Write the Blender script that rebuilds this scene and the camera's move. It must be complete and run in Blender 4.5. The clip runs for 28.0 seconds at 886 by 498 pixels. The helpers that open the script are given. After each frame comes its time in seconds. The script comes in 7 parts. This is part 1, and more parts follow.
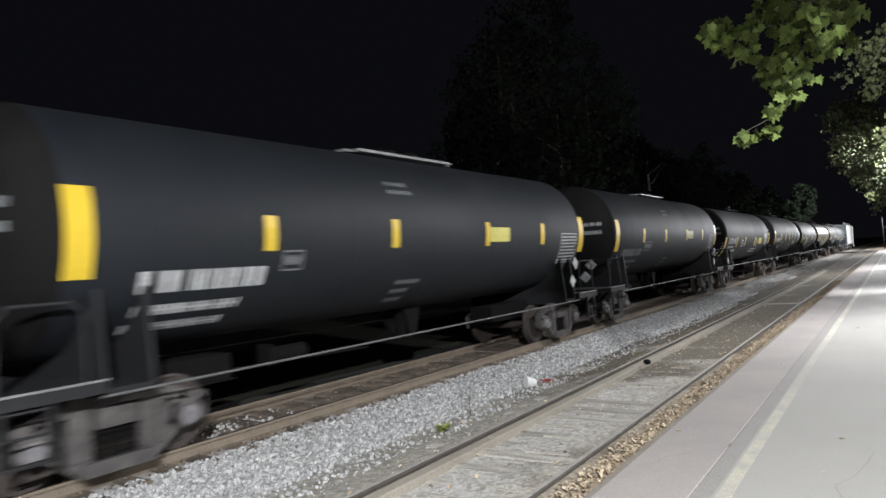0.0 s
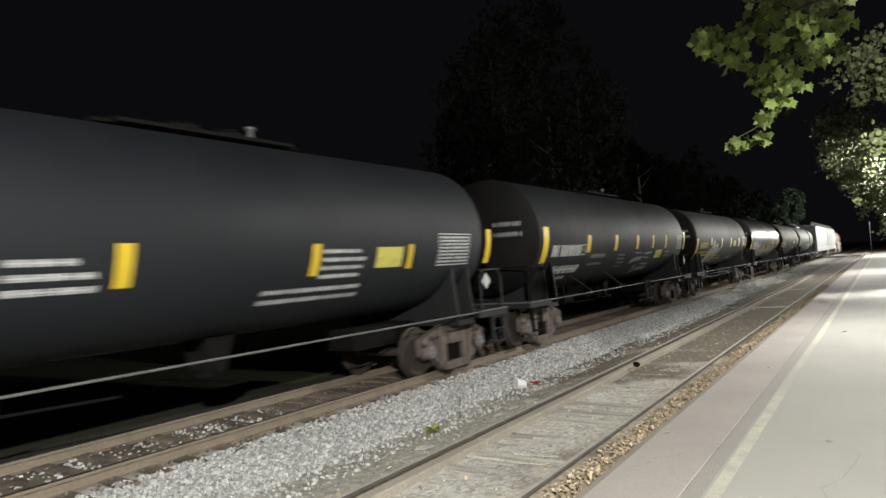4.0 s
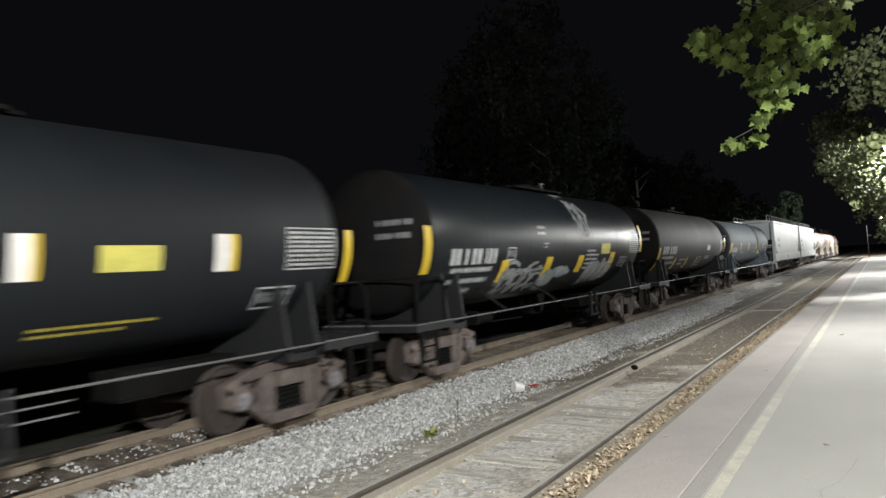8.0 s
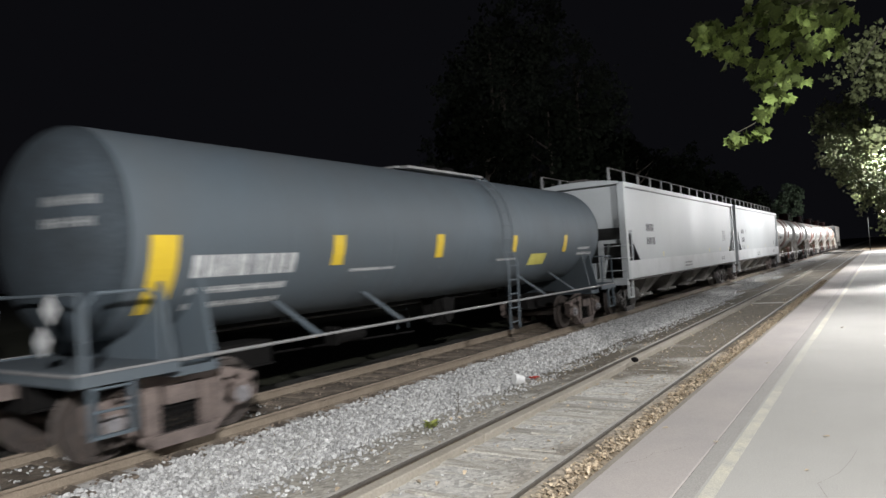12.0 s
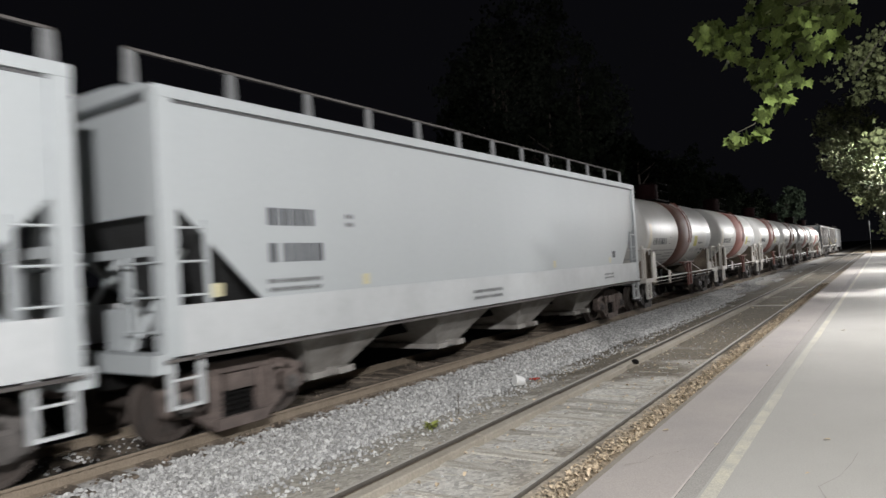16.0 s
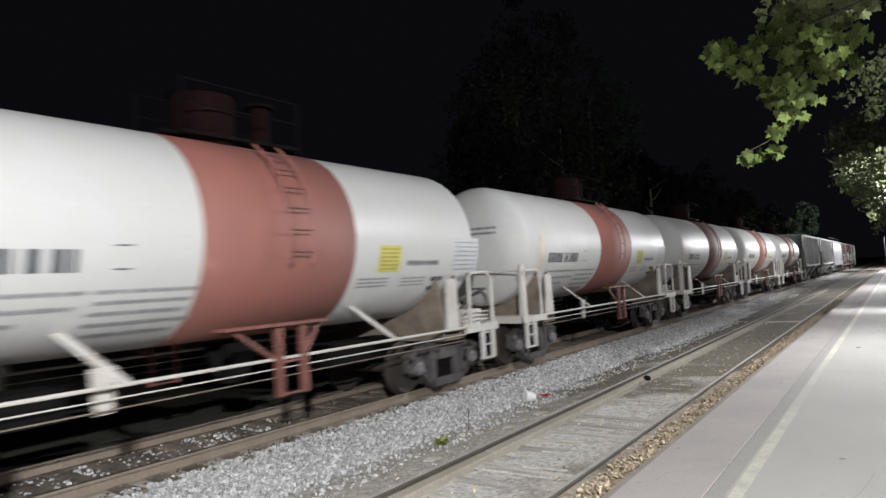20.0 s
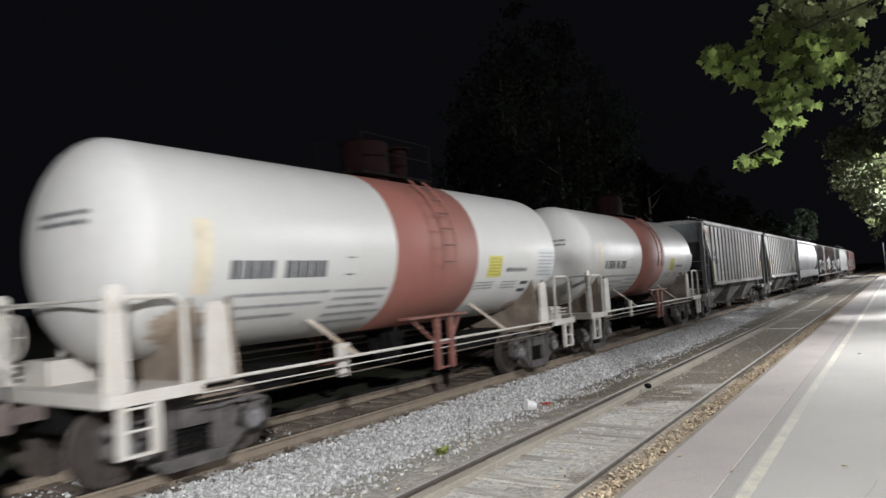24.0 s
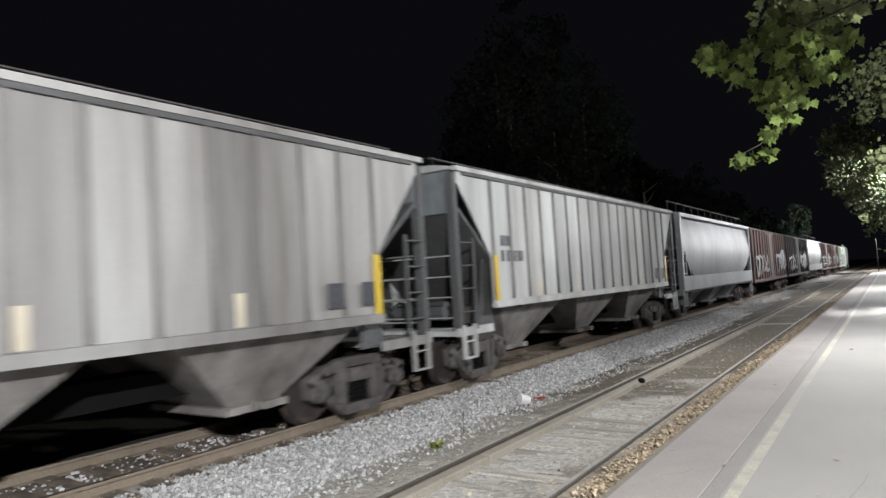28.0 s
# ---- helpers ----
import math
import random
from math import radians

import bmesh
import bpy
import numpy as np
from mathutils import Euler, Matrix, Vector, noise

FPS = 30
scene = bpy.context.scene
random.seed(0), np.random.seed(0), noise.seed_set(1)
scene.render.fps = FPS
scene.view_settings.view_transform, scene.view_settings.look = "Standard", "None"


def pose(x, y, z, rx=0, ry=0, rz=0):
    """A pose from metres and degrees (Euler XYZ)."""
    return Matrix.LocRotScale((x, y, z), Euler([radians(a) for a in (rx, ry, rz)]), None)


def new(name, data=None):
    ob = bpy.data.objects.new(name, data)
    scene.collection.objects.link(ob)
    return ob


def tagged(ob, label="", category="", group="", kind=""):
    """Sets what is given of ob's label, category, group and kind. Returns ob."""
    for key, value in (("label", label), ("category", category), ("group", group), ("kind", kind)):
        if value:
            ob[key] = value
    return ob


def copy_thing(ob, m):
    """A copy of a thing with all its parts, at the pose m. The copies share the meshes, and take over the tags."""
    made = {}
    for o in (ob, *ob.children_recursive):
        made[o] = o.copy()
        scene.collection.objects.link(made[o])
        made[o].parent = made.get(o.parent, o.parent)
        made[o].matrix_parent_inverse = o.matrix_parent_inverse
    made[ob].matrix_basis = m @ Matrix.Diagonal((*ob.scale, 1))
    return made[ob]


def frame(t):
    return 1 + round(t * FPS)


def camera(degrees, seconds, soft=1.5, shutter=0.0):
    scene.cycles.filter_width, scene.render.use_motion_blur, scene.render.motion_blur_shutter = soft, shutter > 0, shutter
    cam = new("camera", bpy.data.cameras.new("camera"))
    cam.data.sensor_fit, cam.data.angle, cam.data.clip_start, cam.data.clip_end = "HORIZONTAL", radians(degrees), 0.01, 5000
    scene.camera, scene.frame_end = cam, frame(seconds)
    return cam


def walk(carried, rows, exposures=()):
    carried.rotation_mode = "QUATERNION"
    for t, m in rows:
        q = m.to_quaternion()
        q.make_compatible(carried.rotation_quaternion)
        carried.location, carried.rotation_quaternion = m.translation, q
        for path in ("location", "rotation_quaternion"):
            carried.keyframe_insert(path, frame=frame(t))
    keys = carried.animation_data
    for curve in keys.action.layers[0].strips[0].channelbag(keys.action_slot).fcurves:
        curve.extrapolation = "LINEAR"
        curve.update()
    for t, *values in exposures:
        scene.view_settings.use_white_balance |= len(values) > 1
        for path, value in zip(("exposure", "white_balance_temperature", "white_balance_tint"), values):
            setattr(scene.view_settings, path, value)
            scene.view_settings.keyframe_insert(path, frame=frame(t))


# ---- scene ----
# ---- camera: held by hand on the platform, it pans and tilts a little ----
cam = camera(68, 28.0, soft=1.5, shutter=0.5)
EYE = (0.0, 0.0, 2.013)
TURNS = [
    (0, 91.72, 4.24, 34.73), (0.5, 91.79, 4.24, 34.72), (1, 92, 4.21, 34.72), (1.5, 91.9, 4.25, 34.67),
    (2, 91.78, 4.35, 34.38), (2.5, 91.67, 4.57, 34.09), (3, 91.61, 4.45, 34.02), (3.5, 91.69, 3.92, 34.04),
    (5.5, 91.99, 3.96, 33.69), (6, 92.35, 3.8, 33.74), (6.5, 92.36, 3.83, 33.78), (7, 92.27, 3.85, 33.73),
    (7.5, 92.12, 3.79, 33.76), (8, 92.05, 3.84, 33.76), (8.5, 91.97, 3.93, 33.72), (9, 91.85, 3.93, 33.71),
    (9.5, 91.75, 4.05, 33.7), (10, 91.62, 4.09, 33.78), (10.5, 91.56, 4.16, 33.85), (11, 91.41, 3.86, 33.84),
    (11.5, 91.45, 3.68, 33.85), (12, 91.36, 3.73, 33.83), (12.5, 91.24, 3.63, 33.87), (14.5, 90.86, 3.81, 33.85),
    (15, 90.89, 3.7, 33.87), (15.5, 91.1, 3.48, 33.9), (16, 91.47, 3.5, 33.9), (16.5, 91.38, 3.55, 33.87),
    (17, 91.26, 3.56, 33.9), (17.5, 91.28, 3.69, 34.42), (18, 91.25, 3.35, 34.72), (18.5, 91.32, 3.39, 34.72),
    (19, 91.54, 3.32, 34.83), (19.5, 92.12, 3.35, 34.87), (20, 92.8, 3.28, 34.81), (20.5, 92.78, 3.29, 34.75),
    (21, 92.72, 3.25, 34.77), (21.5, 93.13, 3.28, 34.79), (23.5, 92.99, 3.47, 34.82), (24, 93.56, 3.63, 34.78),
    (24.5, 93.9, 3.5, 34.79), (25, 93.75, 3.41, 34.47), (25.5, 93.61, 3.24, 34.39), (26, 93.53, 3.39, 34.35),
    (26.5, 93.46, 3.39, 34.37), (27, 93.31, 3.37, 34.34), (27.5, 93.18, 3.5, 34.37), (28, 93.06, 3.46, 34.33),
]
# the film's brightness and white balance drift as pale cars fill the picture
EXPOSURES = [(0, 1.48, 6300, 10), (1.2, 1.48, 6850, 6), (3.5, 1.48, 6950, 6), (6, 1.46, 6800, 6), (9, 1.47, 6550, 6), (11, 1.48, 6450, 8), (12.5, 1.43, 6550, 10),
             (15, 1.18, 6650, 10), (16.5, 1.22, 6550, 10), (18.2, 1.30, 6450, 10), (20, 1.38, 6350, 10), (21, 1.38, 6200, 10), (24, 1.40, 6400, 10), (28, 1.40, 6400, 10)]
walk(cam, [(t, pose(*EYE, a, b, c)) for t, a, b, c in TURNS], EXPOSURES)

# ---- night sky, lamp light and exposure ----
world = bpy.data.worlds.new("night")
world.use_nodes = True
scene.world = world
world.node_tree.nodes["Background"].inputs[0].default_value = (0.75, 0.76, 1.0, 1)
world.node_tree.nodes["Background"].inputs[1].default_value = 0.0016

# lamp heads in a row along the platform: distance down the line and power
LAMP_X, LAMP_Z = 0.42, 5.60
LAMPS = [(-3.2, 3900), (15.5, 820), (30.5, 2200), (46.0, 1300), (61.5, 320), (77.0, 60), (93.0, 1500), (108.0, 2200)]
ASIDE = {-3.2: 2.8, 15.5: 0.35}      # lamps that stand farther from the edge
for down, power in LAMPS:
    bulb = bpy.data.lights.new("bulb_light", "POINT")
    bulb.energy, bulb.color, bulb.shadow_soft_size = power, (0.98, 0.975, 0.985), 0.10
    new("bulb_light", bulb).location = (LAMP_X + ASIDE.get(down, 0.0), down, LAMP_Z)
# a lamp added out of view near the crossing, lighting tail and bend
bulb = bpy.data.lights.new("bulb_light", "POINT")
bulb.energy, bulb.color, bulb.shadow_soft_size = 11000, (1.0, 0.97, 0.94), 0.15
new("bulb_light", bulb).location = (2.4, 131.0, 9.0)

# ---- materials ----
def surf(name, base, rough=0.7, metal=0.0, var=0.3, scale=2.0, bump=0.15, bscale=60.0, tint=None, streak=1.0, rnd=0.0, spec=0.5, grain_amount=None):
    """A worn surface: broad stains (towards tint) and fine grain in the colour, relief in the fine grain."""
    m = bpy.data.materials.new(name)
    m.use_nodes = True
    n, l = m.node_tree.nodes, m.node_tree.links
    p = n["Principled BSDF"]
    p.inputs["Metallic"].default_value = metal
    p.inputs["Specular IOR Level"].default_value = spec
    ga = var if grain_amount is None else grain_amount
    co, mp = n.new("ShaderNodeTexCoord"), n.new("ShaderNodeMapping")
    mp.inputs["Scale"].default_value = (1, 1, streak)
    l.new(co.outputs["Object"], mp.inputs["Vector"])
    big, fine = n.new("ShaderNodeTexNoise"), n.new("ShaderNodeTexNoise")
    big.inputs["Scale"].default_value, big.inputs["Detail"].default_value, big.inputs["Roughness"].default_value = scale, 6, 0.65
    fine.inputs["Scale"].default_value, fine.inputs["Detail"].default_value = bscale, 4
    l.new(mp.outputs[0], big.inputs["Vector"]), l.new(co.outputs["Object"], fine.inputs["Vector"])
    ramp = n.new("ShaderNodeMapRange")
    ramp.inputs[1].default_value, ramp.inputs[2].default_value = 0.35, 0.68
    l.new(big.outputs["Fac"], ramp.inputs[0])
    mix = n.new("ShaderNodeMix")
    mix.data_type = "RGBA"
    t = tint or [c * (1 - var) for c in base]
    mix.inputs[6].default_value, mix.inputs[7].default_value = (*base, 1), (*t, 1)
    amt = n.new("ShaderNodeMath")
    amt.operation, amt.inputs[1].default_value = "MULTIPLY", 1.0 if tint is None else min(1.0, var * 2)
    l.new(ramp.outputs[0], amt.inputs[0]), l.new(amt.outputs[0], mix.inputs[0])
    grain = n.new("ShaderNodeMix")
    grain.data_type, grain.blend_type, grain.inputs[0].default_value = "RGBA", "MULTIPLY", 1.0
    gr = n.new("ShaderNodeMapRange")
    gr.inputs[1].default_value, gr.inputs[2].default_value = 0.3, 0.7
    gr.inputs[3].default_value, gr.inputs[4].default_value = 1 - ga * 0.5, 1 + ga * 0.35
    l.new(fine.outputs["Fac"], gr.inputs[0])
    l.new(mix.outputs[2], grain.inputs[6]), l.new(gr.outputs[0], grain.inputs[7])
    out = grain.outputs[2]
    if rnd:
        info, rr, mul = n.new("ShaderNodeObjectInfo"), n.new("ShaderNodeMapRange"), n.new("ShaderNodeMix")
        rr.inputs[3].default_value, rr.inputs[4].default_value = 1 - rnd, 1 + rnd
        mul.data_type, mul.blend_type, mul.inputs[0].default_value = "RGBA", "MULTIPLY", 1.0
        l.new(info.outputs["Random"], rr.inputs[0]), l.new(out, mul.inputs[6]), l.new(rr.outputs[0], mul.inputs[7])
        out = mul.outputs[2]
    l.new(out, p.inputs["Base Color"])
    rg = n.new("ShaderNodeMapRange")
    rg.inputs[3].default_value, rg.inputs[4].default_value = max(0.05, rough - 0.12), min(1.0, rough + 0.12)
    l.new(big.outputs["Fac"], rg.inputs[0]), l.new(rg.outputs[0], p.inputs["Roughness"])
    if bump:
        b = n.new("ShaderNodeBump")
        b.inputs["Strength"].default_value, b.inputs["Distance"].default_value = bump, 0.02
        l.new(fine.outputs["Fac"], b.inputs["Height"]), l.new(b.outputs[0], p.inputs["Normal"])
    return m


def islands(m, low, high):
    """Let the colour of a material vary from piece to piece of one mesh."""
    n, l = m.node_tree.nodes, m.node_tree.links
    p = n["Principled BSDF"]
    src = p.inputs["Base Color"].links[0].from_socket
    geo, rr, mul = n.new("ShaderNodeNewGeometry"), n.new("ShaderNodeMapRange"), n.new("ShaderNodeMix")
    rr.inputs[3].default_value, rr.inputs[4].default_value = low, high
    mul.data_type, mul.blend_type, mul.inputs[0].default_value = "RGBA", "MULTIPLY", 1.0
    l.new(geo.outputs["Random Per Island"], rr.inputs[0]), l.new(src, mul.inputs[6]), l.new(rr.outputs[0], mul.inputs[7])
    l.new(mul.outputs[2], p.inputs["Base Color"])
    return m


def leafy(name, base, tint, spec=0.2):
    m = surf(name, base, 0.75, var=0.45, scale=6, bump=0.1, bscale=30, tint=tint, rnd=0.55, spec=spec)
    p = m.node_tree.nodes["Principled BSDF"]
    p.inputs["Transmission Weight"].default_value = 0.0
    p.inputs["Subsurface Weight"].default_value = 0.0
    return m


TANK_BLACK = surf("black_tank_paint", (0.0056, 0.0079, 0.0113), 0.63, var=0.25, scale=0.7, bump=0.03, bscale=25, tint=(0.0088, 0.0107, 0.0128), streak=0.35, spec=0.38, grain_amount=0.06)
TANK_DUSTY = surf("dusty_black_tank_paint", (0.0095, 0.0102, 0.0106), 0.68, var=0.3, scale=0.8, bump=0.03, bscale=25, tint=(0.0165, 0.016, 0.0155), streak=0.35, grain_amount=0.06)
TANK_DEEP = surf("deep_black_tank_paint", (0.0045, 0.0062, 0.0086), 0.63, var=0.25, scale=0.7, bump=0.03, bscale=25, tint=(0.007, 0.0085, 0.0102), streak=0.35, spec=0.34, grain_amount=0.06)
TANK_GLOSS = surf("glossy_black_tank_paint", (0.0082, 0.0105, 0.0132), 0.36, var=0.25, scale=0.7, bump=0.03, bscale=25, tint=(0.0118, 0.014, 0.0162), streak=0.35, spec=0.26, grain_amount=0.06)
TANK_GREY = surf("blue_grey_tank_paint", (0.068, 0.088, 0.105), 0.68, var=0.3, scale=0.8, bump=0.03, bscale=25, tint=(0.068, 0.077, 0.083), streak=0.35, grain_amount=0.06)
TANK_WHITE = surf("white_tank_paint", (0.52, 0.525, 0.513), 0.44, var=0.18, scale=0.8, bump=0.02, bscale=20, tint=(0.465, 0.448, 0.408), streak=0.3, grain_amount=0.06)
BAND_RED = surf("faded_red_band_paint", (0.265, 0.104, 0.082), 0.62, var=0.3, scale=1.1, bump=0.03, bscale=25, tint=(0.20, 0.09, 0.072), streak=0.3, grain_amount=0.06)
HOP_WHITE = surf("light_grey_hopper_paint", (0.375, 0.40, 0.412), 0.55, var=0.12, scale=0.5, bump=0.03, bscale=12, tint=(0.33, 0.355, 0.367), streak=0.4, grain_amount=0.04)
HOP_GREY = surf("weathered_grey_hopper_paint", (0.37, 0.37, 0.361), 0.65, var=0.5, scale=0.8, bump=0.02, bscale=20, tint=(0.135, 0.127, 0.115), streak=0.10, grain_amount=0.08, rnd=0.22)
# dark weathered sheet, used as well for the painted shadow under top chords
HOP_SLOPE = surf("dark_weathered_slope_and_chord_shadow", (0.09, 0.092, 0.094), 0.7, var=0.4, scale=1.3, bump=0.06, bscale=20, tint=(0.05, 0.05, 0.05), streak=0.3)
BOX_BROWN = surf("oxide_red_boxcar_paint", (0.11, 0.058, 0.050), 0.75, var=0.5, scale=0.9, bump=0.06, bscale=20, tint=(0.06, 0.045, 0.042), streak=0.3)
BOX_DARK = surf("sooty_brown_boxcar_paint", (0.035, 0.026, 0.025), 0.75, var=0.5, scale=0.9, bump=0.06, bscale=20, tint=(0.02, 0.018, 0.018), streak=0.3)
BOX_GREEN = surf("pale_green_boxcar_paint", (0.36, 0.42, 0.38), 0.6, var=0.3, scale=0.9, bump=0.04, bscale=20, streak=0.3)
# grimy steel taken near black: the shade under the cars is painted in
STEEL_DARK = surf("grimy_shade_dark_steel", (0.0042, 0.0041, 0.004), 0.95, var=0.45, scale=3, bump=0.2, bscale=40, tint=(0.007, 0.0062, 0.0058), spec=0.15)
STEEL_RUST = surf("rusty_cast_steel", (0.165, 0.130, 0.115), 0.85, var=0.5, scale=4, bump=0.3, bscale=45, tint=(0.085, 0.068, 0.062), rnd=0.15)
STEEL_GREY = surf("dusty_grey_cast_steel", (0.115, 0.105, 0.10), 0.85, var=0.5, scale=4, bump=0.3, bscale=45, tint=(0.05, 0.046, 0.044), rnd=0.15)
WHEEL = surf("wheel_steel", (0.075, 0.06, 0.052), 0.6, 0.3, var=0.4, scale=5, bump=0.1, bscale=50, tint=(0.045, 0.04, 0.038))
BEARING = surf("bare_bearing_cap", (0.30, 0.29, 0.30), 0.5, 0.2, var=0.4, scale=8, bump=0.1)
RAIL_PIPE = surf("light_handrail_paint", (0.22, 0.22, 0.22), 0.5, var=0.35, scale=4, bump=0.05)
PIPE_WHITE = surf("white_frame_paint", (0.55, 0.535, 0.50), 0.5, var=0.3, scale=2.5, bump=0.05, tint=(0.43, 0.38, 0.32))
# dome and walkway red, with shade above the lamps' reach painted in
DOME_RED = surf("shade_darkened_red_dome", (0.004, 0.0032, 0.0032), 0.95, var=0.4, scale=3, bump=0.05, spec=0.1)
PIPE_RED = surf("faded_red_frame_paint", (0.20, 0.08, 0.062), 0.55, var=0.3, scale=3, bump=0.05)
PIPE_DARKRED = surf("grimy_dark_red_frame_paint", (0.105, 0.052, 0.043), 0.65, var=0.4, scale=3, bump=0.05)
PIPE_BLACK = surf("black_frame_paint", (0.0095, 0.010, 0.0115), 0.7, var=0.3, scale=3, bump=0.05)
REFLECT = surf("yellow_reflective_sheet", (0.60, 0.425, 0.03), 0.4, var=0.2, scale=4, bump=0.02, tint=(0.56, 0.385, 0.035))
REFLECT_DIM = surf("faded_yellow_reflective_sheet", (0.50, 0.46, 0.28), 0.5, var=0.3, scale=4, bump=0.02, tint=(0.42, 0.40, 0.30))
REFLECT_W = surf("white_reflective_sheet", (0.75, 0.72, 0.68), 0.4, var=0.2, scale=4, bump=0.02)
LETTER_W = surf("faded_white_lettering", (0.52, 0.53, 0.53), 0.6, var=0.4, scale=7, bump=0.0, bscale=30)
LETTER_D = surf("dark_lettering", (0.05, 0.055, 0.065), 0.6, var=0.35, scale=7, bump=0.0, bscale=30)
LETTER_G = surf("grey_lettering", (0.17, 0.178, 0.182), 0.6, var=0.4, scale=7, bump=0.0, bscale=30)
LETTER_F = surf("faint_grey_lettering", (0.32, 0.325, 0.33), 0.6, var=0.35, scale=7, bump=0.0, bscale=30)
LETTER_Y = surf("yellow_stencil_lettering", (0.55, 0.46, 0.08), 0.6, var=0.4, scale=7, bump=0.0, bscale=30)
PANEL_Y = surf("yellow_notice_panel", (0.57, 0.52, 0.12), 0.5, var=0.25, scale=6, bump=0.0)
SPRAY_W = surf("white_spray_paint", (0.27, 0.28, 0.285), 0.6, var=0.5, scale=5, bump=0.0)
SPRAY_P = surf("pinkish_white_spray_paint", (0.42, 0.37, 0.36), 0.6, var=0.5, scale=4, bump=0.0, tint=(0.20, 0.18, 0.18))
SPRAY_C = surf("cream_spray_paint", (0.44, 0.44, 0.33), 0.6, var=0.45, scale=3, bump=0.0, tint=(0.27, 0.29, 0.19))
SPRAY_D = surf("dark_spray_paint", (0.06, 0.055, 0.07), 0.6, var=0.5, scale=4, bump=0.0)
RAIL_SIDE = surf("rusty_rail", (0.225, 0.185, 0.14), 0.85, var=0.35, scale=3, bump=0.25, bscale=55, tint=(0.16, 0.128, 0.094))
RAIL_TOP = surf("worn_bright_rail_head", (0.10, 0.095, 0.09), 0.32, 0.75, var=0.2, scale=6, bump=0.05)
RAIL_DULL = surf("dull_rail_head", (0.085, 0.074, 0.062), 0.7, 0.0, var=0.3, scale=6, bump=0.08)
TIE_OLD = surf("weathered_grey_tie", (0.52, 0.50, 0.45), 0.9, var=0.5, scale=2.6, bump=0.5, bscale=30, tint=(0.24, 0.22, 0.185), rnd=0.2)
TIE_OLD.node_tree.nodes["Mapping"].inputs["Scale"].default_value = (0.5, 3.0, 1.0)
PLANK = surf("dirty_flangeway_plank", (0.33, 0.30, 0.25), 0.95, var=0.3, scale=1.5, bump=0.3, bscale=40, tint=(0.25, 0.222, 0.178))
RAIL_STRIP = surf("grey_worn_strip_on_rail", (0.42, 0.40, 0.36), 0.7, 0.0, var=0.3, scale=4, bump=0.08)
TIE_DARK = surf("creosoted_tie", (0.24, 0.195, 0.15), 0.9, var=0.5, scale=3, bump=0.5, bscale=30, tint=(0.07, 0.056, 0.045), rnd=0.4)
STONE = islands(surf("crushed_granite", (0.60, 0.60, 0.588), 0.9, var=0.4, scale=9, bump=0.3, bscale=60, spec=0.2), 0.5, 1.12)
CONCRETE = surf("pale_platform_concrete", (0.39, 0.379, 0.350), 0.85, var=0.25, scale=0.5, bump=0.12, bscale=90, tint=(0.33, 0.319, 0.293))
PAVED = surf("pinkish_edge_paving", (0.385, 0.350, 0.324), 0.85, var=0.3, scale=0.9, bump=0.15, bscale=80, tint=(0.305, 0.287, 0.278))
YELLOW_LINE = surf("worn_yellow_line_paint", (0.57, 0.54, 0.425), 0.7, var=0.5, scale=2.2, bump=0.1, bscale=70, tint=(0.385, 0.375, 0.345), grain_amount=0.4)
DRY_LEAF = islands(surf("dry_brown_leaf", (0.49, 0.41, 0.30), 0.8, var=0.4, scale=20, bump=0.1, bscale=60, tint=(0.36, 0.275, 0.18)), 0.55, 1.45)
LEAF = leafy("green_leaf", (0.104, 0.138, 0.034), (0.042, 0.063, 0.019))
LEAF_FAR = islands(leafy("dense_green_foliage", (0.14, 0.158, 0.072), (0.075, 0.094, 0.042)), 0.5, 1.3)
# wood foliage: night shade put into the leaf colours, near row darkest
LEAF_DARK = islands(leafy("shade_darkened_forest_foliage", (0.012, 0.015, 0.0105), (0.009, 0.0115, 0.008), 0.0), 0.8, 1.15)
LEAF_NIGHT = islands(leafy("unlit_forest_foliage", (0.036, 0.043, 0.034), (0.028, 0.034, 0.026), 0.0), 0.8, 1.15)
BARK = surf("grey_brown_bark", (0.12, 0.10, 0.085), 0.95, var=0.5, scale=4, bump=0.9, bscale=22, streak=0.25)
POST = surf("dark_lamp_post_paint", (0.03, 0.032, 0.03), 0.5, var=0.2, scale=5, bump=0.05)
PLASTIC_W = surf("crushed_white_cup", (0.75, 0.75, 0.74), 0.5, var=0.15, scale=15, bump=0.1)
PLASTIC_R = surf("red_wrapper", (0.55, 0.06, 0.04), 0.45, var=0.2, scale=15, bump=0.1)
ASPHALT = surf("crossing_asphalt", (0.055, 0.054, 0.052), 0.85, var=0.3, scale=1.5, bump=0.3, bscale=70)
BAND_BROWN = surf("grimy_red_brown_band_paint", (0.17, 0.077, 0.056), 0.65, var=0.45, scale=1.1, bump=0.03, bscale=25, tint=(0.10, 0.055, 0.043), streak=0.3, grain_amount=0.06)
PIPE_STAIN = surf("rust_stained_white_frame_paint", (0.52, 0.47, 0.40), 0.6, var=0.5, scale=1.6, bump=0.1, tint=(0.26, 0.17, 0.11))
BEIGE = surf("faded_cream_sheet", (0.60, 0.54, 0.42), 0.5, var=0.2, scale=4, bump=0.0)
LIGHT_PANEL = surf("pale_blue_grey_panel", (0.55, 0.565, 0.57), 0.5, var=0.15, scale=5, bump=0.0)
HOP_CHALK = surf("chalky_white_hopper_paint", (0.56, 0.58, 0.575), 0.7, var=0.45, scale=1.2, bump=0.02, bscale=20, tint=(0.24, 0.23, 0.215), streak=0.10, grain_amount=0.08, rnd=0.18)
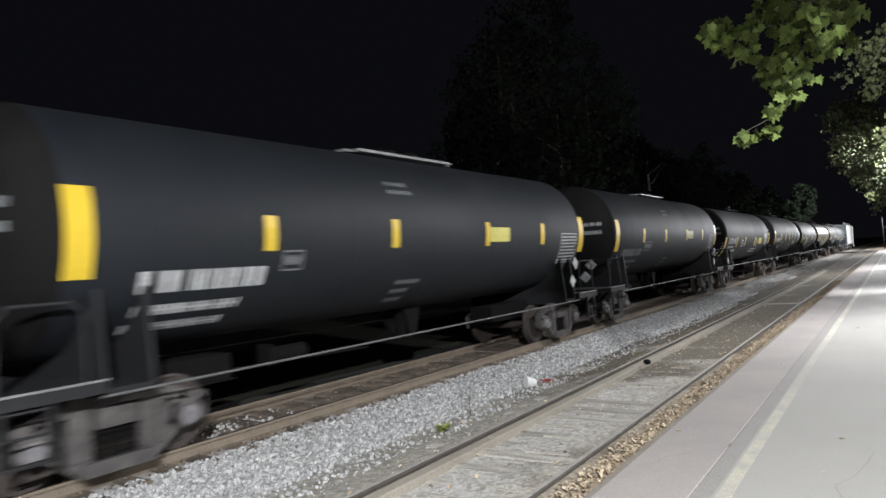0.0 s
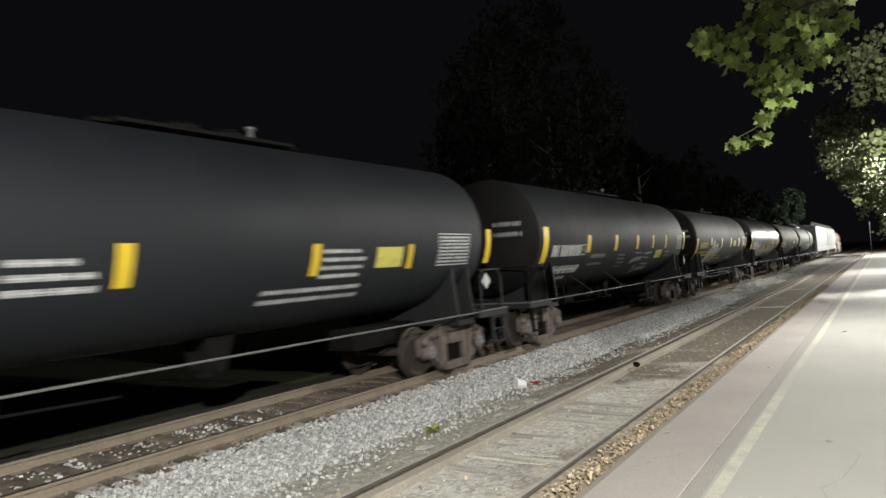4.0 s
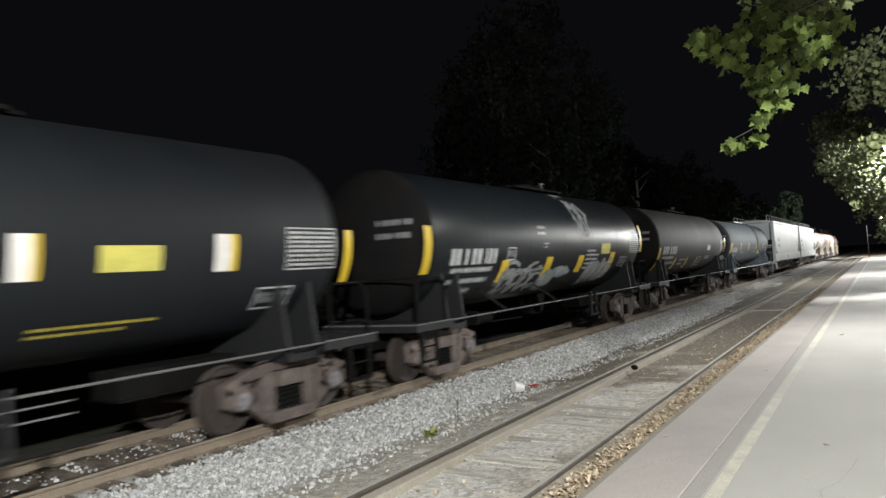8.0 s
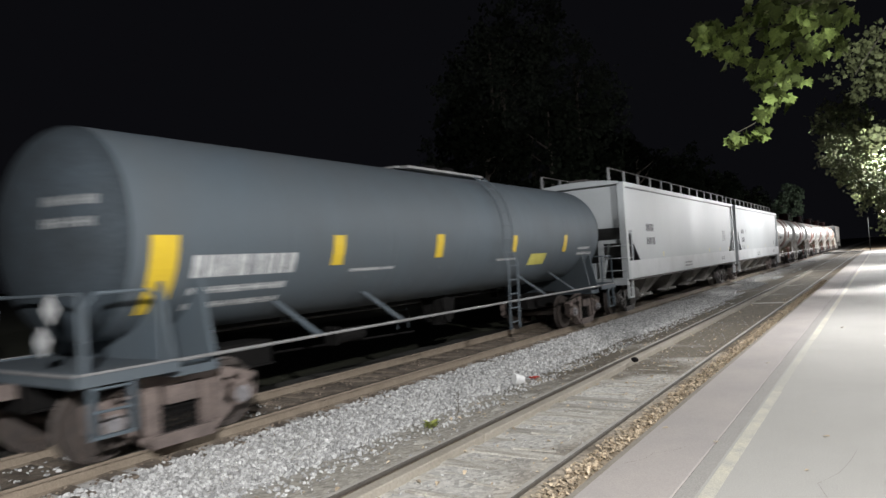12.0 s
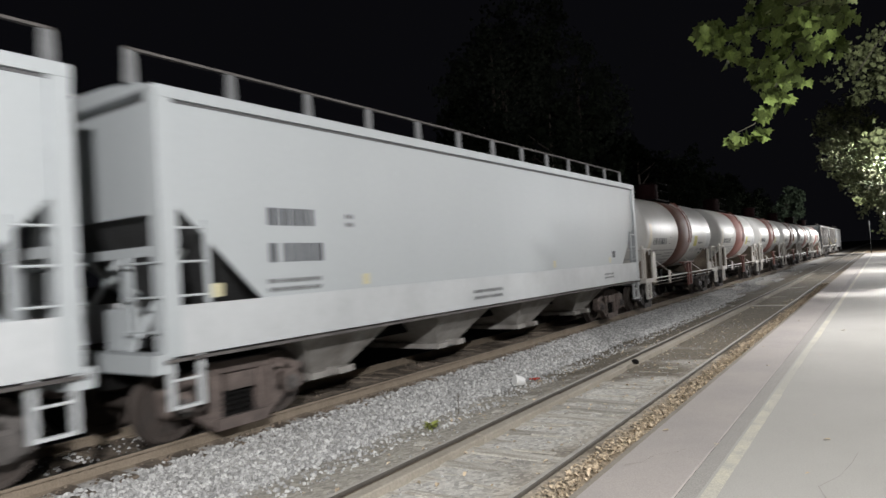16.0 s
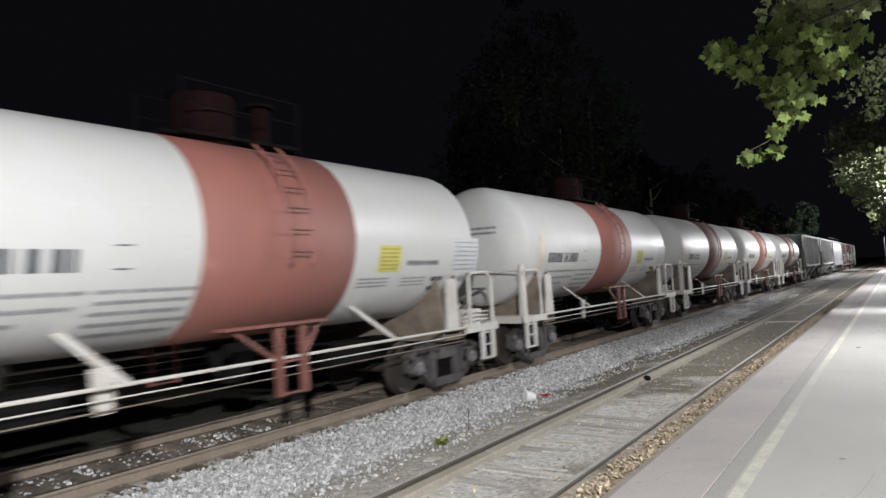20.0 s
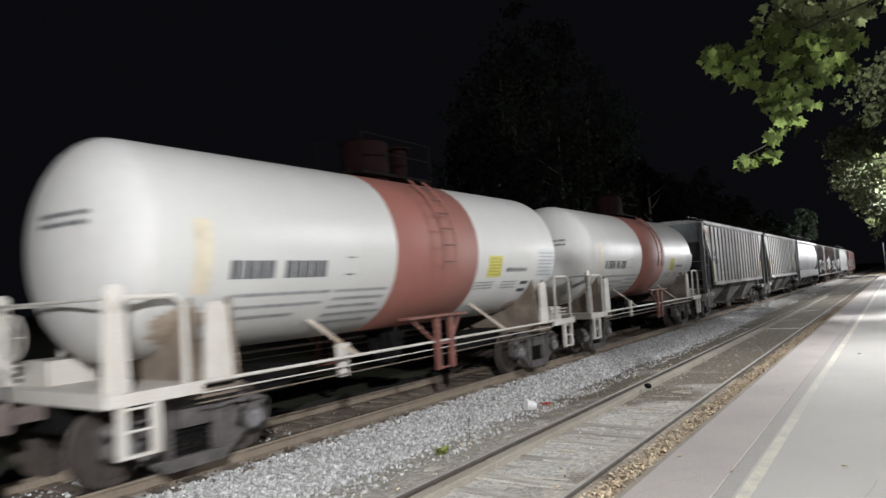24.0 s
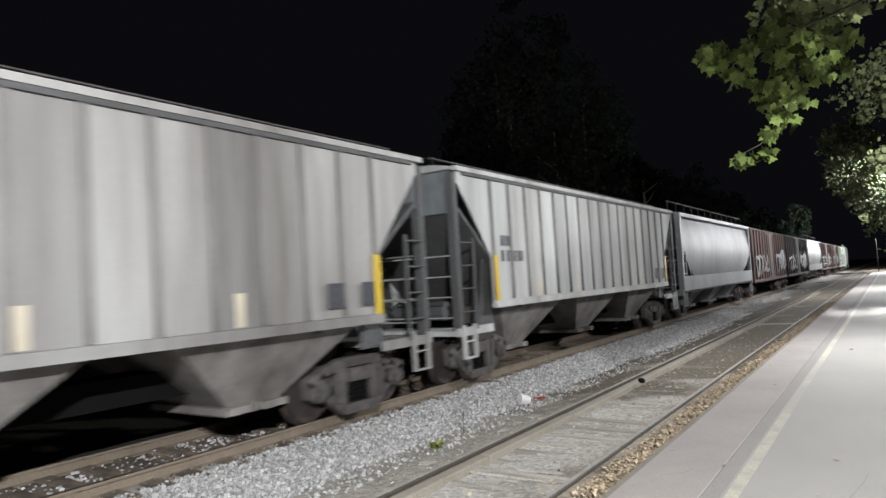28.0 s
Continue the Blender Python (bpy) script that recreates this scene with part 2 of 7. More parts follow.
HOP_SILL = surf("pale_grey_sill_paint", (0.48, 0.50, 0.51), 0.5, var=0.15, scale=1.0, bump=0.03, bscale=12, grain_amount=0.05)
HOP_SILVER = surf("dull_silver_hopper_paint", (0.24, 0.25, 0.262), 0.55, 0.0, var=0.35, scale=0.9, bump=0.05, bscale=15, tint=(0.16, 0.167, 0.172), streak=0.5)
CRACK = surf("dirt_filled_crack", (0.22, 0.205, 0.185), 0.95, var=0.3, scale=9, bump=0.2)
WEED = surf("yellow_green_weed", (0.34, 0.38, 0.10), 0.7, var=0.4, scale=12, bump=0.1)
GLOW = bpy.data.materials.new("lamp_glass_glow")
GLOW.use_nodes = True
GLOW.node_tree.nodes["Principled BSDF"].inputs["Emission Color"].default_value = (1.0, 0.96, 0.88, 1)
GLOW.node_tree.nodes["Principled BSDF"].inputs["Emission Strength"].default_value = 12
STALK = surf("dry_dark_stalk", (0.10, 0.085, 0.065), 0.9, var=0.3, scale=20, bump=0.0)
STONE_BROWN = islands(surf("grimy_brown_ballast", (0.22, 0.175, 0.135), 0.9, var=0.4, scale=9, bump=0.3, bscale=60), 0.4, 1.4)
TWIG = surf("dark_twig_bark", (0.045, 0.042, 0.028), 0.9, var=0.3, scale=20, bump=0.2)
SADDLE_BROWN = surf("rust_brown_saddle_plate", (0.22, 0.18, 0.14), 0.85, var=0.45, scale=2.2, bump=0.15, tint=(0.10, 0.078, 0.06))
RUST_STAIN = surf("orange_brown_rust_stain", (0.20, 0.115, 0.065), 0.9, var=0.5, scale=6, bump=0.1, tint=(0.33, 0.25, 0.19))
PANEL_INK = surf("worn_ink_on_yellow", (0.36, 0.33, 0.08), 0.6, var=0.3, scale=9, bump=0.0)
SLAT_GREY = surf("grey_running_board_post", (0.17, 0.175, 0.18), 0.7, var=0.3, scale=3, bump=0.05)
HEAD_SOOT = surf("sooty_black_tank_head", (0.0045, 0.0045, 0.005), 0.85, var=0.4, scale=1.5, bump=0.04, bscale=25, tint=(0.011, 0.0095, 0.0085), spec=0.15)
HEAD_WHITE = surf("dusty_white_tank_head", (0.51, 0.51, 0.498), 0.6, var=0.3, scale=1.2, bump=0.0, bscale=6, grain_amount=0.06, tint=(0.45, 0.435, 0.41), streak=0.3)
MORTAR = surf("darker_seam_mortar", (0.305, 0.292, 0.268), 0.9, var=0.4, scale=3, bump=0.15, bscale=70, tint=(0.34, 0.325, 0.305))
LEAF_MID = islands(leafy("street_tree_foliage", (0.045, 0.066, 0.042), (0.03, 0.045, 0.028)), 0.4, 1.3)
TAN_STAIN = surf("tan_rust_stain", (0.42, 0.355, 0.28), 0.8, var=0.5, scale=2.5, bump=0.05, tint=(0.27, 0.20, 0.15))
RAIL_THIN = surf("dusty_side_pipe_paint", (0.13, 0.13, 0.13), 0.6, var=0.35, scale=4, bump=0.05)
SPRAY_B = surf("pale_blue_spray_paint", (0.33, 0.36, 0.37), 0.6, var=0.5, scale=3, bump=0.0, tint=(0.15, 0.17, 0.18))
# valve dome: same painted-in shade, a little redder
DOME_LIT = surf("shade_darkened_red_valve_dome", (0.0085, 0.0024, 0.0026), 0.9, var=0.4, scale=3, bump=0.05, spec=0.08)
YELLOW_FADED = surf("faded_yellow_line_paint", (0.455, 0.44, 0.375), 0.8, var=0.4, scale=1.8, bump=0.1, bscale=70, tint=(0.375, 0.364, 0.335), grain_amount=0.4)
LIP = surf("dirty_platform_lip", (0.27, 0.245, 0.205), 0.95, var=0.4, scale=2.5, bump=0.3, bscale=50, tint=(0.19, 0.165, 0.13))
SLATE = surf("slate_blue_end_paint", (0.22, 0.245, 0.255), 0.75, var=0.5, scale=1.1, bump=0.05, tint=(0.055, 0.06, 0.062), streak=0.5)
RIB_GREY = surf("grimy_grey_rib_paint", (0.26, 0.255, 0.248), 0.75, var=0.45, scale=2, bump=0.05, tint=(0.12, 0.112, 0.105), streak=0.2)
BAY_GREY = surf("grimy_grey_bay_paint", (0.26, 0.25, 0.235), 0.8, var=0.5, scale=1.6, bump=0.08, tint=(0.10, 0.09, 0.08), streak=0.5)
BAY_PALE = surf("dusty_pale_bay_paint", (0.34, 0.33, 0.31), 0.75, var=0.5, scale=1.8, bump=0.05, tint=(0.17, 0.155, 0.14), streak=0.5)
HEAD_GREY = surf("darker_blue_grey_tank_head", (0.034, 0.044, 0.053), 0.8, var=0.4, scale=1.4, bump=0.03, bscale=25, tint=(0.021, 0.025, 0.028), spec=0.2)

# ---- mesh helpers ----
def part(name, bm, material, parent=None, label="", smooth=False):
    """Link a bmesh (or a finished mesh) as one object under a thing or a part."""
    if isinstance(bm, bmesh.types.BMesh):
        me = bpy.data.meshes.new(name)
        bm.normal_update()
        bm.to_mesh(me)
        bm.free()
        if smooth:
            me.polygons.foreach_set("use_smooth", [True] * len(me.polygons))
        me.materials.append(material)
    else:
        me = bm
    ob = new(name, me)
    ob.parent = parent
    return tagged(ob, label)


def shell(name, verts, faces, material, parent=None, label="", smooth=False):
    me = bpy.data.meshes.new(name)
    me.from_pydata(verts, [], faces)
    if smooth:
        me.polygons.foreach_set("use_smooth", [True] * len(me.polygons))
    me.materials.append(material)
    return part(name, me, material, parent, label)


def box(bm, x0, x1, y0, y1, z0, z1, m=None):
    v = [bm.verts.new((x, y, z)) for x in (x0, x1) for y in (y0, y1) for z in (z0, z1)]
    if m is not None:
        for q in v:
            q.co = m @ q.co
    for f in ((0, 1, 3, 2), (4, 6, 7, 5), (0, 4, 5, 1), (2, 3, 7, 6), (0, 2, 6, 4), (1, 5, 7, 3)):
        bm.faces.new([v[i] for i in f])
    return bm


def chamfered(bm, x0, x1, y0, y1, z0, z1, c=0.01):
    """A box whose upright and top edges are cut off by c."""
    rings = []
    for z, k in ((z0, 0), (z1 - c, 0), (z1, c)):
        a, b, d, e = x0 + k, x1 - k, y0 + k, y1 - k
        rings.append([bm.verts.new(p) for p in ((a + c, d, z), (b - c, d, z), (b, d + c, z), (b, e - c, z), (b - c, e, z), (a + c, e, z), (a, e - c, z), (a, d + c, z))])
    for r, s in zip(rings, rings[1:]):
        for i in range(8):
            bm.faces.new((r[i], r[(i + 1) % 8], s[(i + 1) % 8], s[i]))
    bm.faces.new(rings[0][::-1]), bm.faces.new(rings[-1])
    return bm


def tube(bm, p, q, r, n=8, r2=None):
    """A round bar from p to q."""
    p, q = Vector(p), Vector(q)
    d = (q - p).normalized()
    a = d.orthogonal().normalized()
    b = d.cross(a)
    rings = []
    for c, k in ((p, r), (q, r if r2 is None else r2)):
        rings.append([bm.verts.new(c + k * (math.cos(i * 2 * math.pi / n) * a + math.sin(i * 2 * math.pi / n) * b)) for i in range(n)])
    for i in range(n):
        bm.faces.new((rings[0][i], rings[0][(i + 1) % n], rings[1][(i + 1) % n], rings[1][i]))
    bm.faces.new(rings[0][::-1]), bm.faces.new(rings[1])
    return bm


def bent(bm, points, r, n=8):
    """A round bar bent through points, in one piece."""
    pts = [Vector(p) for p in points]
    side, last = None, None
    for k, p in enumerate(pts):
        d = (pts[min(k + 1, len(pts) - 1)] - pts[max(k - 1, 0)]).normalized()
        a = d.orthogonal().normalized() if side is None else (side - d * side.dot(d)).normalized()
        b = d.cross(a)
        ring = [bm.verts.new(p + r * (math.cos(i * 2 * math.pi / n) * a + math.sin(i * 2 * math.pi / n) * b)) for i in range(n)]
        if last is None:
            bm.faces.new(ring[::-1])
        else:
            for i in range(n):
                bm.faces.new((last[i], last[(i + 1) % n], ring[(i + 1) % n], ring[i]))
        side, last = a, ring
    bm.faces.new(last)
    return bm


def slab(bm, outline, x0, x1):
    """An outline in (y, z), drawn counter-clockwise seen from +x, thickened from x0 to x1."""
    a = [bm.verts.new((x0, y, z)) for y, z in outline]
    b = [bm.verts.new((x1, y, z)) for y, z in outline]
    k = len(outline)
    for i in range(k):
        bm.faces.new((a[i], a[(i + 1) % k], b[(i + 1) % k], b[i]))
    bm.faces.new(a[::-1]), bm.faces.new(b)
    return bm


def turned(bm, profile, n=48, zc=0.0):
    """A body turned about the y axis from (y, r) pairs."""
    rings = []
    for y, r in profile:
        if r < 1e-4:
            rings.append([bm.verts.new((0, y, zc))])
        else:
            rings.append([bm.verts.new((r * math.cos(i * 2 * math.pi / n), y, zc + r * math.sin(i * 2 * math.pi / n))) for i in range(n)])
    for r, s in zip(rings, rings[1:]):
        for i in range(n):
            j = (i + 1) % n
            if len(r) == 1:
                bm.faces.new((r[0], s[j], s[i]))
            elif len(s) == 1:
                bm.faces.new((r[i], r[j], s[0]))
            else:
                bm.faces.new((r[i], r[j], s[j], s[i]))
    return bm


def empty(name, label, category, group=""):
    return tagged(new(name), label, category, group)


KEPT = {}


def cached(key, name, make, material, parent, label="", smooth=False):
    """A part whose mesh is built once and shared by all that look alike."""
    key = (key, material.name)
    if key not in KEPT:
        ob = part(name, make(bmesh.new()), material, parent, label, smooth)
        KEPT[key] = ob.data
        return ob
    return part(name, KEPT[key], material, parent, label)

# ---- the lie of the place: x across the tracks, y along them, z = 0 at the rail heads ----
MAIN, SIDING, DECK = -8.41, -3.54, 0.20     # track centres, platform height
EDGE = -2.07                                # platform edge
BEND, RADIUS = 140.0, 320.0                 # the main line turns away far down the track


def along(s, x=MAIN):
    """The place and heading at s metres down the main line, at the offset x."""
    if s < BEND:
        return Vector((x, s, 0)), 0.0
    a = (s - BEND) / RADIUS
    r = RADIUS + (x - MAIN)
    return Vector((MAIN - RADIUS + r * math.cos(a), BEND + r * math.sin(a), 0)), a


def rise(x, y):
    """Height of the earth: the ballast bank of the main line, the filled-in siding, the verge."""
    pts = ((-400, 1.5), (-30, 0.4), (-16, -0.5), (-12.4, -0.62), (-10.7, -0.24), (-10.0, -0.17), (-6.95, -0.165), (-5.9, -0.20), (-5.1, -0.16), (-4.45, -0.075),
           (-4.33, -0.05), (-4.18, -0.135), (-3.9, -0.118), (-3.2, -0.112), (-2.90, -0.10), (-2.77, -0.036), (-2.72, -0.036), (-2.5, -0.055), (-2.15, -0.07), (-2.0, -0.13), (30, -0.1), (400, 0.5))
    for (a, p), (b, q) in zip(pts, pts[1:]):
        if x <= b:
            return p + (q - p) * (x - a) / (b - a)
    return pts[-1][1]


def ground():
    xs = [-1500, -400, -120, -50, -30, -20, -16, -13] + [-12.4 + 0.2 * i for i in range(39)] + [-4.6 + 0.07 * i for i in range(37)] + [-1.0, 5, 15, 40, 120, 400, 1500]
    ys = [-1500, -300, -100, -40, -20, -10] + [-6 + 0.4 * i for i in range(116)] + [42 + 2 * i for i in range(30)] + [110, 140, 200, 400, 900, 2500]
    verts = []
    for y in ys:
        for x in xs:
            rough = 0.035 * noise.noise((x * 1.7, y * 1.7, 0)) if -12.5 < x < -2.2 else 0
            if -5.2 < x < -2.3:
                rough *= 0.55
            verts.append((x, y, rise(max(-400, min(400, x)), y) + rough))
    k = len(xs)
    faces = [(j * k + i, j * k + i + 1, (j + 1) * k + i + 1, (j + 1) * k + i) for j in range(len(ys) - 1) for i in range(k - 1)]
    m = surf("trackside_earth", (0.17, 0.155, 0.135), 0.95, var=0.45, scale=1.2, bump=0.6, bscale=28, tint=(0.10, 0.09, 0.075))
    n, l = m.node_tree.nodes, m.node_tree.links
    p = n["Principled BSDF"]
    src = p.inputs["Base Color"].links[0].from_socket
    co, sep = n.new("ShaderNodeTexCoord"), n.new("ShaderNodeSeparateXYZ")
    l.new(co.outputs["Object"], sep.inputs[0])
    wob = n.new("ShaderNodeTexNoise")
    wob.inputs["Scale"].default_value = 1.6
    add = n.new("ShaderNodeMath")
    add.operation = "ADD"
    l.new(sep.outputs[0], add.inputs[0]), l.new(wob.outputs["Fac"], add.inputs[1])
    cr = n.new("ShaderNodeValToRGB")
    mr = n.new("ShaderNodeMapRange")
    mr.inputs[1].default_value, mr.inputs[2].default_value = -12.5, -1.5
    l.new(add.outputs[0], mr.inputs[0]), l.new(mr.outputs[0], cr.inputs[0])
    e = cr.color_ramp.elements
    # near-black stops: the train's shade painted into dark earth past the far rail
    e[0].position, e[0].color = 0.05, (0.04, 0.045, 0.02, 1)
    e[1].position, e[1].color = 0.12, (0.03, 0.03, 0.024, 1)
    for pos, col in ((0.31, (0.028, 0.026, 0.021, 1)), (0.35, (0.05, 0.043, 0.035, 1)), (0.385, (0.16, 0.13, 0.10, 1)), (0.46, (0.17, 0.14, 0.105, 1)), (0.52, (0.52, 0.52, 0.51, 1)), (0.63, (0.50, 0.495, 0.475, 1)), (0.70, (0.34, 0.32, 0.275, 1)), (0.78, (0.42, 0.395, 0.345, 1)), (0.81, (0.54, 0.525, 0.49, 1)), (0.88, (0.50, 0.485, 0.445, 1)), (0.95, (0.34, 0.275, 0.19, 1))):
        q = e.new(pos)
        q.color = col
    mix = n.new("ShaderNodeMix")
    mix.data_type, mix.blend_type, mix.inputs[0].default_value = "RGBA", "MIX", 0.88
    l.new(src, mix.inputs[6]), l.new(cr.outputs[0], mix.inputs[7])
    vor, vr, mul = n.new("ShaderNodeTexVoronoi"), n.new("ShaderNodeMapRange"), n.new("ShaderNodeMix")
    vor.inputs["Scale"].default_value = 22
    vr.inputs[3].default_value, vr.inputs[4].default_value = 0.55, 1.35
    mul.data_type, mul.blend_type, mul.inputs[0].default_value = "RGBA", "MULTIPLY", 1.0
    l.new(co.outputs["Object"], vor.inputs["Vector"]), l.new(vor.outputs["Color"], vr.inputs[0])
    l.new(mix.outputs[2], mul.inputs[6]), l.new(vr.outputs[0], mul.inputs[7]), l.new(mul.outputs[2], p.inputs["Base Color"])
    # dark mossy dirt and painted tree shade take over down the line, in patches
    dirt_shade, down, both_, shade_stain, dark = n.new("ShaderNodeTexNoise"), n.new("ShaderNodeMapRange"), n.new("ShaderNodeMath"), n.new("ShaderNodeMapRange"), n.new("ShaderNodeMix")
    dirt_shade.inputs["Scale"].default_value, dirt_shade.inputs["Detail"].default_value = 0.55, 5
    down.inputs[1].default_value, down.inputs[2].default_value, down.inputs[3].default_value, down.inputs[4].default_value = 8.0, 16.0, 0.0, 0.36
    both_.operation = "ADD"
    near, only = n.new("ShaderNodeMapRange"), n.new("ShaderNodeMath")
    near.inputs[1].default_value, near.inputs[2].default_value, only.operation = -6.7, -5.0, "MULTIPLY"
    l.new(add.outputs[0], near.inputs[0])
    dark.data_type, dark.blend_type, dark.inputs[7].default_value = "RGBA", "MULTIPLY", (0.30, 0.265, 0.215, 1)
    shade_stain.inputs[1].default_value, shade_stain.inputs[2].default_value = 0.54, 0.74
    l.new(co.outputs["Object"], dirt_shade.inputs["Vector"]), l.new(sep.outputs[1], down.inputs[0]), l.new(dirt_shade.outputs["Fac"], both_.inputs[0]), l.new(down.outputs[0], both_.inputs[1])
    l.new(both_.outputs[0], shade_stain.inputs[0]), l.new(shade_stain.outputs[0], only.inputs[0]), l.new(near.outputs[0], only.inputs[1]), l.new(only.outputs[0], dark.inputs[0]), l.new(mul.outputs[2], dark.inputs[6]), l.new(dark.outputs[2], p.inputs["Base Color"])
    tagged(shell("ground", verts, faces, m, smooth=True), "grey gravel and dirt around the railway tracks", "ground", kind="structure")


ground()


def rail_line(name, parent, x, s0, s1, head, curved):
    """One rail: foot, web and head swept down the line."""
    prof = [(-0.070, -0.170), (0.070, -0.170), (0.070, -0.158), (0.012, -0.142), (0.009, -0.045), (0.038, -0.036), (0.038, -0.006), (0.030, 0.0), (0.024, 0.0), (-0.027, 0.0), (-0.028, 0.0), (-0.036, -0.006), (-0.036, -0.036), (-0.009, -0.045), (-0.012, -0.142), (-0.070, -0.158)]
    stops = [s0, 0, 20, 60, BEND] + [BEND + 8 * i for i in range(1, 18)] if curved else [s0, 0, 20, 60, s1]
    verts, faces, k = [], [], len(prof)
    for s in stops:
        for u, z in prof:
            if curved:
                p, _ = along(s, x + u)
            else:
                p = Vector((x + u, s, 0))
            verts.append((p.x, p.y, z))
    for j in range(len(stops) - 1):
        for i in range(k):
            faces.append((j * k + i, j * k + (i + 1) % k, (j + 1) * k + (i + 1) % k, (j + 1) * k + i))
    faces += [tuple(range(k))[::-1], tuple((len(stops) - 1) * k + i for i in range(k))]
    ob = shell(name, verts, faces, RAIL_SIDE, parent)
    ob.data.materials.append(head)
    ob.data.materials.append(RAIL_STRIP if head is RAIL_DULL else head)
    for j in range(len(stops) - 1):
        for i in (5, 6, 7, 8, 10) if head is RAIL_DULL else (7, 8, 9):
            ob.data.polygons[j * k + i].material_index = 2 if i == 8 else 1
    return ob


main_track = tagged(new("main_track"), "rusty main line track on grey crushed stone ballast", "railway track", kind="structure")
siding_track = tagged(new("siding_track"), "disused siding track sunk flush in dirt and worn ties", "railway track", kind="structure")
for x in (MAIN + 0.752, MAIN - 0.752):
    rail_line("rail", main_track, x, -60, 0, RAIL_TOP, True)
for x in (SIDING + 0.752, SIDING - 0.752):
    rail_line("rail", siding_track, x, -30, 150, RAIL_DULL, False)

# platform: paved edge strip, concrete deck, yellow line
platform = tagged(new("platform"), "pale concrete station platform with a worn yellow line", "platform", kind="structure")
SEAM = -1.41
bm = box(bmesh.new(), EDGE + 0.02, 9.0, -14, 106, -0.16, DECK - 0.014)
part("joint_filler", bm, ASPHALT, platform)
part("deck", chamfered(bmesh.new(), SEAM + 0.008, 9.0, -14, 106, -0.15, DECK, 0.006), CONCRETE, platform, "pale trowelled concrete deck")
part("edge_strip", chamfered(bmesh.new(), EDGE, SEAM - 0.004, -14, 106, -0.15, DECK - 0.003, 0.010), PAVED, platform, "pinkish paved edge strip")
part("yellow_line", box(bmesh.new(), -1.238, -1.135, -14, 8.9, DECK + 0.001, DECK + 0.004), YELLOW_LINE, platform, "worn pale yellow safety line")
part("yellow_line", box(bmesh.new(), -1.235, -1.145, 8.92, 13.6, DECK + 0.001, DECK + 0.003), YELLOW_FADED, platform, "almost worn-off pale yellow line")
part("yellow_line", box(bmesh.new(), -1.235, -1.135, 13.62, 106, DECK + 0.001, DECK + 0.004), YELLOW_LINE, platform, "worn pale yellow safety line")
part("lip", chamfered(bmesh.new(), -2.165, EDGE - 0.002, -14, 106, -0.15, 0.163, 0.012), LIP, platform, "dirty concrete lip under the platform edge")
part("seam_mortar", box(bmesh.new(), -1.398, -1.262, -14, 106, DECK + 0.001, DECK + 0.0025), MORTAR, platform, "slightly darker mortar beside the seam")

# ---- railway trucks ----
def fixed(bm):
    bmesh.ops.recalc_face_normals(bm, faces=bm.faces)
    return bm


def side_frame(bm):
    """A cast truck side frame with its two windows, at x = 0."""
    t = 0.075
    slab(bm, [(-1.12, 0.54), (-0.72, 0.70), (-0.36, 0.78), (0.36, 0.78), (0.72, 0.70), (1.12, 0.54), (1.16, 0.70), (0.74, 0.84), (0.40, 0.93), (-0.40, 0.93), (-0.74, 0.84), (-1.16, 0.70)], -t, t)
    for s in (-1, 1):
        q = [(s * 0.98, 0.50), (s * 0.84, 0.76), (s * 0.40, 0.40), (s * 0.42, 0.05)]
        slab(bm, q if s > 0 else q[::-1], -t, t)
        q = [(s * 0.52, 0.14), (s * 0.52, 0.80), (s * 0.30, 0.80), (s * 0.30, 0.14)]
        slab(bm, q if s > 0 else q[::-1], -t * 0.9, t * 0.9)
        q = [(s * 1.06, 0.36), (s * 1.14, 0.40), (s * 1.16, 0.68), (s * 1.02, 0.60)]
        slab(bm, q if s > 0 else q[::-1], -t, t)
        q = [(s * 0.74, 0.34), (s * 0.80, 0.60), (s * 0.70, 0.66), (s * 0.62, 0.42)]
        slab(bm, q if s > 0 else q[::-1], -t, t)
    slab(bm, [(-0.42, 0.05), (0.42, 0.05), (0.46, 0.20), (-0.46, 0.20)], -t * 1.6, t * 1.6)
    for s in (-1, 1):
        tube(bm, (-t, s * 0.89, 0.49), (t * 1.3, s * 0.89, 0.49), 0.20, 18, 0.17)
        tube(bm, (t, s * 0.60, 0.79), (t * 1.5, s * 0.60, 0.79), 0.07, 10)
        slab(bm, [(s * 0.50 - 0.05, 0.24), (s * 0.50 + 0.05, 0.24), (s * 0.50 + 0.05, 0.76), (s * 0.50 - 0.05, 0.76)], t * 0.9, t * 1.5)
    return fixed(bm)


def spring(bm):
    """One coil spring, turned as a stack of coils."""
    tube(bm, (0, 0, 0.19), (0, 0, 0.55), 0.045, 8)
    for i in range(5):
        tube(bm, (0, 0, 0.20 + i * 0.068), (0, 0, 0.235 + i * 0.068), 0.068, 10)
    return bm


def bolster(bm):
    box(bm, -1.12, 1.12, -0.22, 0.22, 0.54, 0.76)
    tube(bm, (0, 0, 0.76), (0, 0, 0.92), 0.20, 14)
    return bm


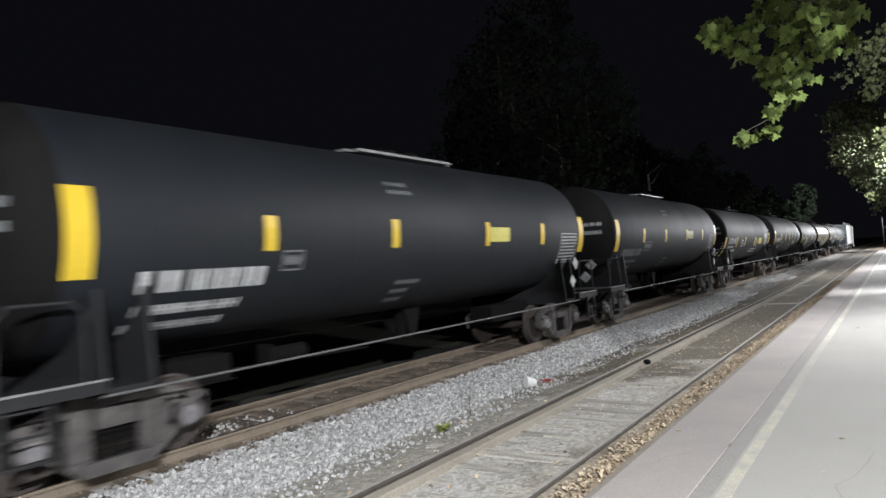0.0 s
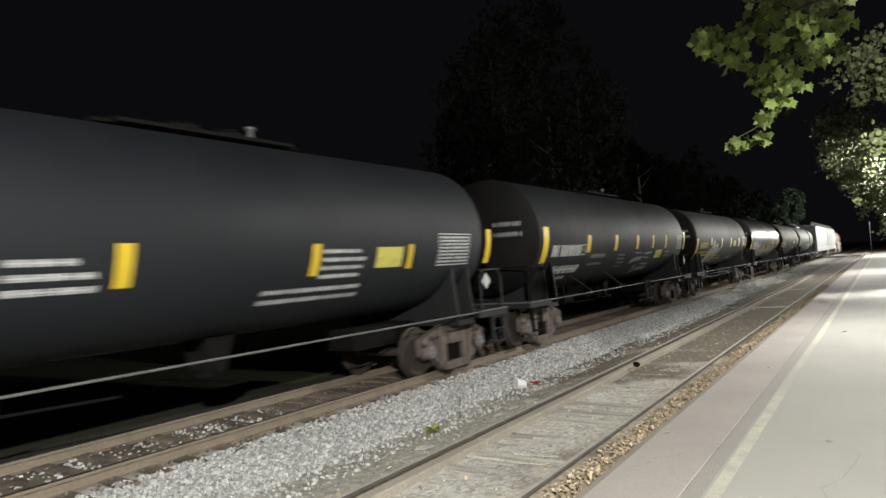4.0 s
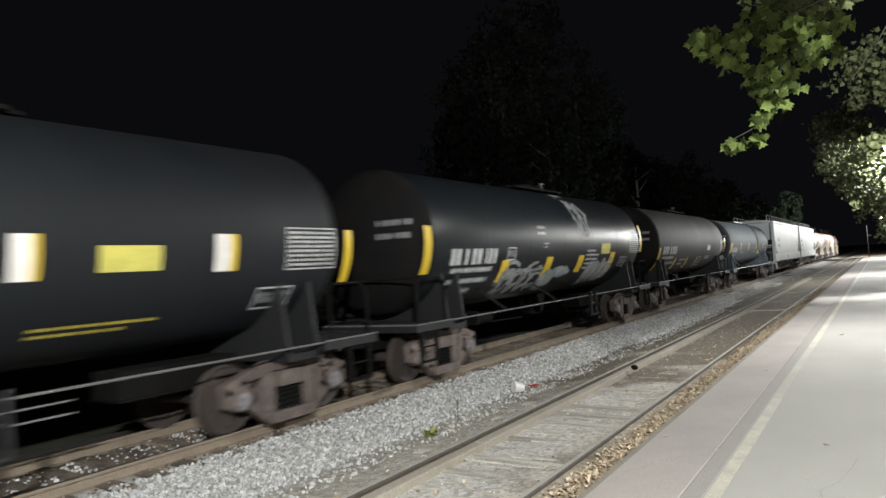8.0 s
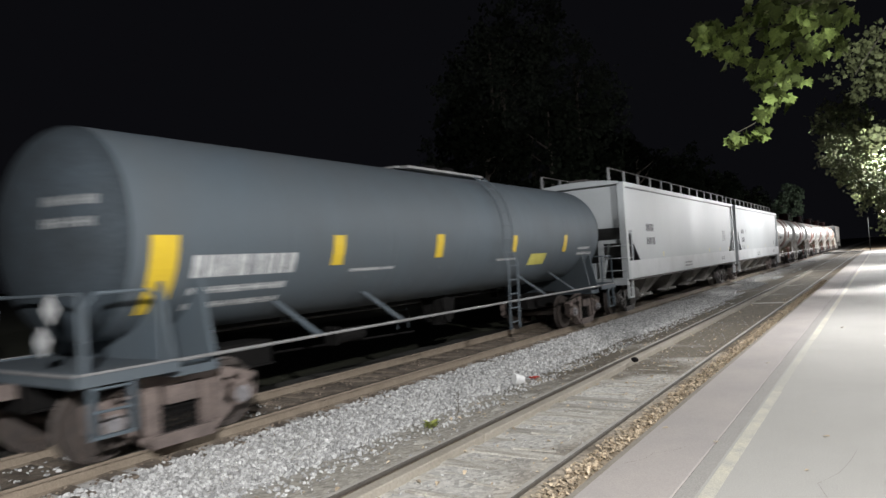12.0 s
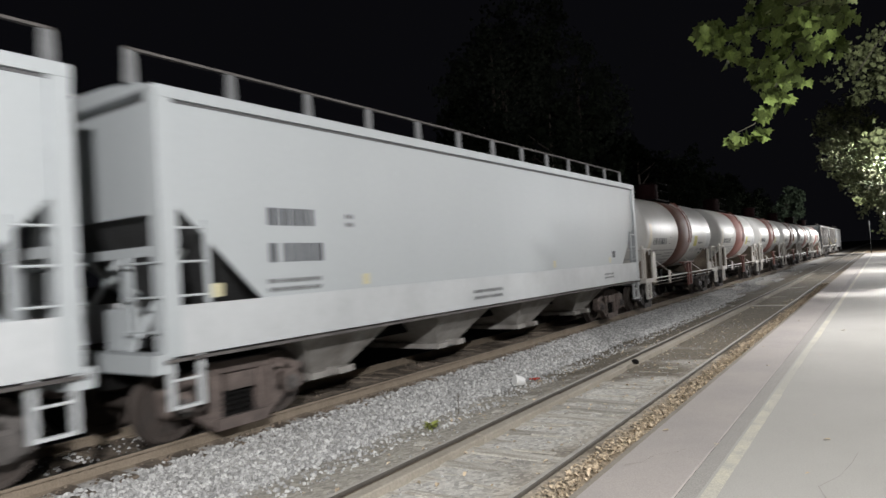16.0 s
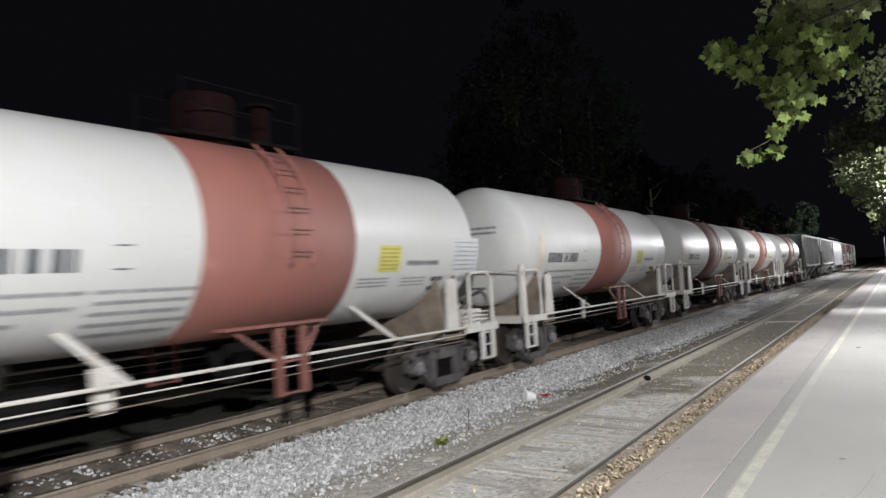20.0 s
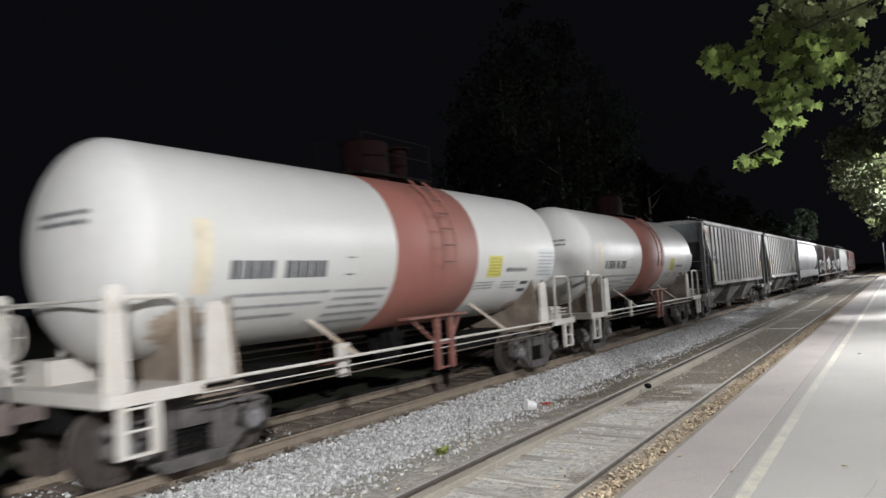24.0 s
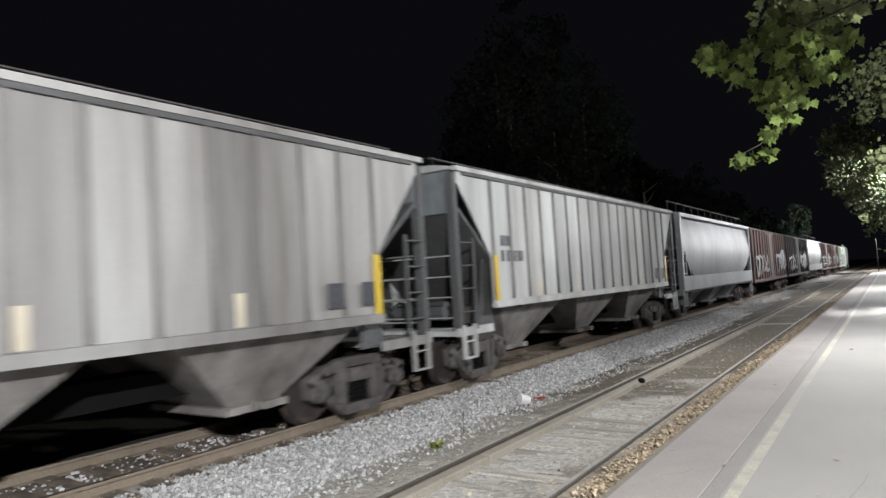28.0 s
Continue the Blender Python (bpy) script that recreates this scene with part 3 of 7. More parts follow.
def wheelset(bm):
    """Two wheels with treads and flanges on an axle along x, about its own centre."""
    turned(bm, [(-1.0, 0.0), (-1.0, 0.07), (-0.80, 0.075), (-0.795, 0.13), (-0.79, 0.36), (-0.81, 0.37), (-0.815, 0.445), (-0.725, 0.457), (-0.715, 0.485), (-0.690, 0.485), (-0.683, 0.37), (-0.71, 0.35), (-0.70, 0.12), (-0.66, 0.09), (0.66, 0.09),
                (0.70, 0.12), (0.71, 0.35), (0.683, 0.37), (0.690, 0.485), (0.715, 0.485), (0.725, 0.457), (0.815, 0.445), (0.81, 0.37), (0.79, 0.36), (0.795, 0.13), (0.80, 0.075), (1.0, 0.07), (1.0, 0.0)], 32)
    for i in range(5):
        for x in (-0.80, 0.80):
            a = i * 2 * math.pi / 5
            c = Vector((0.24 * math.cos(a), x, 0.24 * math.sin(a)))
            tube(bm, c + Vector((0, -0.012, 0)), c + Vector((0, 0.012, 0)), 0.035, 8)
    bmesh.ops.rotate(bm, verts=bm.verts, cent=(0, 0, 0), matrix=Matrix.Rotation(radians(-90), 3, "Z"))
    return fixed(bm)


def cap(bm):
    tube(bm, (0.0, 0, 0), (0.12, 0, 0), 0.115, 16)
    tube(bm, (0.12, 0, 0), (0.16, 0, 0), 0.085, 16)
    for i in range(3):
        a = i * 2.094
        tube(bm, (0.16, 0.05 * math.cos(a), 0.05 * math.sin(a)), (0.18, 0.05 * math.cos(a), 0.05 * math.sin(a)), 0.016, 6)
    return bm


def adapter(bm):
    slab(bm, [(-0.14, 0.08), (-0.10, -0.02), (0.10, -0.02), (0.14, 0.08), (0.13, 0.15), (-0.13, 0.15)], -0.09, 0.10)
    return fixed(bm)


AXLES = []


def truck(car, y, iron, caps):
    t = cached("bolster", "truck", bolster, iron, car)
    t.location = (0, y, 0)
    for s in (-1, 1):
        f = cached("side_frame", "side_frame", side_frame, iron, t)
        f.location.x = s * 1.02
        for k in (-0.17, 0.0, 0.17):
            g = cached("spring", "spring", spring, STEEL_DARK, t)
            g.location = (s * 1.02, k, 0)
        for a in (-0.89, 0.89):
            c = cached("cap", "bearing_cap", cap, caps, t)
            c.location = (s * 1.02, a, 0.457)
            c.rotation_euler.z = 0 if s > 0 else math.pi
            d = cached("adapter", "bearing_adapter", adapter, iron, t)
            d.location = (s * 1.02, a, 0.457)
    for a in (-0.89, 0.89):
        w = cached("wheelset", "wheelset", wheelset, WHEEL, t, smooth=False)
        w.location = (0, a, 0.457)
        AXLES.append(w)
    return t


def coupler(bm):
    box(bm, -0.09, 0.09, -0.9, 0.0, 0.80, 0.98)
    slab(bm, [(-0.05, 0.72), (0.24, 0.72), (0.30, 0.80), (0.30, 0.98), (0.24, 1.06), (-0.05, 1.06)], -0.19, 0.02)
    slab(bm, [(0.10, 0.74), (0.33, 0.76), (0.33, 1.02), (0.10, 1.04)], 0.06, 0.20)
    return fixed(bm)


def hose(bm):
    return bent(bm, [(0.30, 0.0, 0.80), (0.30, 0.10, 0.55), (0.26, 0.24, 0.36), (0.20, 0.40, 0.32)], 0.025)


def draft_gear(car, half):
    for s in (-1, 1):
        c = cached("coupler", "coupler", coupler, STEEL_RUST, car)
        c.location.y, c.rotation_euler.z = s * (half - 0.18), 0 if s > 0 else math.pi
        h = cached("hose", "brake_hose", hose, STEEL_DARK, car)
        h.location.y, h.rotation_euler.z = s * (half - 0.45), 0 if s > 0 else math.pi


# ---- markings ----
def patch(bm, R, zc, y0, y1, z0, z1, lift=0.006, side=1, lean=0.0):
    """A sheet lying on the side of a tank between two heights."""
    k = max(1, int(abs(z1 - z0) / 0.12))
    rows = []
    for j in range(k + 1):
        z = z0 + (z1 - z0) * j / k
        u = max(-0.999, min(0.999, (z - zc) / R))
        a = math.asin(u)
        d = lean * (j / k)
        rows.append([bm.verts.new((side * (R + lift) * math.cos(a), y + d, zc + (R + lift) * math.sin(a))) for y in (y0, y1)])
    for r, s in zip(rows, rows[1:]):
        bm.faces.new((r[0], r[1], s[1], s[0]) if side > 0 else (r[0], s[0], s[1], r[1]))
    return bm


def flat(bm, x, y0, y1, z0, z1):
    v = [bm.verts.new((x, y, z)) for y, z in ((y0, z0), (y1, z0), (y1, z1), (y0, z1))]
    bm.faces.new(v)
    return bm


def bars(bm, put, y0, y1, z0, z1, rng, block=0.58, gap=0.16):
    """A line of writing that cannot be read: bars of its size, word by word."""
    y, h = y0, z1 - z0
    while y < y1 - 0.2 * h:
        w = min(y1 - y, h * block * rng.choice((1, 1, 1, 0.8, 0.5)))
        put(bm, y, y + w, z0, z1)
        y += w + h * gap * rng.choice((0.5, 0.6, 0.6, 1.6))
    return bm


def joined(bm, put, y0, y1, z0, z1, rng, block=0.58, gap=0.16):
    """A small line of unreadable writing in one strip: its bars are held together by their middles."""
    y, h, last = y0, z1 - z0, None
    zs = (z0, z0 + 0.40 * h, z0 + 0.60 * h, z1)
    while y < y1 - 0.2 * h:
        w = min(y1 - y, h * block * rng.choice((1, 1, 1, 0.8, 0.5)))
        a, b = [[bm.verts.new(put(u, z)) for z in zs] for u in (y, y + w)]
        for i in range(3):
            bm.faces.new((a[i], b[i], b[i + 1], a[i + 1]))
        if last:
            bm.faces.new((last[1], a[1], a[2], last[2]))
        last = b
        y += w + h * gap * rng.choice((1.0, 1.2, 1.2, 3.2))
    return bm


def ribbon(bm, put, points, w):
    """A sprayed stroke of width w along points (y, z), through put(y, z) -> place."""
    L = []
    for i, (y, z) in enumerate(points):
        a, b = points[max(0, i - 1)], points[min(len(points) - 1, i + 1)]
        dy, dz = b[0] - a[0], b[1] - a[1]
        q = math.hypot(dy, dz) or 1
        ny, nz = -dz / q * w / 2, dy / q * w / 2
        L.append((bm.verts.new(put(y + ny, z + nz)), bm.verts.new(put(y - ny, z - nz))))
    for (a, b), (c, d) in zip(L, L[1:]):
        bm.faces.new((a, b, d, c))
    return bm


def on_tank(R, zc, lift=0.008):
    def put(y, z):
        a = math.asin(max(-0.99, min(0.99, (z - zc) / R)))
        return ((R + lift) * math.cos(a), y, zc + (R + lift) * math.sin(a))
    return put


# ---- tank cars ----
def tank_body(bm, R, zc, half):
    """Shell with dished ends and faint weld rings."""
    prof = [(-half, 0.0)]
    for i in range(1, 11):
        a = i / 10 * math.pi / 2
        prof.append((-half + 0.46 * R * (1 - math.cos(a)), R * math.sin(a)))
    k = 6
    y0 = half - 0.46 * R
    for i in range(1, k):
        y = -y0 + 2 * y0 * i / k
        prof += [(y - 0.10, R), (y - 0.05, R), (y - 0.03, R), (y - 0.012, R + 0.004), (y + 0.012, R + 0.004), (y + 0.03, R), (y + 0.05, R), (y + 0.10, R)]
    prof += [(-y, r) for y, r in prof[10::-1]]
    return turned(bm, prof, 72, zc)


def end_deck(bm, half):
    box(bm, -1.50, 1.50, half - 1.75, half - 0.62, 1.06, 1.10)
    box(bm, -1.52, 1.52, half - 0.62, half - 0.56, 0.98, 1.14)
    for s in (-1, 1):
        box(bm, s * 1.50 - 0.03, s * 1.50 + 0.03, half - 1.75, half - 0.56, 0.98, 1.12)
    return bm


def deck_edge(bm, half):
    """The light upper edge of an end platform, on both sides and across the end."""
    for s in (-1, 1):
        box(bm, s * 1.535 - 0.012, s * 1.535 + 0.012, half - 1.74, half - 0.57, 1.105, 1.13)
    box(bm, -1.52, 1.52, half - 0.558, half - 0.535, 1.10, 1.13)
    return bm


def steps(bm, half):
    """Stirrup ladder hanging at the corner of the car."""
    w = 0.11 if half < 6.9 else 0.05
    a, b = half - 1.20, half - 0.70
    slab(bm, [(a, 1.06), (a, 0.42), (b, 0.42), (b, 1.06), (b - w, 1.06), (b - w, 0.455), (a + w, 0.455), (a + w, 1.06)], 1.46, 1.52)
    return fixed(bm)


def hoop(bm, half, top):
    """Corner handrail: two posts with a bar across the end."""
    bent(bm, [(1.48, half - 1.55, 1.08), (1.48, half - 1.55, top - 0.12), (1.46, half - 1.43, top), (1.46, half - 0.85, top), (1.48, half - 0.70, top - 0.14), (1.48, half - 0.70, 1.08)], 0.036 if top > 2 else 0.022)
    return bm


def end_rail(bm, half, top):
    bent(bm, [(-1.46, half - 0.66, top), (1.46, half - 0.66, top)], 0.02)
    bent(bm, [(-1.46, half - 0.66, 1.1), (-1.46, half - 0.66, top)], 0.02)
    return bm


def saddle(bm, R, zc, y):
    """Plates that carry the tank on its stub sill over a truck."""
    for yy, w in ((y - 0.28, 0.03), (y + 0.28, 0.03)):
        pts = []
        for i in range(13):
            a = radians(-90 - 62 + i * 124 / 12)
            pts.append(((R + 0.01) * math.cos(a), zc + (R + 0.01) * math.sin(a)))
        base = [(1.42, 0.98), (-1.42, 0.98)]
        a = [bm.verts.new((px, yy - w, pz)) for px, pz in pts + base]
        b = [bm.verts.new((px, yy + w, pz)) for px, pz in pts + base]
        k = len(a)
        for i in range(k):
            bm.faces.new((a[i], a[(i + 1) % k], b[(i + 1) % k], b[i]))
        bm.faces.new(a[::-1]), bm.faces.new(b)
    box(bm, -1.42, 1.42, y - 0.30, y + 0.30, 0.90, 1.0)
    return fixed(bm)


def stub_sill(bm, half):
    box(bm, -0.30, 0.30, half - 4.2, half - 0.62, 0.66, 1.02)
    box(bm, -0.36, 0.36, half - 4.2, half - 0.62, 0.64, 0.67)
    return bm


def top_deck(bm, zt, wide=1.0, long=1.5):
    """Walkway round the manway on top of the tank, with its rail."""
    for s in (-1, 1):
        box(bm, s * wide - 0.17, s * wide + 0.17, -long, long, zt - 0.05, zt)
        box(bm, -wide, wide, s * long - 0.2, s * long + 0.2, zt - 0.05, zt - 0.004)
    return bm


def top_rails(car, y, zt, wide, long, mat):
    """Rail round the walkway: four posts and two bars on each side."""
    for sx in (-1, 1):
        x = sx * (wide + 0.16)
        for sy in (-1, 1):
            cached("rail_post", "walkway_rail_post", lambda b: tube(b, (0, 0, 0), (0, 0, 0.72), 0.013, 6), mat, car).location = (x, y + sy * long, zt)
        for z in (0.38, 0.71):
            cached(("rail_bar", long), "walkway_rail_bar", lambda b: tube(b, (0, -long, 0), (0, long, 0), 0.011, 6), mat, car).location = (x, y, zt + z)


def manway(bm, z0):
    tube(bm, (0, -0.3, z0 - 0.2), (0, -0.3, z0 + 0.10), 0.27, 20)
    tube(bm, (0, -0.3, z0 + 0.10), (0, -0.3, z0 + 0.15), 0.31, 20)
    for i in range(8):
        a = i * math.pi / 4
        tube(bm, (0.29 * math.cos(a), -0.3 + 0.29 * math.sin(a), z0 + 0.1), (0.29 * math.cos(a), -0.3 + 0.29 * math.sin(a), z0 + 0.19), 0.016, 6)
    return bm


def housing(bm, z0):
    tube(bm, (0, 0.55, z0 - 0.2), (0, 0.55, z0 + 0.16), 0.26, 20)
    tube(bm, (0, 0.55, z0 + 0.16), (0, 0.55, z0 + 0.21), 0.29, 20, 0.18)
    return bm


def tall_housing(bm, z0):
    """The wide valve dome of the white cars, with a lid and a pipe beside it."""
    tube(bm, (0, -0.32, z0 - 0.2), (0, -0.32, z0 + 0.70), 0.46, 24)
    tube(bm, (0, -0.32, z0 + 0.70), (0, -0.32, z0 + 0.78), 0.50, 24, 0.30)
    tube(bm, (0, 0.75, z0 - 0.2), (0, 0.75, z0 + 0.72), 0.16, 14)
    tube(bm, (0, 0.75, z0 + 0.72), (0, 0.75, z0 + 0.78), 0.24, 14)
    return bm


def side_ladder(bm, R, zc, y, z0):
    """A ladder from under the side pipe up the flank of the tank to the walkway."""
    pts = []
    for i in range(9):
        a = radians(-25 + i * 10)
        pts.append(((R + 0.17) * math.cos(a), zc + (R + 0.17) * math.sin(a)))
    pts = ([(1.56, z0), (1.60, zc - 0.55 * R)] if z0 < 1.5 else []) + pts[1:]
    return bent(bm, [(px, y, pz) for px, pz in pts], 0.02, 6)


def ladder_rungs(R, zc, z0):
    """Places of the rungs: distance out and height."""
    pts = ([(1.56, z0), (1.60, zc - 0.55 * R)] if z0 < 1.5 else []) + [((R + 0.17) * math.cos(radians(-25 + i * 10)), zc + (R + 0.17) * math.sin(radians(-25 + i * 10))) for i in range(1, 9)]
    out, left = [], 0.15
    for (a, b), (c, d) in zip(pts, pts[1:]):
        ln = math.hypot(c - a, d - b)
        while left < ln:
            out.append((a + (c - a) * left / ln, b + (d - b) * left / ln))
            left += 0.31
        left -= ln
    return out


def valve_gear(bm):
    """Bottom outlet with its guard."""
    tube(bm, (0, 0, 0.74), (0, 0, 1.25), 0.12, 14)
    tube(bm, (0, 0, 0.68), (0, 0, 0.76), 0.17, 14)
    for x in (-0.28, 0.28):
        slab(bm, [(-0.10, 0.78), (0.10, 0.78), (0.26, 1.28), (-0.26, 1.28)], x - 0.02, x + 0.02)
    box(bm, -0.30, 0.30, -0.04, 0.04, 0.73, 0.78)
    return bm


def brake_gear(bm):
    tube(bm, (0.25, -0.4, 0.86), (0.25, 0.3, 0.86), 0.13, 14)
    tube(bm, (-0.2, -1.4, 0.72), (0.5, 1.6, 0.72), 0.02, 6)
    box(bm, 0.10, 0.40, -0.5, -0.44, 0.72, 1.05)
    return bm


def brake_wheel(bm):
    n = 20
    for i in range(n):
        a, b = i * 2 * math.pi / n, (i + 1) * 2 * math.pi / n
        tube(bm, (0.28 * math.cos(a), 0, 0.28 * math.sin(a)), (0.28 * math.cos(b), 0, 0.28 * math.sin(b)), 0.016, 6)
    for i in range(5):
        a = i * 2 * math.pi / 5
        tube(bm, (0, 0, 0), (0.28 * math.cos(a), 0, 0.28 * math.sin(a)), 0.012, 6)
    return bm


def placard(bm, w=0.18):
    c = [(0, -w), (w, 0), (0, w), (-w, 0)]
    slab(bm, c, -0.008, 0.008)
    return fixed(bm)


def brace(bm, R, zc, y, lean, x=1.50):
    """A flat strap from the side pipe in under the tank."""
    a = radians(-50)
    p, q = Vector((x, y, 1.10)), Vector((R * math.cos(a), y - lean, zc + R * math.sin(a)))
    v = [bm.verts.new(c) for c in (p + Vector((0, -0.07, 0)), p + Vector((0, 0.07, 0)), q + Vector((0, 0.07, 0)), q + Vector((0, -0.07, 0)))]
    u = [bm.verts.new(c.co + Vector((0.02, 0, -0.015))) for c in v]
    bm.faces.new(v[::-1]), bm.faces.new(u)
    for i in range(4):
        bm.faces.new((v[i], v[(i + 1) % 4], u[(i + 1) % 4], u[i]))
    return fixed(bm)


def tank_car(label, L, R, zc, paint, frame_paint, pipe, rails, iron, caps, group, ladder_y=1.2, deck_y=0.0, acid=False, pipe_z=1.10, walk_paint=None, braces=(-4.5, -2.0, 2.6, 5.0)):
    car = empty("tank_car", label, "tank car", group)
    half = L / 2
    th = half - 0.72
    key = (round(L, 2), R, zc)
    tank = cached(("tank",) + key, "tank", lambda b: tank_body(b, R, zc, th), paint, car, "", True)
    if len(tank.data.materials) == 1:
        # the dished heads wear road grime; the blue-grey car's are a darker tone
        tank.data.materials.append(HEAD_WHITE if acid else HEAD_GREY if paint is TANK_GREY else HEAD_SOOT)
        for f in tank.data.polygons:
            f.material_index = 1 if abs(f.center.y) > th - 0.43 * R else 0
    for s in (-1, 1):
        turn = 0 if s > 0 else math.pi
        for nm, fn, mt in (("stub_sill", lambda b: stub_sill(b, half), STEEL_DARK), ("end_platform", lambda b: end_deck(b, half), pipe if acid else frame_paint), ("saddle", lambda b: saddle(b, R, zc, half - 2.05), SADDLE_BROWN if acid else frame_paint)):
            cached((nm,) + key, nm, fn, mt, car).rotation_euler.z = turn
        if not acid:
            cached(("deck_edge",) + key, "deck_edge", lambda b: deck_edge(b, half), RAIL_PIPE if walk_paint is RAIL_PIPE else RAIL_THIN, car, "light edge of the end platform").rotation_euler.z = turn
        for m in (1, -1):
            for nm, fn, mt in (("stirrup_step", lambda b: steps(b, half), rails), ("corner_handrail", lambda b: hoop(b, half, 2.15 if acid else 1.95), rails)):
                ob = cached((nm, acid) + key, nm, fn, mt, car)
                ob.rotation_euler.z, ob.scale = turn, (m, 1, 1)
                for z in (0.70, 0.94) if nm == "stirrup_step" else ():
                    cached(("tread",) + key, "rung", lambda b: tube(b, (1.49, half - 1.18, 0), (1.49, half - 0.72, 0), 0.016, 6), mt, ob).location.z = z
        cached(("end_rail", acid) + key, "end_handrail", lambda b: end_rail(b, half, 2.15 if acid else 1.95), rails, car).rotation_euler.z = turn
        truck(car, s * (half - (1.9 if acid else 2.05)), iron, caps)
        run = half - 1.7
        for z, x in (((1.10, 1.50), (0.965, 1.46), (0.85, 1.44)) if acid else ((pipe_z, 1.50),)):
            b = tube(bmesh.new(), (s * x, -run, z), (s * x, run, z), 0.010 if acid and z < 1 else 0.024 if acid or paint is TANK_GREY else 0.017, 8)
            part("side_pipe", b, SADDLE_BROWN if acid and z < 0.9 else pipe if acid or paint is TANK_GREY else RAIL_THIN, car)
        for y in braces:
            b = brace(bmesh.new(), R, zc, y, 0.45 if acid else 0.28, 1.50)
            ob = part("brace", b, STEEL_DARK if frame_paint is PIPE_BLACK else frame_paint, car)
            ob.scale = (s, 1, 1)
    draft_gear(car, half)
    zt = zc + R
    lid = deck_y
    w, ln = (0.42, 1.05) if acid else (0.34, 1.5)
    if not acid and walk_paint is STEEL_DARK:
        cached(("vent",) + key, "vent_cap", lambda b: tube(tube(b, (0.1, 0.95, zt - 0.05), (0.1, 0.95, zt + 0.26), 0.04, 10), (0.1, 0.95, zt + 0.26), (0.1, 0.95, zt + 0.31), 0.075, 12), RAIL_THIN, car, "bare metal vent cap").location.y = deck_y
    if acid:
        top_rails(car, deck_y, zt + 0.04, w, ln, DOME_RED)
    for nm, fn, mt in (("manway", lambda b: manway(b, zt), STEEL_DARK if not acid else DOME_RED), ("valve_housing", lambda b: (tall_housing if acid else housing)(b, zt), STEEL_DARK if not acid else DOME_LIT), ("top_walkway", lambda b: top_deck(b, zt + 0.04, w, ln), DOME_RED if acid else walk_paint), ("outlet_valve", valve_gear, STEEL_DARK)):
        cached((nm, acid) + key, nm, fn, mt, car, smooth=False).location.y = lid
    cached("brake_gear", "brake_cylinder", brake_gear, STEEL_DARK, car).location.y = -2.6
    bw = cached("brake_wheel", "brake_wheel", brake_wheel, rails, car)
    bw.location = (-0.75, -half + 0.64, 1.75)
    for s in (1, -1) if ladder_y is not None else ():
        low = 1.62 if acid else 0.50
        ob = cached(("ladder", round(ladder_y, 2)) + key, "side_ladder", lambda b: side_ladder(b, R, zc, ladder_y - 0.21, low), rails if not acid else BAND_RED, car)
        ob.scale = (s, 1, 1)
        cached(("stringer", round(ladder_y, 2)) + key, "stringer", lambda b: side_ladder(b, R, zc, ladder_y + 0.21, low), rails if not acid else BAND_RED, ob)
        mt = rails if not acid else BAND_RED
        for px, pz in ladder_rungs(R, zc, low):
            g = cached("rung", "rung", lambda b: tube(b, (0, -0.21, 0), (0, 0.21, 0), 0.014, 6), PIPE_DARKRED if acid else mt, ob)
            g.location = (px, ladder_y, pz)
    return car


def stripes(car, R, zc, ys, z0, z1, w=0.16, mat=None, lean=0.0):
    for y in ys:
        part("reflective_stripe", patch(bmesh.new(), R, zc, y, y + w, z0, z1, 0.007, 1, lean), mat or REFLECT, car)


def words(car, R, zc, y0, y1, z0, z1, mat, seed, lift=0.006):
    rng = random.Random(seed)
    if z1 - z0 < 0.2:
        part("lettering", joined(bmesh.new(), on_tank(R, zc, lift), y0, y1, z0, z1, rng), mat, car)
    else:
        bars(None, lambda b, a, c, d, e: part("lettering_bar", patch(bmesh.new(), R, zc, a, c, d, e, lift), mat, car), y0, y1, z0, z1, rng, 0.52, 0.30)


def panel(car, R, zc, y0, y1, z0, z1, mat, name="notice_panel", lift=0.005):
    return part(name, patch(bmesh.new(), R, zc, y0, y1, z0, z1, lift), mat, car)

# ---- the train: the coupling places down the line when the clip starts ----
COUPLINGS = [1.9, 17.8, 33.8, 49.25, 65.7, 80.8, 96.0, 110.7, 128.1, 147.45, 165.7, 178.7, 191.45, 204.6, 217.6, 230.8, 243.85, 259.9, 276.2, 292.5, 308.5, 324.5, 340.5, 357.0, 373.0, 389.0, 405.0, 421.0]
START = []          # (car, metres down the line at the start)
GROUP = "cars of the freight train"


def between(i):
    """Length of the car that ends at coupling i."""
    return COUPLINGS[i] - COUPLINGS[i - 1] if i else 15.9


def enter(car, i):
    START.append((car, COUPLINGS[i] - between(i) / 2))
    return car


def blob(bm, put, cy, cz, ry, rz, seed, n=22):
    """A sprayed patch with a ragged rim."""
    rng = random.Random(seed)
    mid = bm.verts.new(put(cy, cz))
    rim = []
    for i in range(n):
        a = i * 2 * math.pi / n
        k = rng.uniform(0.72, 1.08)
        rim.append([bm.verts.new(put(cy + f * k * ry * math.cos(a), cz + f * k * rz * math.sin(a))) for f in (0.55, 1.0)])
    for i in range(n):
        a, b = rim[i], rim[(i + 1) % n]
        bm.faces.new((mid, a[0], b[0]))
        bm.faces.new((a[0], a[1], b[1], b[0]))
    return bm


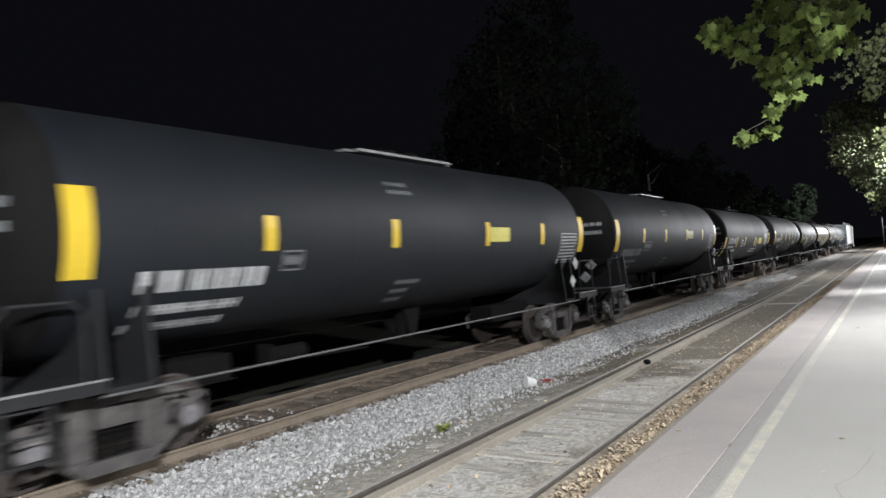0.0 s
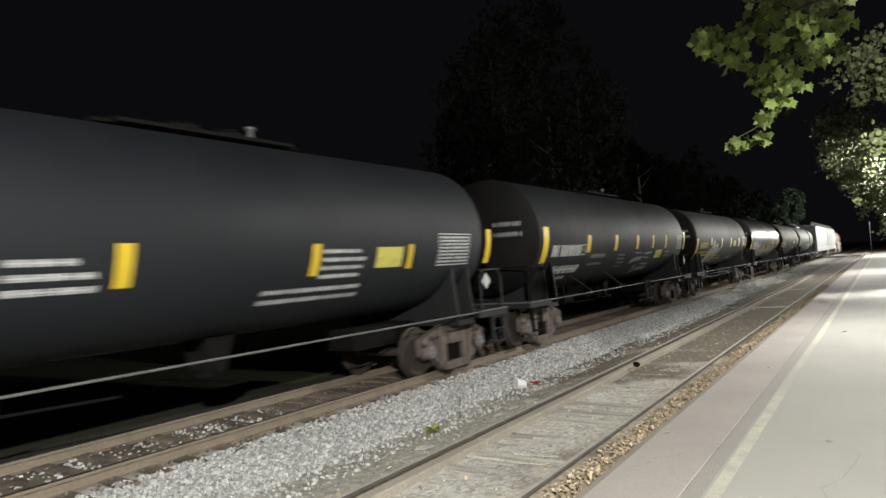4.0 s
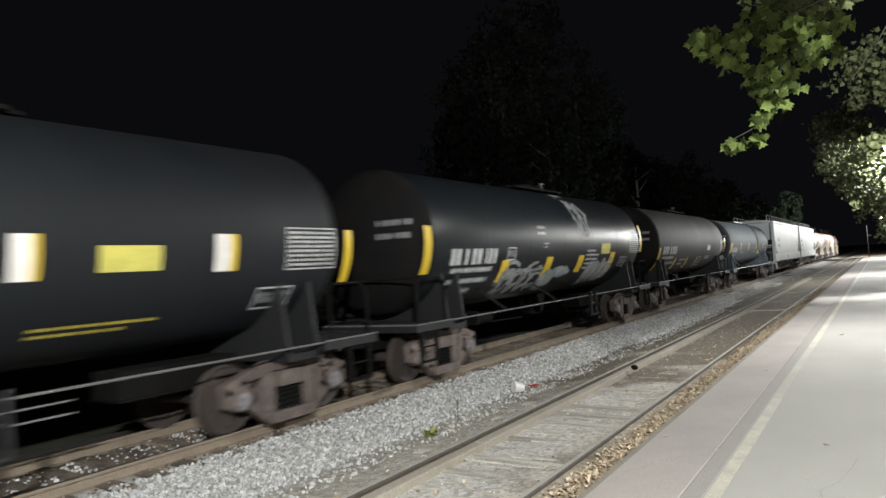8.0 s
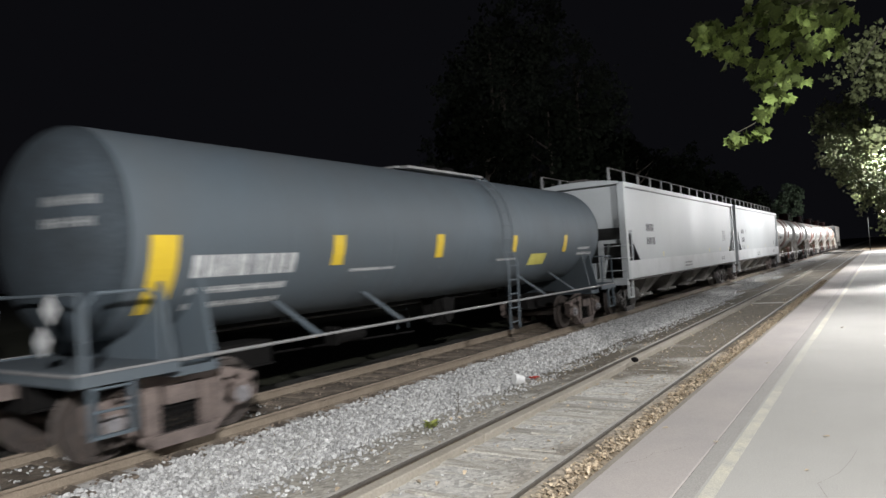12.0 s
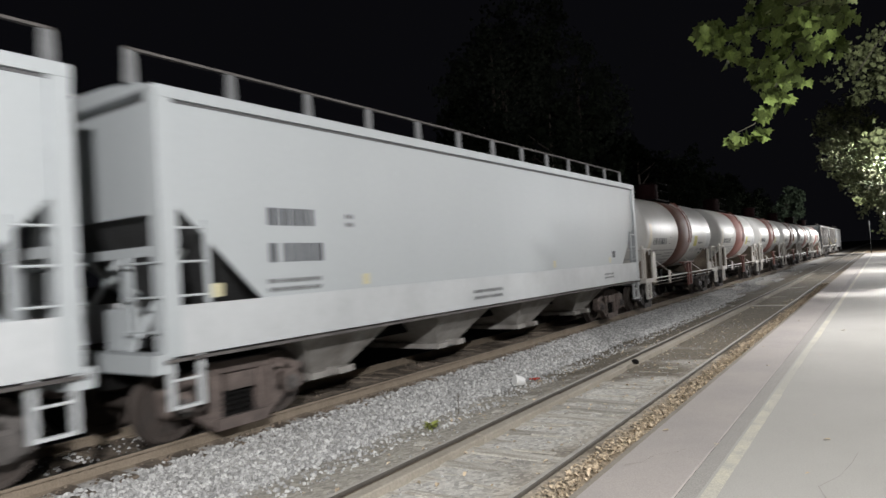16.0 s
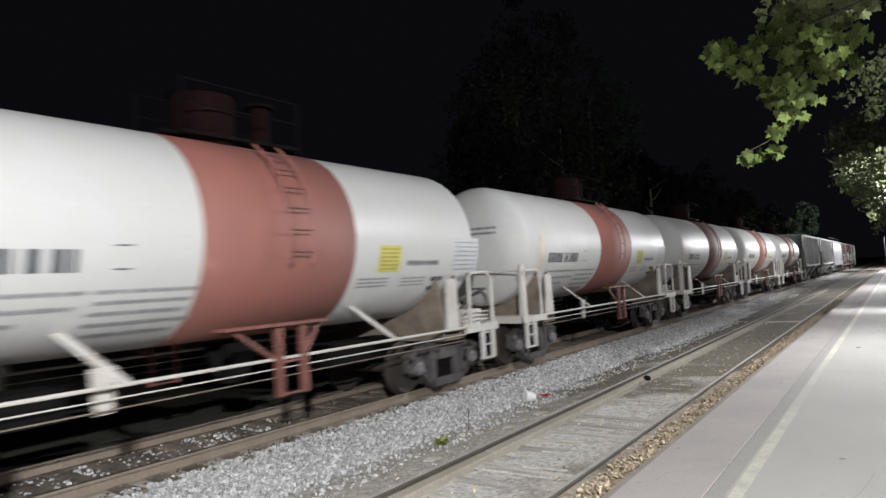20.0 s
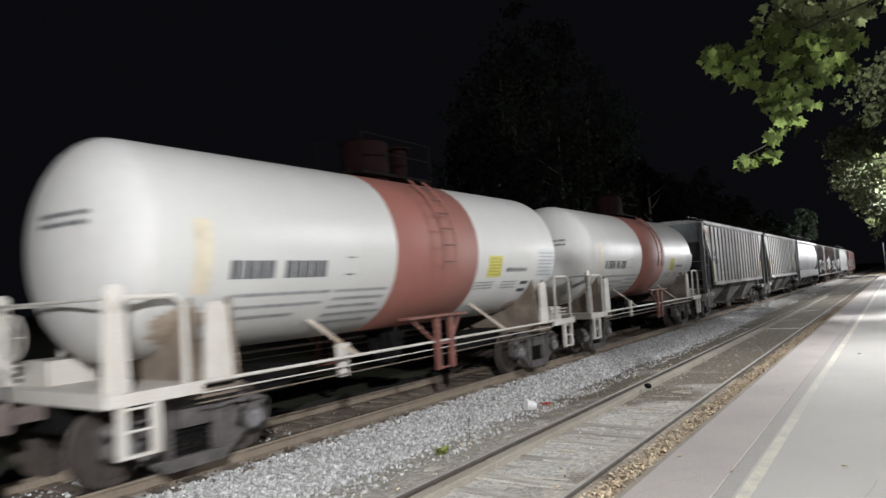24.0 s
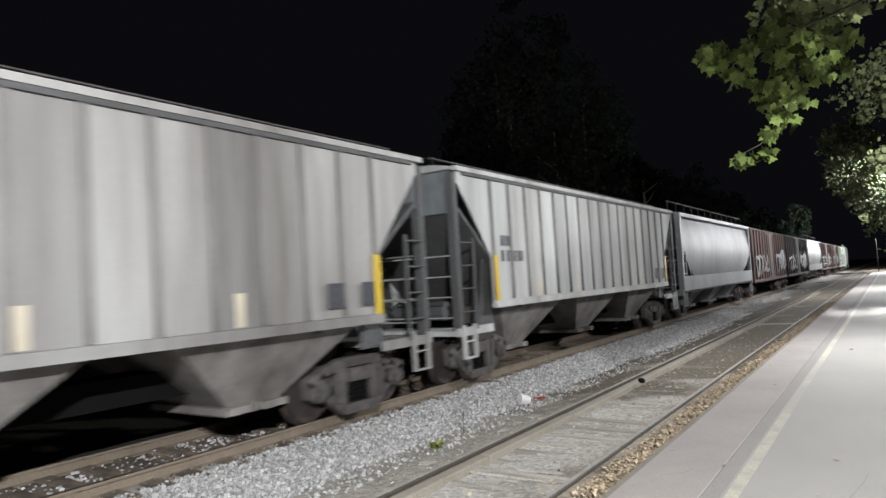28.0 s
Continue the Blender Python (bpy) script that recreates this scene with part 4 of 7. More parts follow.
def scrawl(bm, put, y0, y1, z0, z1, seed, letters=4, w=0.06):
    """A tag in looping strokes that spell nothing."""
    rng = random.Random(seed)
    step = (y1 - y0) / letters
    for k in range(letters):
        cy, cz = y0 + step * (k + 0.5), (z0 + z1) / 2
        ph, turns = rng.uniform(0, 6.28), rng.uniform(1.1, 1.9)
        ry, rz = step * rng.uniform(0.42, 0.60), (z1 - z0) / 2 * rng.uniform(0.75, 1.0)
        pts = []
        for i in range(int(22 * turns)):
            a = ph + i / 22 * 6.28
            q = 1 - 0.35 * (i / (22 * turns)) + 0.18 * math.sin(3 * a + k)
            pts.append((cy + ry * q * math.cos(a), cz + rz * q * math.sin(a)))
        ribbon(bm, put, pts, w * rng.uniform(0.7, 1.5))
    return bm


def head_text(car, R, zc, h, mat, heights, x0=0.55, x1=1.22, tall=0.11):
    """Lines of writing on the dished front of a tank."""
    for k, z in enumerate(heights):
        put = lambda u, v: (u, -h + 0.708 + 0.46 * R * (1 - math.sqrt(max(0.0, 1 - (u * u + (v - zc) ** 2) / R ** 2))), v)
        part("lettering", joined(bmesh.new(), put, x0, x1, z, z + tall, random.Random(k + round(h * 10))), mat, car)


def diamonds(car, half, R, where, mat=None):
    """Placard holders: on the side of the end and on the end itself."""
    for x, y, z, turn in where:
        ob = cached("placard", "placard", lambda b: placard(b, 0.17), mat or LETTER_W, car)
        ob.location, ob.rotation_euler.z = (x, y, z), radians(turn)


def hung_step(bm, y):
    a, b, w = y - 0.23, y + 0.23, 0.06
    slab(bm, [(a, 1.2), (a, 0.55), (b, 0.55), (b, 1.2), (b - w, 1.2), (b - w, 0.585), (a + w, 0.585), (a + w, 1.2)], 1.53, 1.60)
    return fixed(bm)


def treads(step, y, mat):
    """The middle rung of a hung step."""
    cached("tread_bar", "rung", lambda b: tube(b, (1.565, -0.2, 0), (1.565, 0.2, 0), 0.018, 6), mat, step).location = (0, y, 0.88)


# black tank cars: radius, centre height, paint, iron, label
TANKS = [
    (1.50, 2.78, TANK_BLACK, STEEL_GREY, "black tank car with yellow reflective stripes"),
    (1.50, 2.78, TANK_BLACK, STEEL_GREY, "black tank car with one yellow notice panel"),
    (1.50, 2.78, TANK_BLACK, STEEL_GREY, "dark grey-black tank car with a yellow panel"),
    (1.47, 2.72, TANK_BLACK, STEEL_RUST, "black tank car with bold white lettering bars"),
    (1.49, 2.74, TANK_DEEP, STEEL_RUST, "black tank car with faint sprayed tags"),
    (1.45, 2.70, TANK_DEEP, STEEL_RUST, "black tank car with a cream sprayed cloud"),
    (1.46, 2.70, TANK_GLOSS, STEEL_RUST, "black tank car with white graffiti tags"),
    (1.44, 2.68, TANK_DUSTY, STEEL_RUST, "dusty brown-black tank car with rusty trucks"),
    (1.36, 2.68, TANK_GREY, STEEL_RUST, "blue-grey tank car with slanted side braces"),
]
black = []
for i, (R, zc, paint, iron, label) in enumerate(TANKS):
    L = between(i)
    fp = TANK_GREY if i == 8 else PIPE_BLACK
    c = tank_car(label, L, R, zc, paint, fp, RAIL_PIPE, STEEL_DARK if 3 < i < 8 else PIPE_BLACK if i < 8 else TANK_GREY, iron, BEARING, GROUP, ladder_y=1.35 if i > 7 else None, deck_y=0.65, pipe_z=0.94 if i < 3 else 1.10, walk_paint=RAIL_PIPE if i in (1, 2, 8) else STEEL_DARK, braces=() if i < 4 else (-4.6, -2.6, 3.2, 5.0) if i == 8 else (-3.6, -0.9))
    if 3 < i < 8:
        for s in (1, -1):
            step = cached("side_step", "side_step", lambda b: hung_step(b, 1.35), PIPE_BLACK, c)
            step.scale = (s, 1, 1)
            treads(step, 1.35, PIPE_BLACK)
    enter(c, i)
    black.append((c, R, zc, L / 2))


def plates(n, rows):
    """Stripes, panels and lettering of one tank car; rows of kind, y0, y1, z0, z1."""
    c, R, zc, h = black[n]
    mats = {"y": REFLECT, "w": REFLECT_W, "p": PANEL_Y, "L": LETTER_W, "G": LETTER_G, "Y": LETTER_Y}
    for k, (kind, y0, y1, z0, z1) in enumerate(rows):
        if kind in "yw":
            part("reflective_stripe", patch(bmesh.new(), R, zc, y0, y1, z0, z1, 0.008), mats[kind], c)
        elif kind == "p":
            panel(c, R, zc, y0, y1, z0, z1, PANEL_Y)
        elif kind == "F":
            b = bmesh.new()
            for a, d, e, f in ((y0, y1, z0, z0 + 0.025), (y0, y1, z1 - 0.025, z1), (y0, y0 + 0.025, z0, z1), (y1 - 0.025, y1, z0, z1)):
                patch(b, R, zc, a, d, e, f, 0.008)
            part("stencil_frame", b, LETTER_G if n < 3 else LETTER_W, c)
            words(c, R, zc, y0 + 0.05, y1 - 0.05, z0 + 0.08, z0 + 0.16, LETTER_G, 40 + k)
            words(c, R, zc, y0 + 0.05, y1 - 0.05, z1 - 0.15, z1 - 0.07, LETTER_G, 50 + k)
        elif kind == "P":
            # a framed data panel full of small lines
            b = bmesh.new()
            for p, q, e, f in ((y0, y1, z0, z0 + 0.02), (y0, y1, z1 - 0.02, z1), (y0, y0 + 0.02, z0, z1), (y1 - 0.02, y1, z0, z1)):
                patch(b, R, zc, p, q, e, f, 0.008)
            part("stencil_frame", b, LETTER_W, c)
            for j in range(8):
                e = z0 + 0.05 + (z1 - z0 - 0.08) * j / 8
                words(c, R, zc, y0 + 0.05, y1 - 0.05, e, e + 0.04, LETTER_W, n * 50 + k * 9 + j)
        elif kind in "lgq":
            # several thin lines of writing
            m = {"l": LETTER_W, "g": LETTER_G, "q": LETTER_Y}[kind]
            rows_n = max(2, round((z1 - z0) / 0.13))
            for j in range(rows_n):
                a = z0 + (z1 - z0) * j / rows_n
                words(c, R, zc, y0, y0 + (y1 - y0) * random.Random(n * 31 + k * 7 + j).uniform(0.62, 1.0), a, a + (z1 - z0) / rows_n * 0.5, m, n * 100 + k * 10 + j)
        else:
            words(c, R, zc, y0, y1, z0, z1, mats[kind], n * 100 + k)


plates(0, [("y", 6.4, 6.6, 2.3, 3.1), ("y", -6.4, -6.15, 2.2, 3.1), ("L", -5.7, -3.9, 2.0, 2.25)])
plates(1, [("y", -6.55, -6.25, 2.18, 3.16), ("y", -3.98, -3.76, 2.43, 2.90), ("y", -1.28, -1.08, 2.43, 2.90), ("y", 1.77, 1.93, 2.42, 2.90), ("p", 1.95, 2.78, 2.50, 2.80), ("y", 4.30, 4.48, 2.42, 2.91), ("y", 6.55, 6.85, 2.20, 3.12),
           ("L", -5.70, -3.85, 1.98, 2.23), ("L", -5.68, -4.2, 1.72, 1.84), ("L", -5.72, -4.35, 1.53, 1.63), ("F", -3.64, -3.25, 2.15, 2.43), ("g", -0.9, -0.2, 1.5, 1.95), ("g", -1.2, -0.5, 3.35, 3.65), ("P", 5.45, 6.40, 1.95, 2.68)])
plates(2, [("y", -6.55, -6.25, 2.15, 3.10), ("y", -3.98, -3.76, 2.40, 2.85), ("y", -1.44, -1.24, 2.40, 2.84), ("y", 1.47, 1.63, 2.42, 2.86), ("p", 1.66, 2.55, 2.50, 2.80), ("y", 4.05, 4.22, 2.42, 2.86), ("y", 6.40, 6.68, 2.20, 3.10),
           ("G", -5.75, -3.90, 1.98, 2.20), ("G", -5.72, -3.95, 1.76, 1.85), ("G", -5.75, -4.1, 1.57, 1.66), ("F", -3.70, -2.95, 2.12, 2.42), ("g", -0.85, -0.2, 1.5, 1.9), ("g", -1.1, -0.35, 3.38, 3.66), ("P", 5.40, 6.30, 1.92, 2.66)])
plates(3, [("y", -6.75, -6.38, 1.62, 2.52), ("L", -5.85, -4.0, 2.18, 2.48), ("L", -5.85, -4.3, 1.98, 2.08), ("L", -5.85, -3.55, 1.78, 1.90), ("L", -5.85, -5.1, 1.60, 1.68), ("y", -3.85, -3.60, 2.03, 2.52), ("l", -2.6, -1.5, 2.02, 2.46), ("y", -1.48, -1.28, 2.05, 2.54),
           ("y", 1.50, 1.68, 2.05, 2.52), ("l", 1.72, 2.85, 2.0, 2.5), ("p", 3.0, 3.7, 2.12, 2.46), ("y", 3.85, 4.0, 2.08, 2.5), ("l", 0.7, 2.8, 1.68, 1.95), ("P", 4.8, 5.9, 2.1, 2.70), ("y", 6.55, 6.75, 2.1, 2.8), ("l", -7.3, -6.95, 1.85, 2.32)])
plates(4, [("y", -6.6, -6.3, 2.0, 2.9), ("L", -6.0, -4.12, 2.15, 2.44), ("L", -5.9, -3.75, 1.70, 1.90), ("L", -5.9, -4.4, 1.54, 1.62), ("F", -4.08, -3.72, 2.17, 2.45), ("y", -3.69, -3.42, 2.23, 2.71), ("G", -3.24, -2.05, 2.06, 2.18), ("G", -3.22, -2.1, 1.85, 1.93), ("y", -1.38, -1.14, 2.25, 2.73),
           ("g", -0.8, 0.1, 1.72, 2.19), ("y", 0.78, 1.0, 2.27, 2.73), ("y", 2.62, 2.80, 2.29, 2.75), ("p", 3.25, 4.05, 1.93, 2.22), ("y", 4.28, 4.48, 2.27, 2.76), ("g", 4.5, 5.3, 1.95, 2.25), ("P", 5.95, 6.75, 2.22, 2.75), ("y", 7.0, 7.2, 2.2, 2.9)])
plates(5, [("y", -6.15, -5.82, 1.72, 2.64), ("Y", -5.35, -4.52, 2.18, 2.45), ("Y", -4.48, -3.65, 2.20, 2.45), ("q", -5.36, -3.31, 1.72, 2.10), ("w", -3.22, -2.98, 2.33, 2.66), ("y", -2.96, -2.88, 2.33, 2.66), ("w", -0.70, -0.52, 2.2, 2.66), ("y", -0.52, -0.42, 2.2, 2.66), ("w", 1.70, 1.9, 2.2, 2.67), ("y", 1.9, 1.97, 2.2, 2.67),
           ("p", 2.58, 3.32, 2.26, 2.55), ("w", 4.06, 4.3, 2.22, 2.69), ("y", 4.3, 4.4, 2.22, 2.69), ("P", 5.25, 6.25, 2.2, 2.8), ("y", 6.45, 6.62, 1.95, 2.78), ("F", 4.85, 5.5, 1.68, 1.98), ("q", -1.5, 0.6, 1.48, 1.90), ("q", 2.0, 3.6, 1.6, 1.75)])
plates(6, [("y", -6.55, -6.3, 2.0, 2.9), ("L", -5.6, -3.75, 2.14, 2.46), ("L", -5.5, -3.86, 1.98, 2.08), ("L", -5.5, -3.90, 1.76, 1.86), ("L", -5.5, -4.4, 1.55, 1.66), ("F", -3.26, -2.87, 2.19, 2.48), ("y", -3.44, -3.08, 1.72, 2.20), ("l", -1.70, -1.16, 2.78, 3.08), ("l", -1.38, -1.1, 2.46, 2.63), ("y", -1.10, -0.72, 1.76, 2.23),
           ("y", 1.02, 1.42, 1.78, 2.24), ("l", 1.55, 2.55, 1.85, 2.45), ("p", 2.70, 3.45, 2.26, 2.57), ("y", 3.55, 3.95, 1.85, 2.3), ("P", 5.3, 6.35, 2.26, 2.88), ("y", 6.42, 6.62, 2.28, 3.2), ("F", 4.55, 5.2, 1.84, 2.14)])
plates(7, [("L", -5.32, -4.42, 2.14, 2.44), ("L", -4.30, -3.30, 2.14, 2.44), ("L", -5.22, -3.55, 1.94, 2.05), ("L", -5.2, -3.1, 1.74, 1.84), ("l", -2.34, -1.3, 1.68, 2.0), ("l", 0.95, 2.2, 1.56, 2.02),
           ("w", 2.36, 3.0, 2.24, 2.48), ("L", 2.4, 3.3, 1.84, 1.98), ("F", 4.75, 5.5, 1.62, 1.98), ("P", 5.4, 6.3, 2.15, 2.74), ("y", 6.42, 6.62, 2.15, 2.85)])
c, R, zc, h = black[7]
stripes(c, R, zc, (-5.86,), 1.55, 2.40, 0.27, None, -0.12)
stripes(c, R, zc, (-2.92, -0.92, 0.95), 1.52, 1.95, 0.24, None, -0.24)
plates(8, [("y", -7.12, -6.75, 1.65, 2.58), ("L", -6.52, -4.75, 2.05, 2.33), ("L", -6.5, -4.85, 1.84, 1.93), ("L", -6.5, -4.9, 1.65, 1.73), ("y", -4.04, -3.78, 2.12, 2.58), ("L", -3.55, -2.4, 2.0, 2.05), ("y", -1.20, -0.95, 2.16, 2.6), ("L", 1.35, 2.2, 2.02, 2.07), ("y", 1.95, 2.12, 2.2, 2.58), ("p", 3.0, 3.9, 1.87, 2.14), ("y", 4.85, 5.05, 2.15, 2.59), ("l", 5.9, 7.2, 2.05, 2.34)])

for z in (0.97, 0.84):
    part("side_pipe", tube(bmesh.new(), (1.47, -6.0, z), (1.47, 2.2, z), 0.012, 8), RAIL_THIN, black[5][0])
# sprayed pieces
c, R, zc, h = black[4]
put = on_tank(R, zc)
for k, (line, w) in enumerate((([(0.84, 2.15), (1.58, 2.13)], 0.045), ([(0.65, 1.86), (1.14, 1.93), (1.78, 1.96)], 0.13), ([(1.45, 1.42), (1.40, 1.66), (1.62, 1.70), (1.64, 1.50), (2.0, 1.60), (3.02, 1.61)], 0.12), ([(1.9, 2.11), (2.8, 2.14)], 0.06), ([(1.95, 1.97), (2.57, 1.97)], 0.045), ([(1.98, 1.76), (2.9, 1.74)], 0.06))):
    part("graffiti", ribbon(bmesh.new(), put, line, w), SPRAY_W, c, "faint grey sprayed stroke")
c, R, zc, h = black[5]
put = on_tank(R, zc)
b = bmesh.new()
for q in ((-2.35, 1.88, 1.0, 0.50, 1), (-1.68, 1.95, 0.56, 0.46, 2), (-2.9, 1.78, 0.66, 0.46, 3), (-2.42, 2.34, 0.36, 0.26, 4), (-1.75, 2.2, 0.4, 0.24, 6)):
    blob(b, put, *q)
ribbon(b, put, [(-2.7, 1.7), (-3.1, 1.5), (-3.45, 1.38)], 0.30)
part("graffiti", b, SPRAY_C, c, "cream cloud-shaped sprayed patch")
part("graffiti", blob(bmesh.new(), put, -0.9, 2.06, 0.17, 0.16, 5), SPRAY_C, c, "small cream sprayed spot")
part("graffiti_outline", scrawl(bmesh.new(), on_tank(R, zc, 0.012), -2.8, -1.1, 1.6, 2.25, 8, 3, 0.04), LETTER_G, c)
c, R, zc, h = black[6]
put = on_tank(R, zc)
for line, w in (([(-2.5, 2.07), (-2.8, 2.15), (-3.1, 2.11), (-3.29, 1.94), (-3.35, 1.70), (-3.17, 1.50), (-2.75, 1.38), (-2.1, 1.34), (-1.2, 1.32)], 0.09), ([(-3.05, 1.79), (-2.7, 1.82), (-2.4, 1.85), (-2.44, 1.6), (-2.37, 1.38)], 0.11), ([(-2.38, 1.92), (-2.1, 1.95), (-1.92, 1.75), (-2.1, 1.6), (-1.86, 1.44)], 0.10), ([(-1.85, 2.08), (-1.54, 2.11), (-1.56, 1.81), (-1.75, 1.62), (-1.42, 1.46)], 0.09), ([(-1.8, 1.93), (-1.08, 1.97)], 0.05), ([(-1.78, 1.82), (-1.2, 1.85)], 0.05)):
    part("graffiti", ribbon(bmesh.new(), put, line, w), SPRAY_W, c, "white looping sprayed stroke")
part("graffiti", scrawl(bmesh.new(), on_tank(R, zc, 0.010), -3.2, -1.1, 1.40, 2.08, 23, 4, 0.09), SPRAY_W, c, "white looping sprayed tag")
part("graffiti", blob(bmesh.new(), put, -0.62, 1.66, 0.52, 0.30, 14), SPRAY_B, c, "pale blue sprayed patch")
part("graffiti", blob(bmesh.new(), on_tank(R, zc, 0.011), 0.1, 1.84, 0.62, 0.15, 15), SPRAY_B, c, "pale blue sprayed patch")
part("graffiti", scrawl(bmesh.new(), put, 1.95, 3.9, 1.42, 2.12, 17, 4, 0.13), SPRAY_W, c, "white sprayed tag")
part("graffiti", blob(bmesh.new(), on_tank(R, zc, 0.007), 2.35, 1.78, 0.5, 0.30, 18), SPRAY_B, c, "pale blue sprayed patch")
part("graffiti", blob(bmesh.new(), on_tank(R, zc, 0.007), 3.35, 1.72, 0.55, 0.30, 20), SPRAY_P, c, "pinkish white sprayed patch")
b = scrawl(bmesh.new(), put, 0.92, 1.85, 2.85, 3.85, 19, 2, 0.10)
ribbon(b, put, [(0.86, 3.98), (1.5, 4.0), (1.68, 3.72), (1.95, 3.42), (1.80, 2.97), (1.58, 2.72), (1.2, 2.72), (0.93, 2.93), (0.88, 3.3), (0.84, 3.9)], 0.10)
ribbon(b, put, [(0.95, 3.80), (1.4, 3.75), (1.72, 3.30), (1.62, 2.9), (1.35, 2.84), (1.1, 3.05), (1.25, 3.5)], 0.12)
part("graffiti", b, SPRAY_W, c, "white shield-shaped sprayed outline")
for n in (0, 1, 2, 3, 4, 5, 6, 7, 8):
    c, R, zc, h = black[n]
    spots = [(0.75, -h + 0.62, 1.45, 90), (0.95, -h + 0.62, 1.80, 90)] if n in (1, 2, 3, 8) else []
    if n <= 4:
        spots.append((1.44, h - (1.25 if n > 2 else 1.65), 1.72 if n > 2 else 1.90, 0))
    if n < 3:
        spots.append((1.46, h - 1.95, 1.45, 0))
    if n == 3:
        spots.append((1.46, -h + 1.05, 1.36, 0))
    diamonds(c, h, R, spots)
    head_text(c, R, zc, h, LETTER_G, (2.95, 2.7))


# ---- covered hopper cars, smooth-sided ----
def both(car, name, make, mat, label=""):
    """The same part on both sides of the car."""
    a = part(name, make(bmesh.new()), mat, car, label)
    b = part(name, a.data, mat, car, label)
    b.scale = (-1, 1, 1)
    return a


def gate(bm, y, top, w0, w1, zt, zb, half):
    """A discharge bay: four slopes down to a gate frame."""
    a = [bm.verts.new(p) for p in ((-half, y - w0, zt), (half, y - w0, zt), (half, y + w0, zt), (-half, y + w0, zt))]
    b = [bm.verts.new(p) for p in ((-0.80, y - w1, zb), (0.80, y - w1, zb), (0.80, y + w1, zb), (-0.80, y + w1, zb))]
    for i in range(4):
        bm.faces.new((a[i], a[(i + 1) % 4], b[(i + 1) % 4], b[i]))
    bm.faces.new(b[::-1]), bm.faces.new(a)
    box(bm, -0.90, 0.90, y - w1 - 0.08, y + w1 + 0.08, zb - 0.10, zb)
    box(bm, 0.75, 1.12, y - 0.10, y + 0.10, zb - 0.06, zb + 0.04)
    return fixed(bm)


def roof(bm, half, w, z0, z1):
    n = 8
    a = [[bm.verts.new((w * math.cos(math.pi * i / n) if abs(i - n / 2) > 0.1 else 0.0, y, z0 + (z1 - z0) * math.sin(math.pi * i / n))) for i in range(n + 1)] for y in (-half, half)]
    for i in range(n):
        bm.faces.new((a[0][i], a[0][i + 1], a[1][i + 1], a[1][i]))
    bm.faces.new(a[0][::-1]), bm.faces.new(a[1])
    bm.faces.new((a[0][0], a[1][0], a[1][-1], a[0][-1]))
    return fixed(bm)


def bulged(bm, e, tri):
    """A side sheet that swells outward between sill and roof, cut back at its lower ends."""
    n, m = 8, 6
    rows = []
    for j in range(n + 1):
        z = 1.74 + 2.46 * j / n
        x = 1.42 + 0.20 * math.sin(math.pi * min(1.0, (j + 1.2) / (n + 1.4)))
        y = e - tri * max(0.0, 1 - (z - 1.74) / 1.5) ** 1.6
        rows.append([bm.verts.new((x, -y + 2 * y * k / m, z)) for k in range(m + 1)])
    for a, b in zip(rows, rows[1:]):
        for k in range(m):
            bm.faces.new((a[k], a[k + 1], b[k + 1], b[k]))
    return bm


